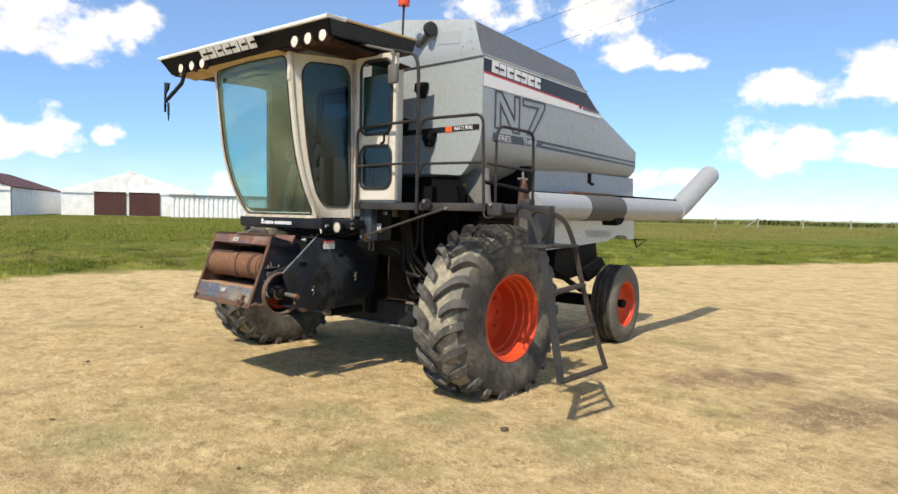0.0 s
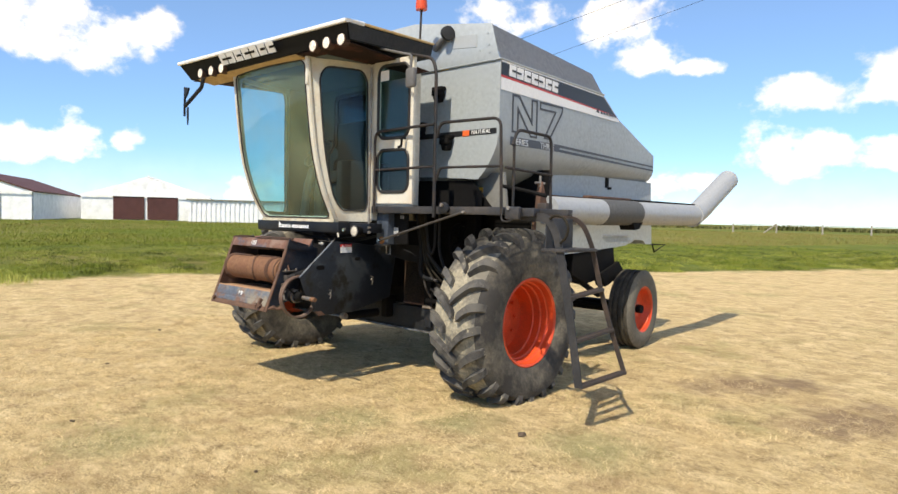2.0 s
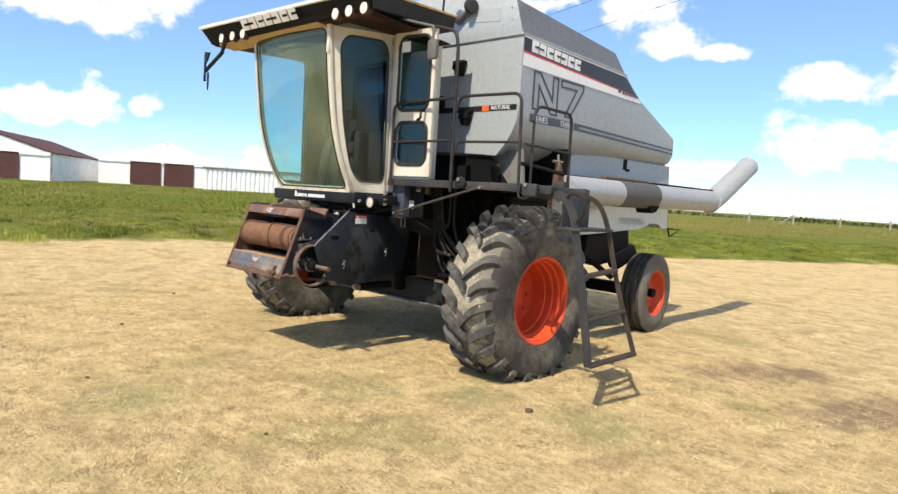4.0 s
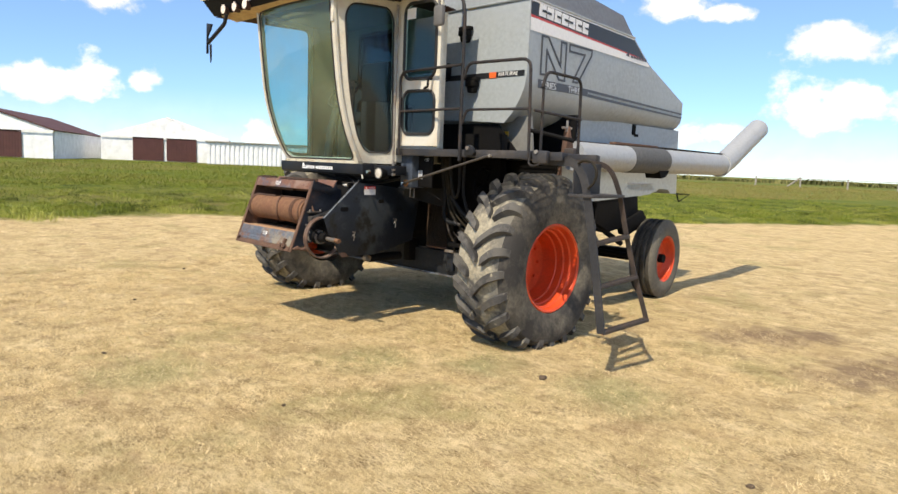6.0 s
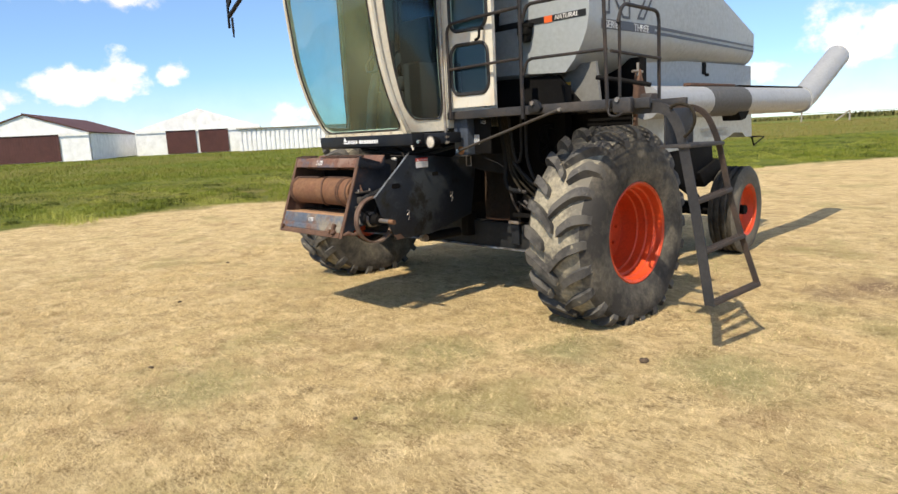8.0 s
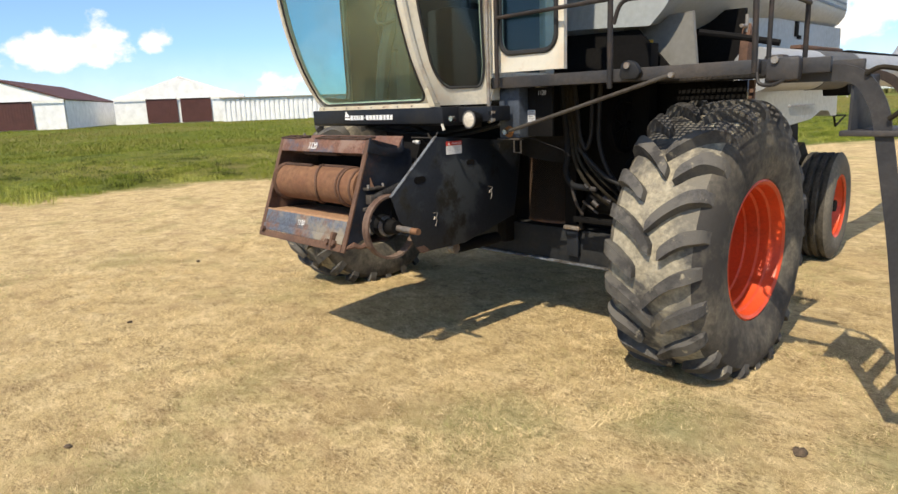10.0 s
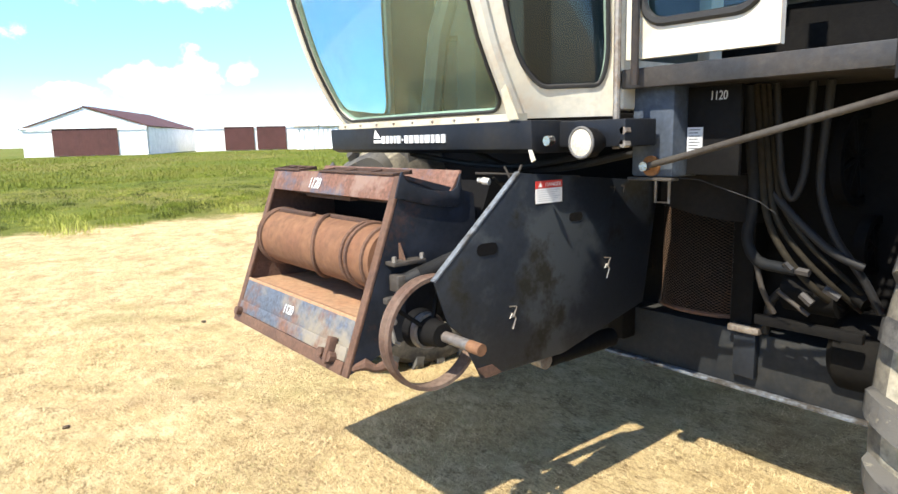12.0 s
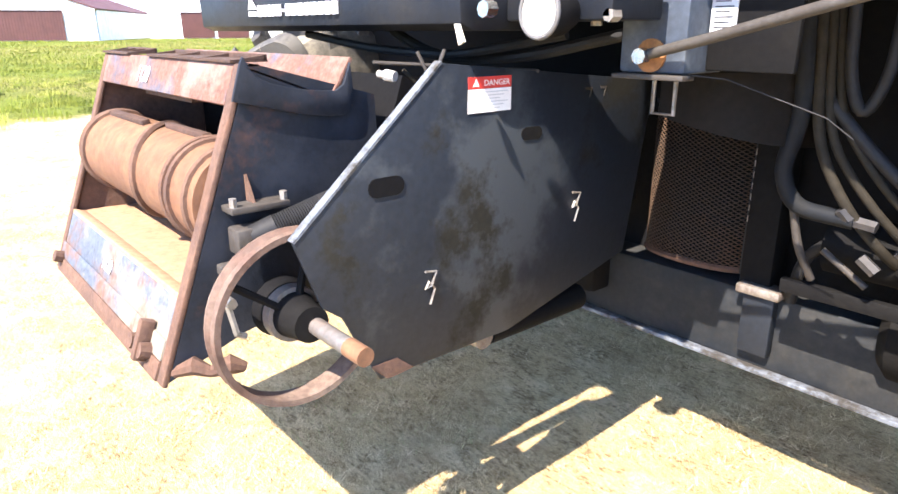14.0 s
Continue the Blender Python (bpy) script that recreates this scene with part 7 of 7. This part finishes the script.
    keep = (e > 0) & (e < 20) & (rng.uniform(0, 1, n) < np.clip(1.15 - e / 22, 0.2, 1))
    x, y, e = x[keep], y[keep], e[keep]
    n = len(x)
    c = 0.6 * clumps(x, y, 0.8, 5) + 0.6 * clumps(x, y, 2.6, 8)
    h = (0.09 + 0.12 * c) * rng.uniform(0.6, 1.25, n) * np.clip(0.45 + e / 1.5, 0.4, 1)
    h = np.maximum(h, 0.03)
    w = rng.uniform(0.003, 0.007, n) * (1 + e / 14)
    dark = (clumps(x, y, 1.3, 21) + 0.7 * clumps(x, y, 4.0, 22) + rng.normal(0, 0.15, n)) > 0.22
    lump = 0.50 * np.clip(0.55 * clumps(x, y, 1.0, 51) + 0.5 * clumps(x, y, 2.4, 52) + 0.05, 0, 1) * np.clip(e / 1.2, 0, 1) * (e < 9)
    light = ~dark & ((0.9 * clumps(x, y, 1.0, 71) + 0.7 * clumps(x, y, 3.1, 72) + rng.normal(0, 0.15, n)) > 0.42) & (e < 10)
    for some, material, label in ((~dark & ~light, tall, "tall green grass beyond the mown field"), (dark, olive, "darker olive tufts, some standing for shaded hollows, in the tall grass"), (light, pale, "pale yellow-green blades in the tall grass")):
        blades("tall_grass", x[some], y[some], (lift(x, y) + lump)[some] - 0.01, h[some], w[some], (0.45, 0.97), material, label, True)
    # tussocks near the mown edge, each a fan of longer blades
    k = 1500
    tx, ty = rng.uniform(-22, 4, k), rng.uniform(-8, 40, k)
    te = edge(tx, ty) + 0.8 * clumps(tx, ty, 1.1, 4)
    keep = (te > 0.1) & (te < 8) & (rng.uniform(0, 1, k) < np.clip(1.1 - te / 8, 0.1, 1))
    tx, ty = tx[keep], ty[keep]
    k = len(tx)
    size = rng.uniform(0.22, 0.55, k)
    each = 170
    rad, ang = np.sqrt(rng.uniform(0, 1, (k, each))), rng.uniform(0, 2 * np.pi, (k, each))
    x = (tx[:, None] + size[:, None] * rad * np.cos(ang) * 1.3).ravel()
    y = (ty[:, None] + size[:, None] * rad * np.sin(ang)).ravel()
    h = (size[:, None] * (0.60 - 0.44 * rad ** 2) * rng.uniform(0.7, 1.15, (k, each))).ravel()
    kind = np.repeat(rng.uniform(0, 1, k), each)
    for some, material, label in ((kind < 0.6, tall, "green tussocks along the edge of the tall grass"), ((kind >= 0.6) & (kind < 0.85), olive, "dark olive tussocks along the edge of the tall grass"), (kind >= 0.85, pale, "pale tussocks along the edge of the tall grass")):
        q = int(some.sum())
        blades("grass_tussock", x[some], y[some], lift(x, y)[some] - 0.01, h[some], rng.uniform(0.006, 0.012, q), (0.25, 0.8), material, label, True)
    n = 200000
    r, a = 22 + 75 * rng.uniform(0, 1, n) ** 1.3, rng.uniform(radians(85), radians(185), n)
    x, y = r * np.cos(a), r * np.sin(a)
    e = edge(x, y)
    keep = (e > 16) & (x > -66 + 0 * y)
    x, y = x[keep], y[keep]
    n = len(x)
    h = (0.13 + 0.08 * clumps(x, y, 0.4, 6)) * rng.uniform(0.7, 1.2, n)
    w = rng.uniform(0.02, 0.04, n)
    ripe = (np.clip((y - 30) / 16, -1, 1) * (x > -45) + 1.2 * clumps(x, y * 3, 0.08, 31) + rng.normal(0, 0.2, n)) > 0.45
    for some, material, label in ((~ripe, far_green, "tall green grass reaching to the sheds"), (ripe, brown, "ripe brownish grass near the horizon")):
        blades("tall_grass", x[some], y[some], lift(x, y)[some] - 0.01, h[some], w[some], (0.25, 0.9), material, label, True)
    # strip of dark blades added in place of the shaded rise along the horizon
    n = 9000
    a, r = rng.uniform(radians(62), radians(118), n), rng.uniform(150, 156, n)
    x, y = r * np.cos(a), r * np.sin(a)
    h = (0.9 + 0.5 * clumps(x, y, 0.12, 61)) * rng.uniform(0.5, 1.2, n)
    blades("hedge", x, y, np.full(n, 0.70), np.maximum(h, 0.25), rng.uniform(0.3, 0.7, n), (0.2, 0.8), blade_material("shaded_rise_blade", (0.08, 0.09, 0.03), (0.20, 0.19, 0.07)), "dark blades standing in for the shaded rise at the horizon", True)


grass()


def clods():
    rng = random.Random(5)
    for x, y, r in ((3.01, 0.84, 0.035), (0.2, -1.6, 0.02), (-1.8, -0.6, 0.022), (4.9, 0.2, 0.022), (2.2, -1.1, 0.016), (-3.6, 0.8, 0.025)):
        bm = bmesh.new()
        bmesh.ops.create_icosphere(bm, subdivisions=2, radius=r)
        for v in bm.verts:
            v.co *= 1 + 0.5 * noise.noise(v.co * 40 + Vector((x, y, 0)))
            v.co.z *= 0.55
            v.co += Vector((x, y, r * 0.35))
        ob = new("dirt_clod", mesh_from("dirt_clod", bm, M["soil"], 50))
        tagged(ob, "small dark clod of dirt on the mown straw", "clod", "clods")


clods()
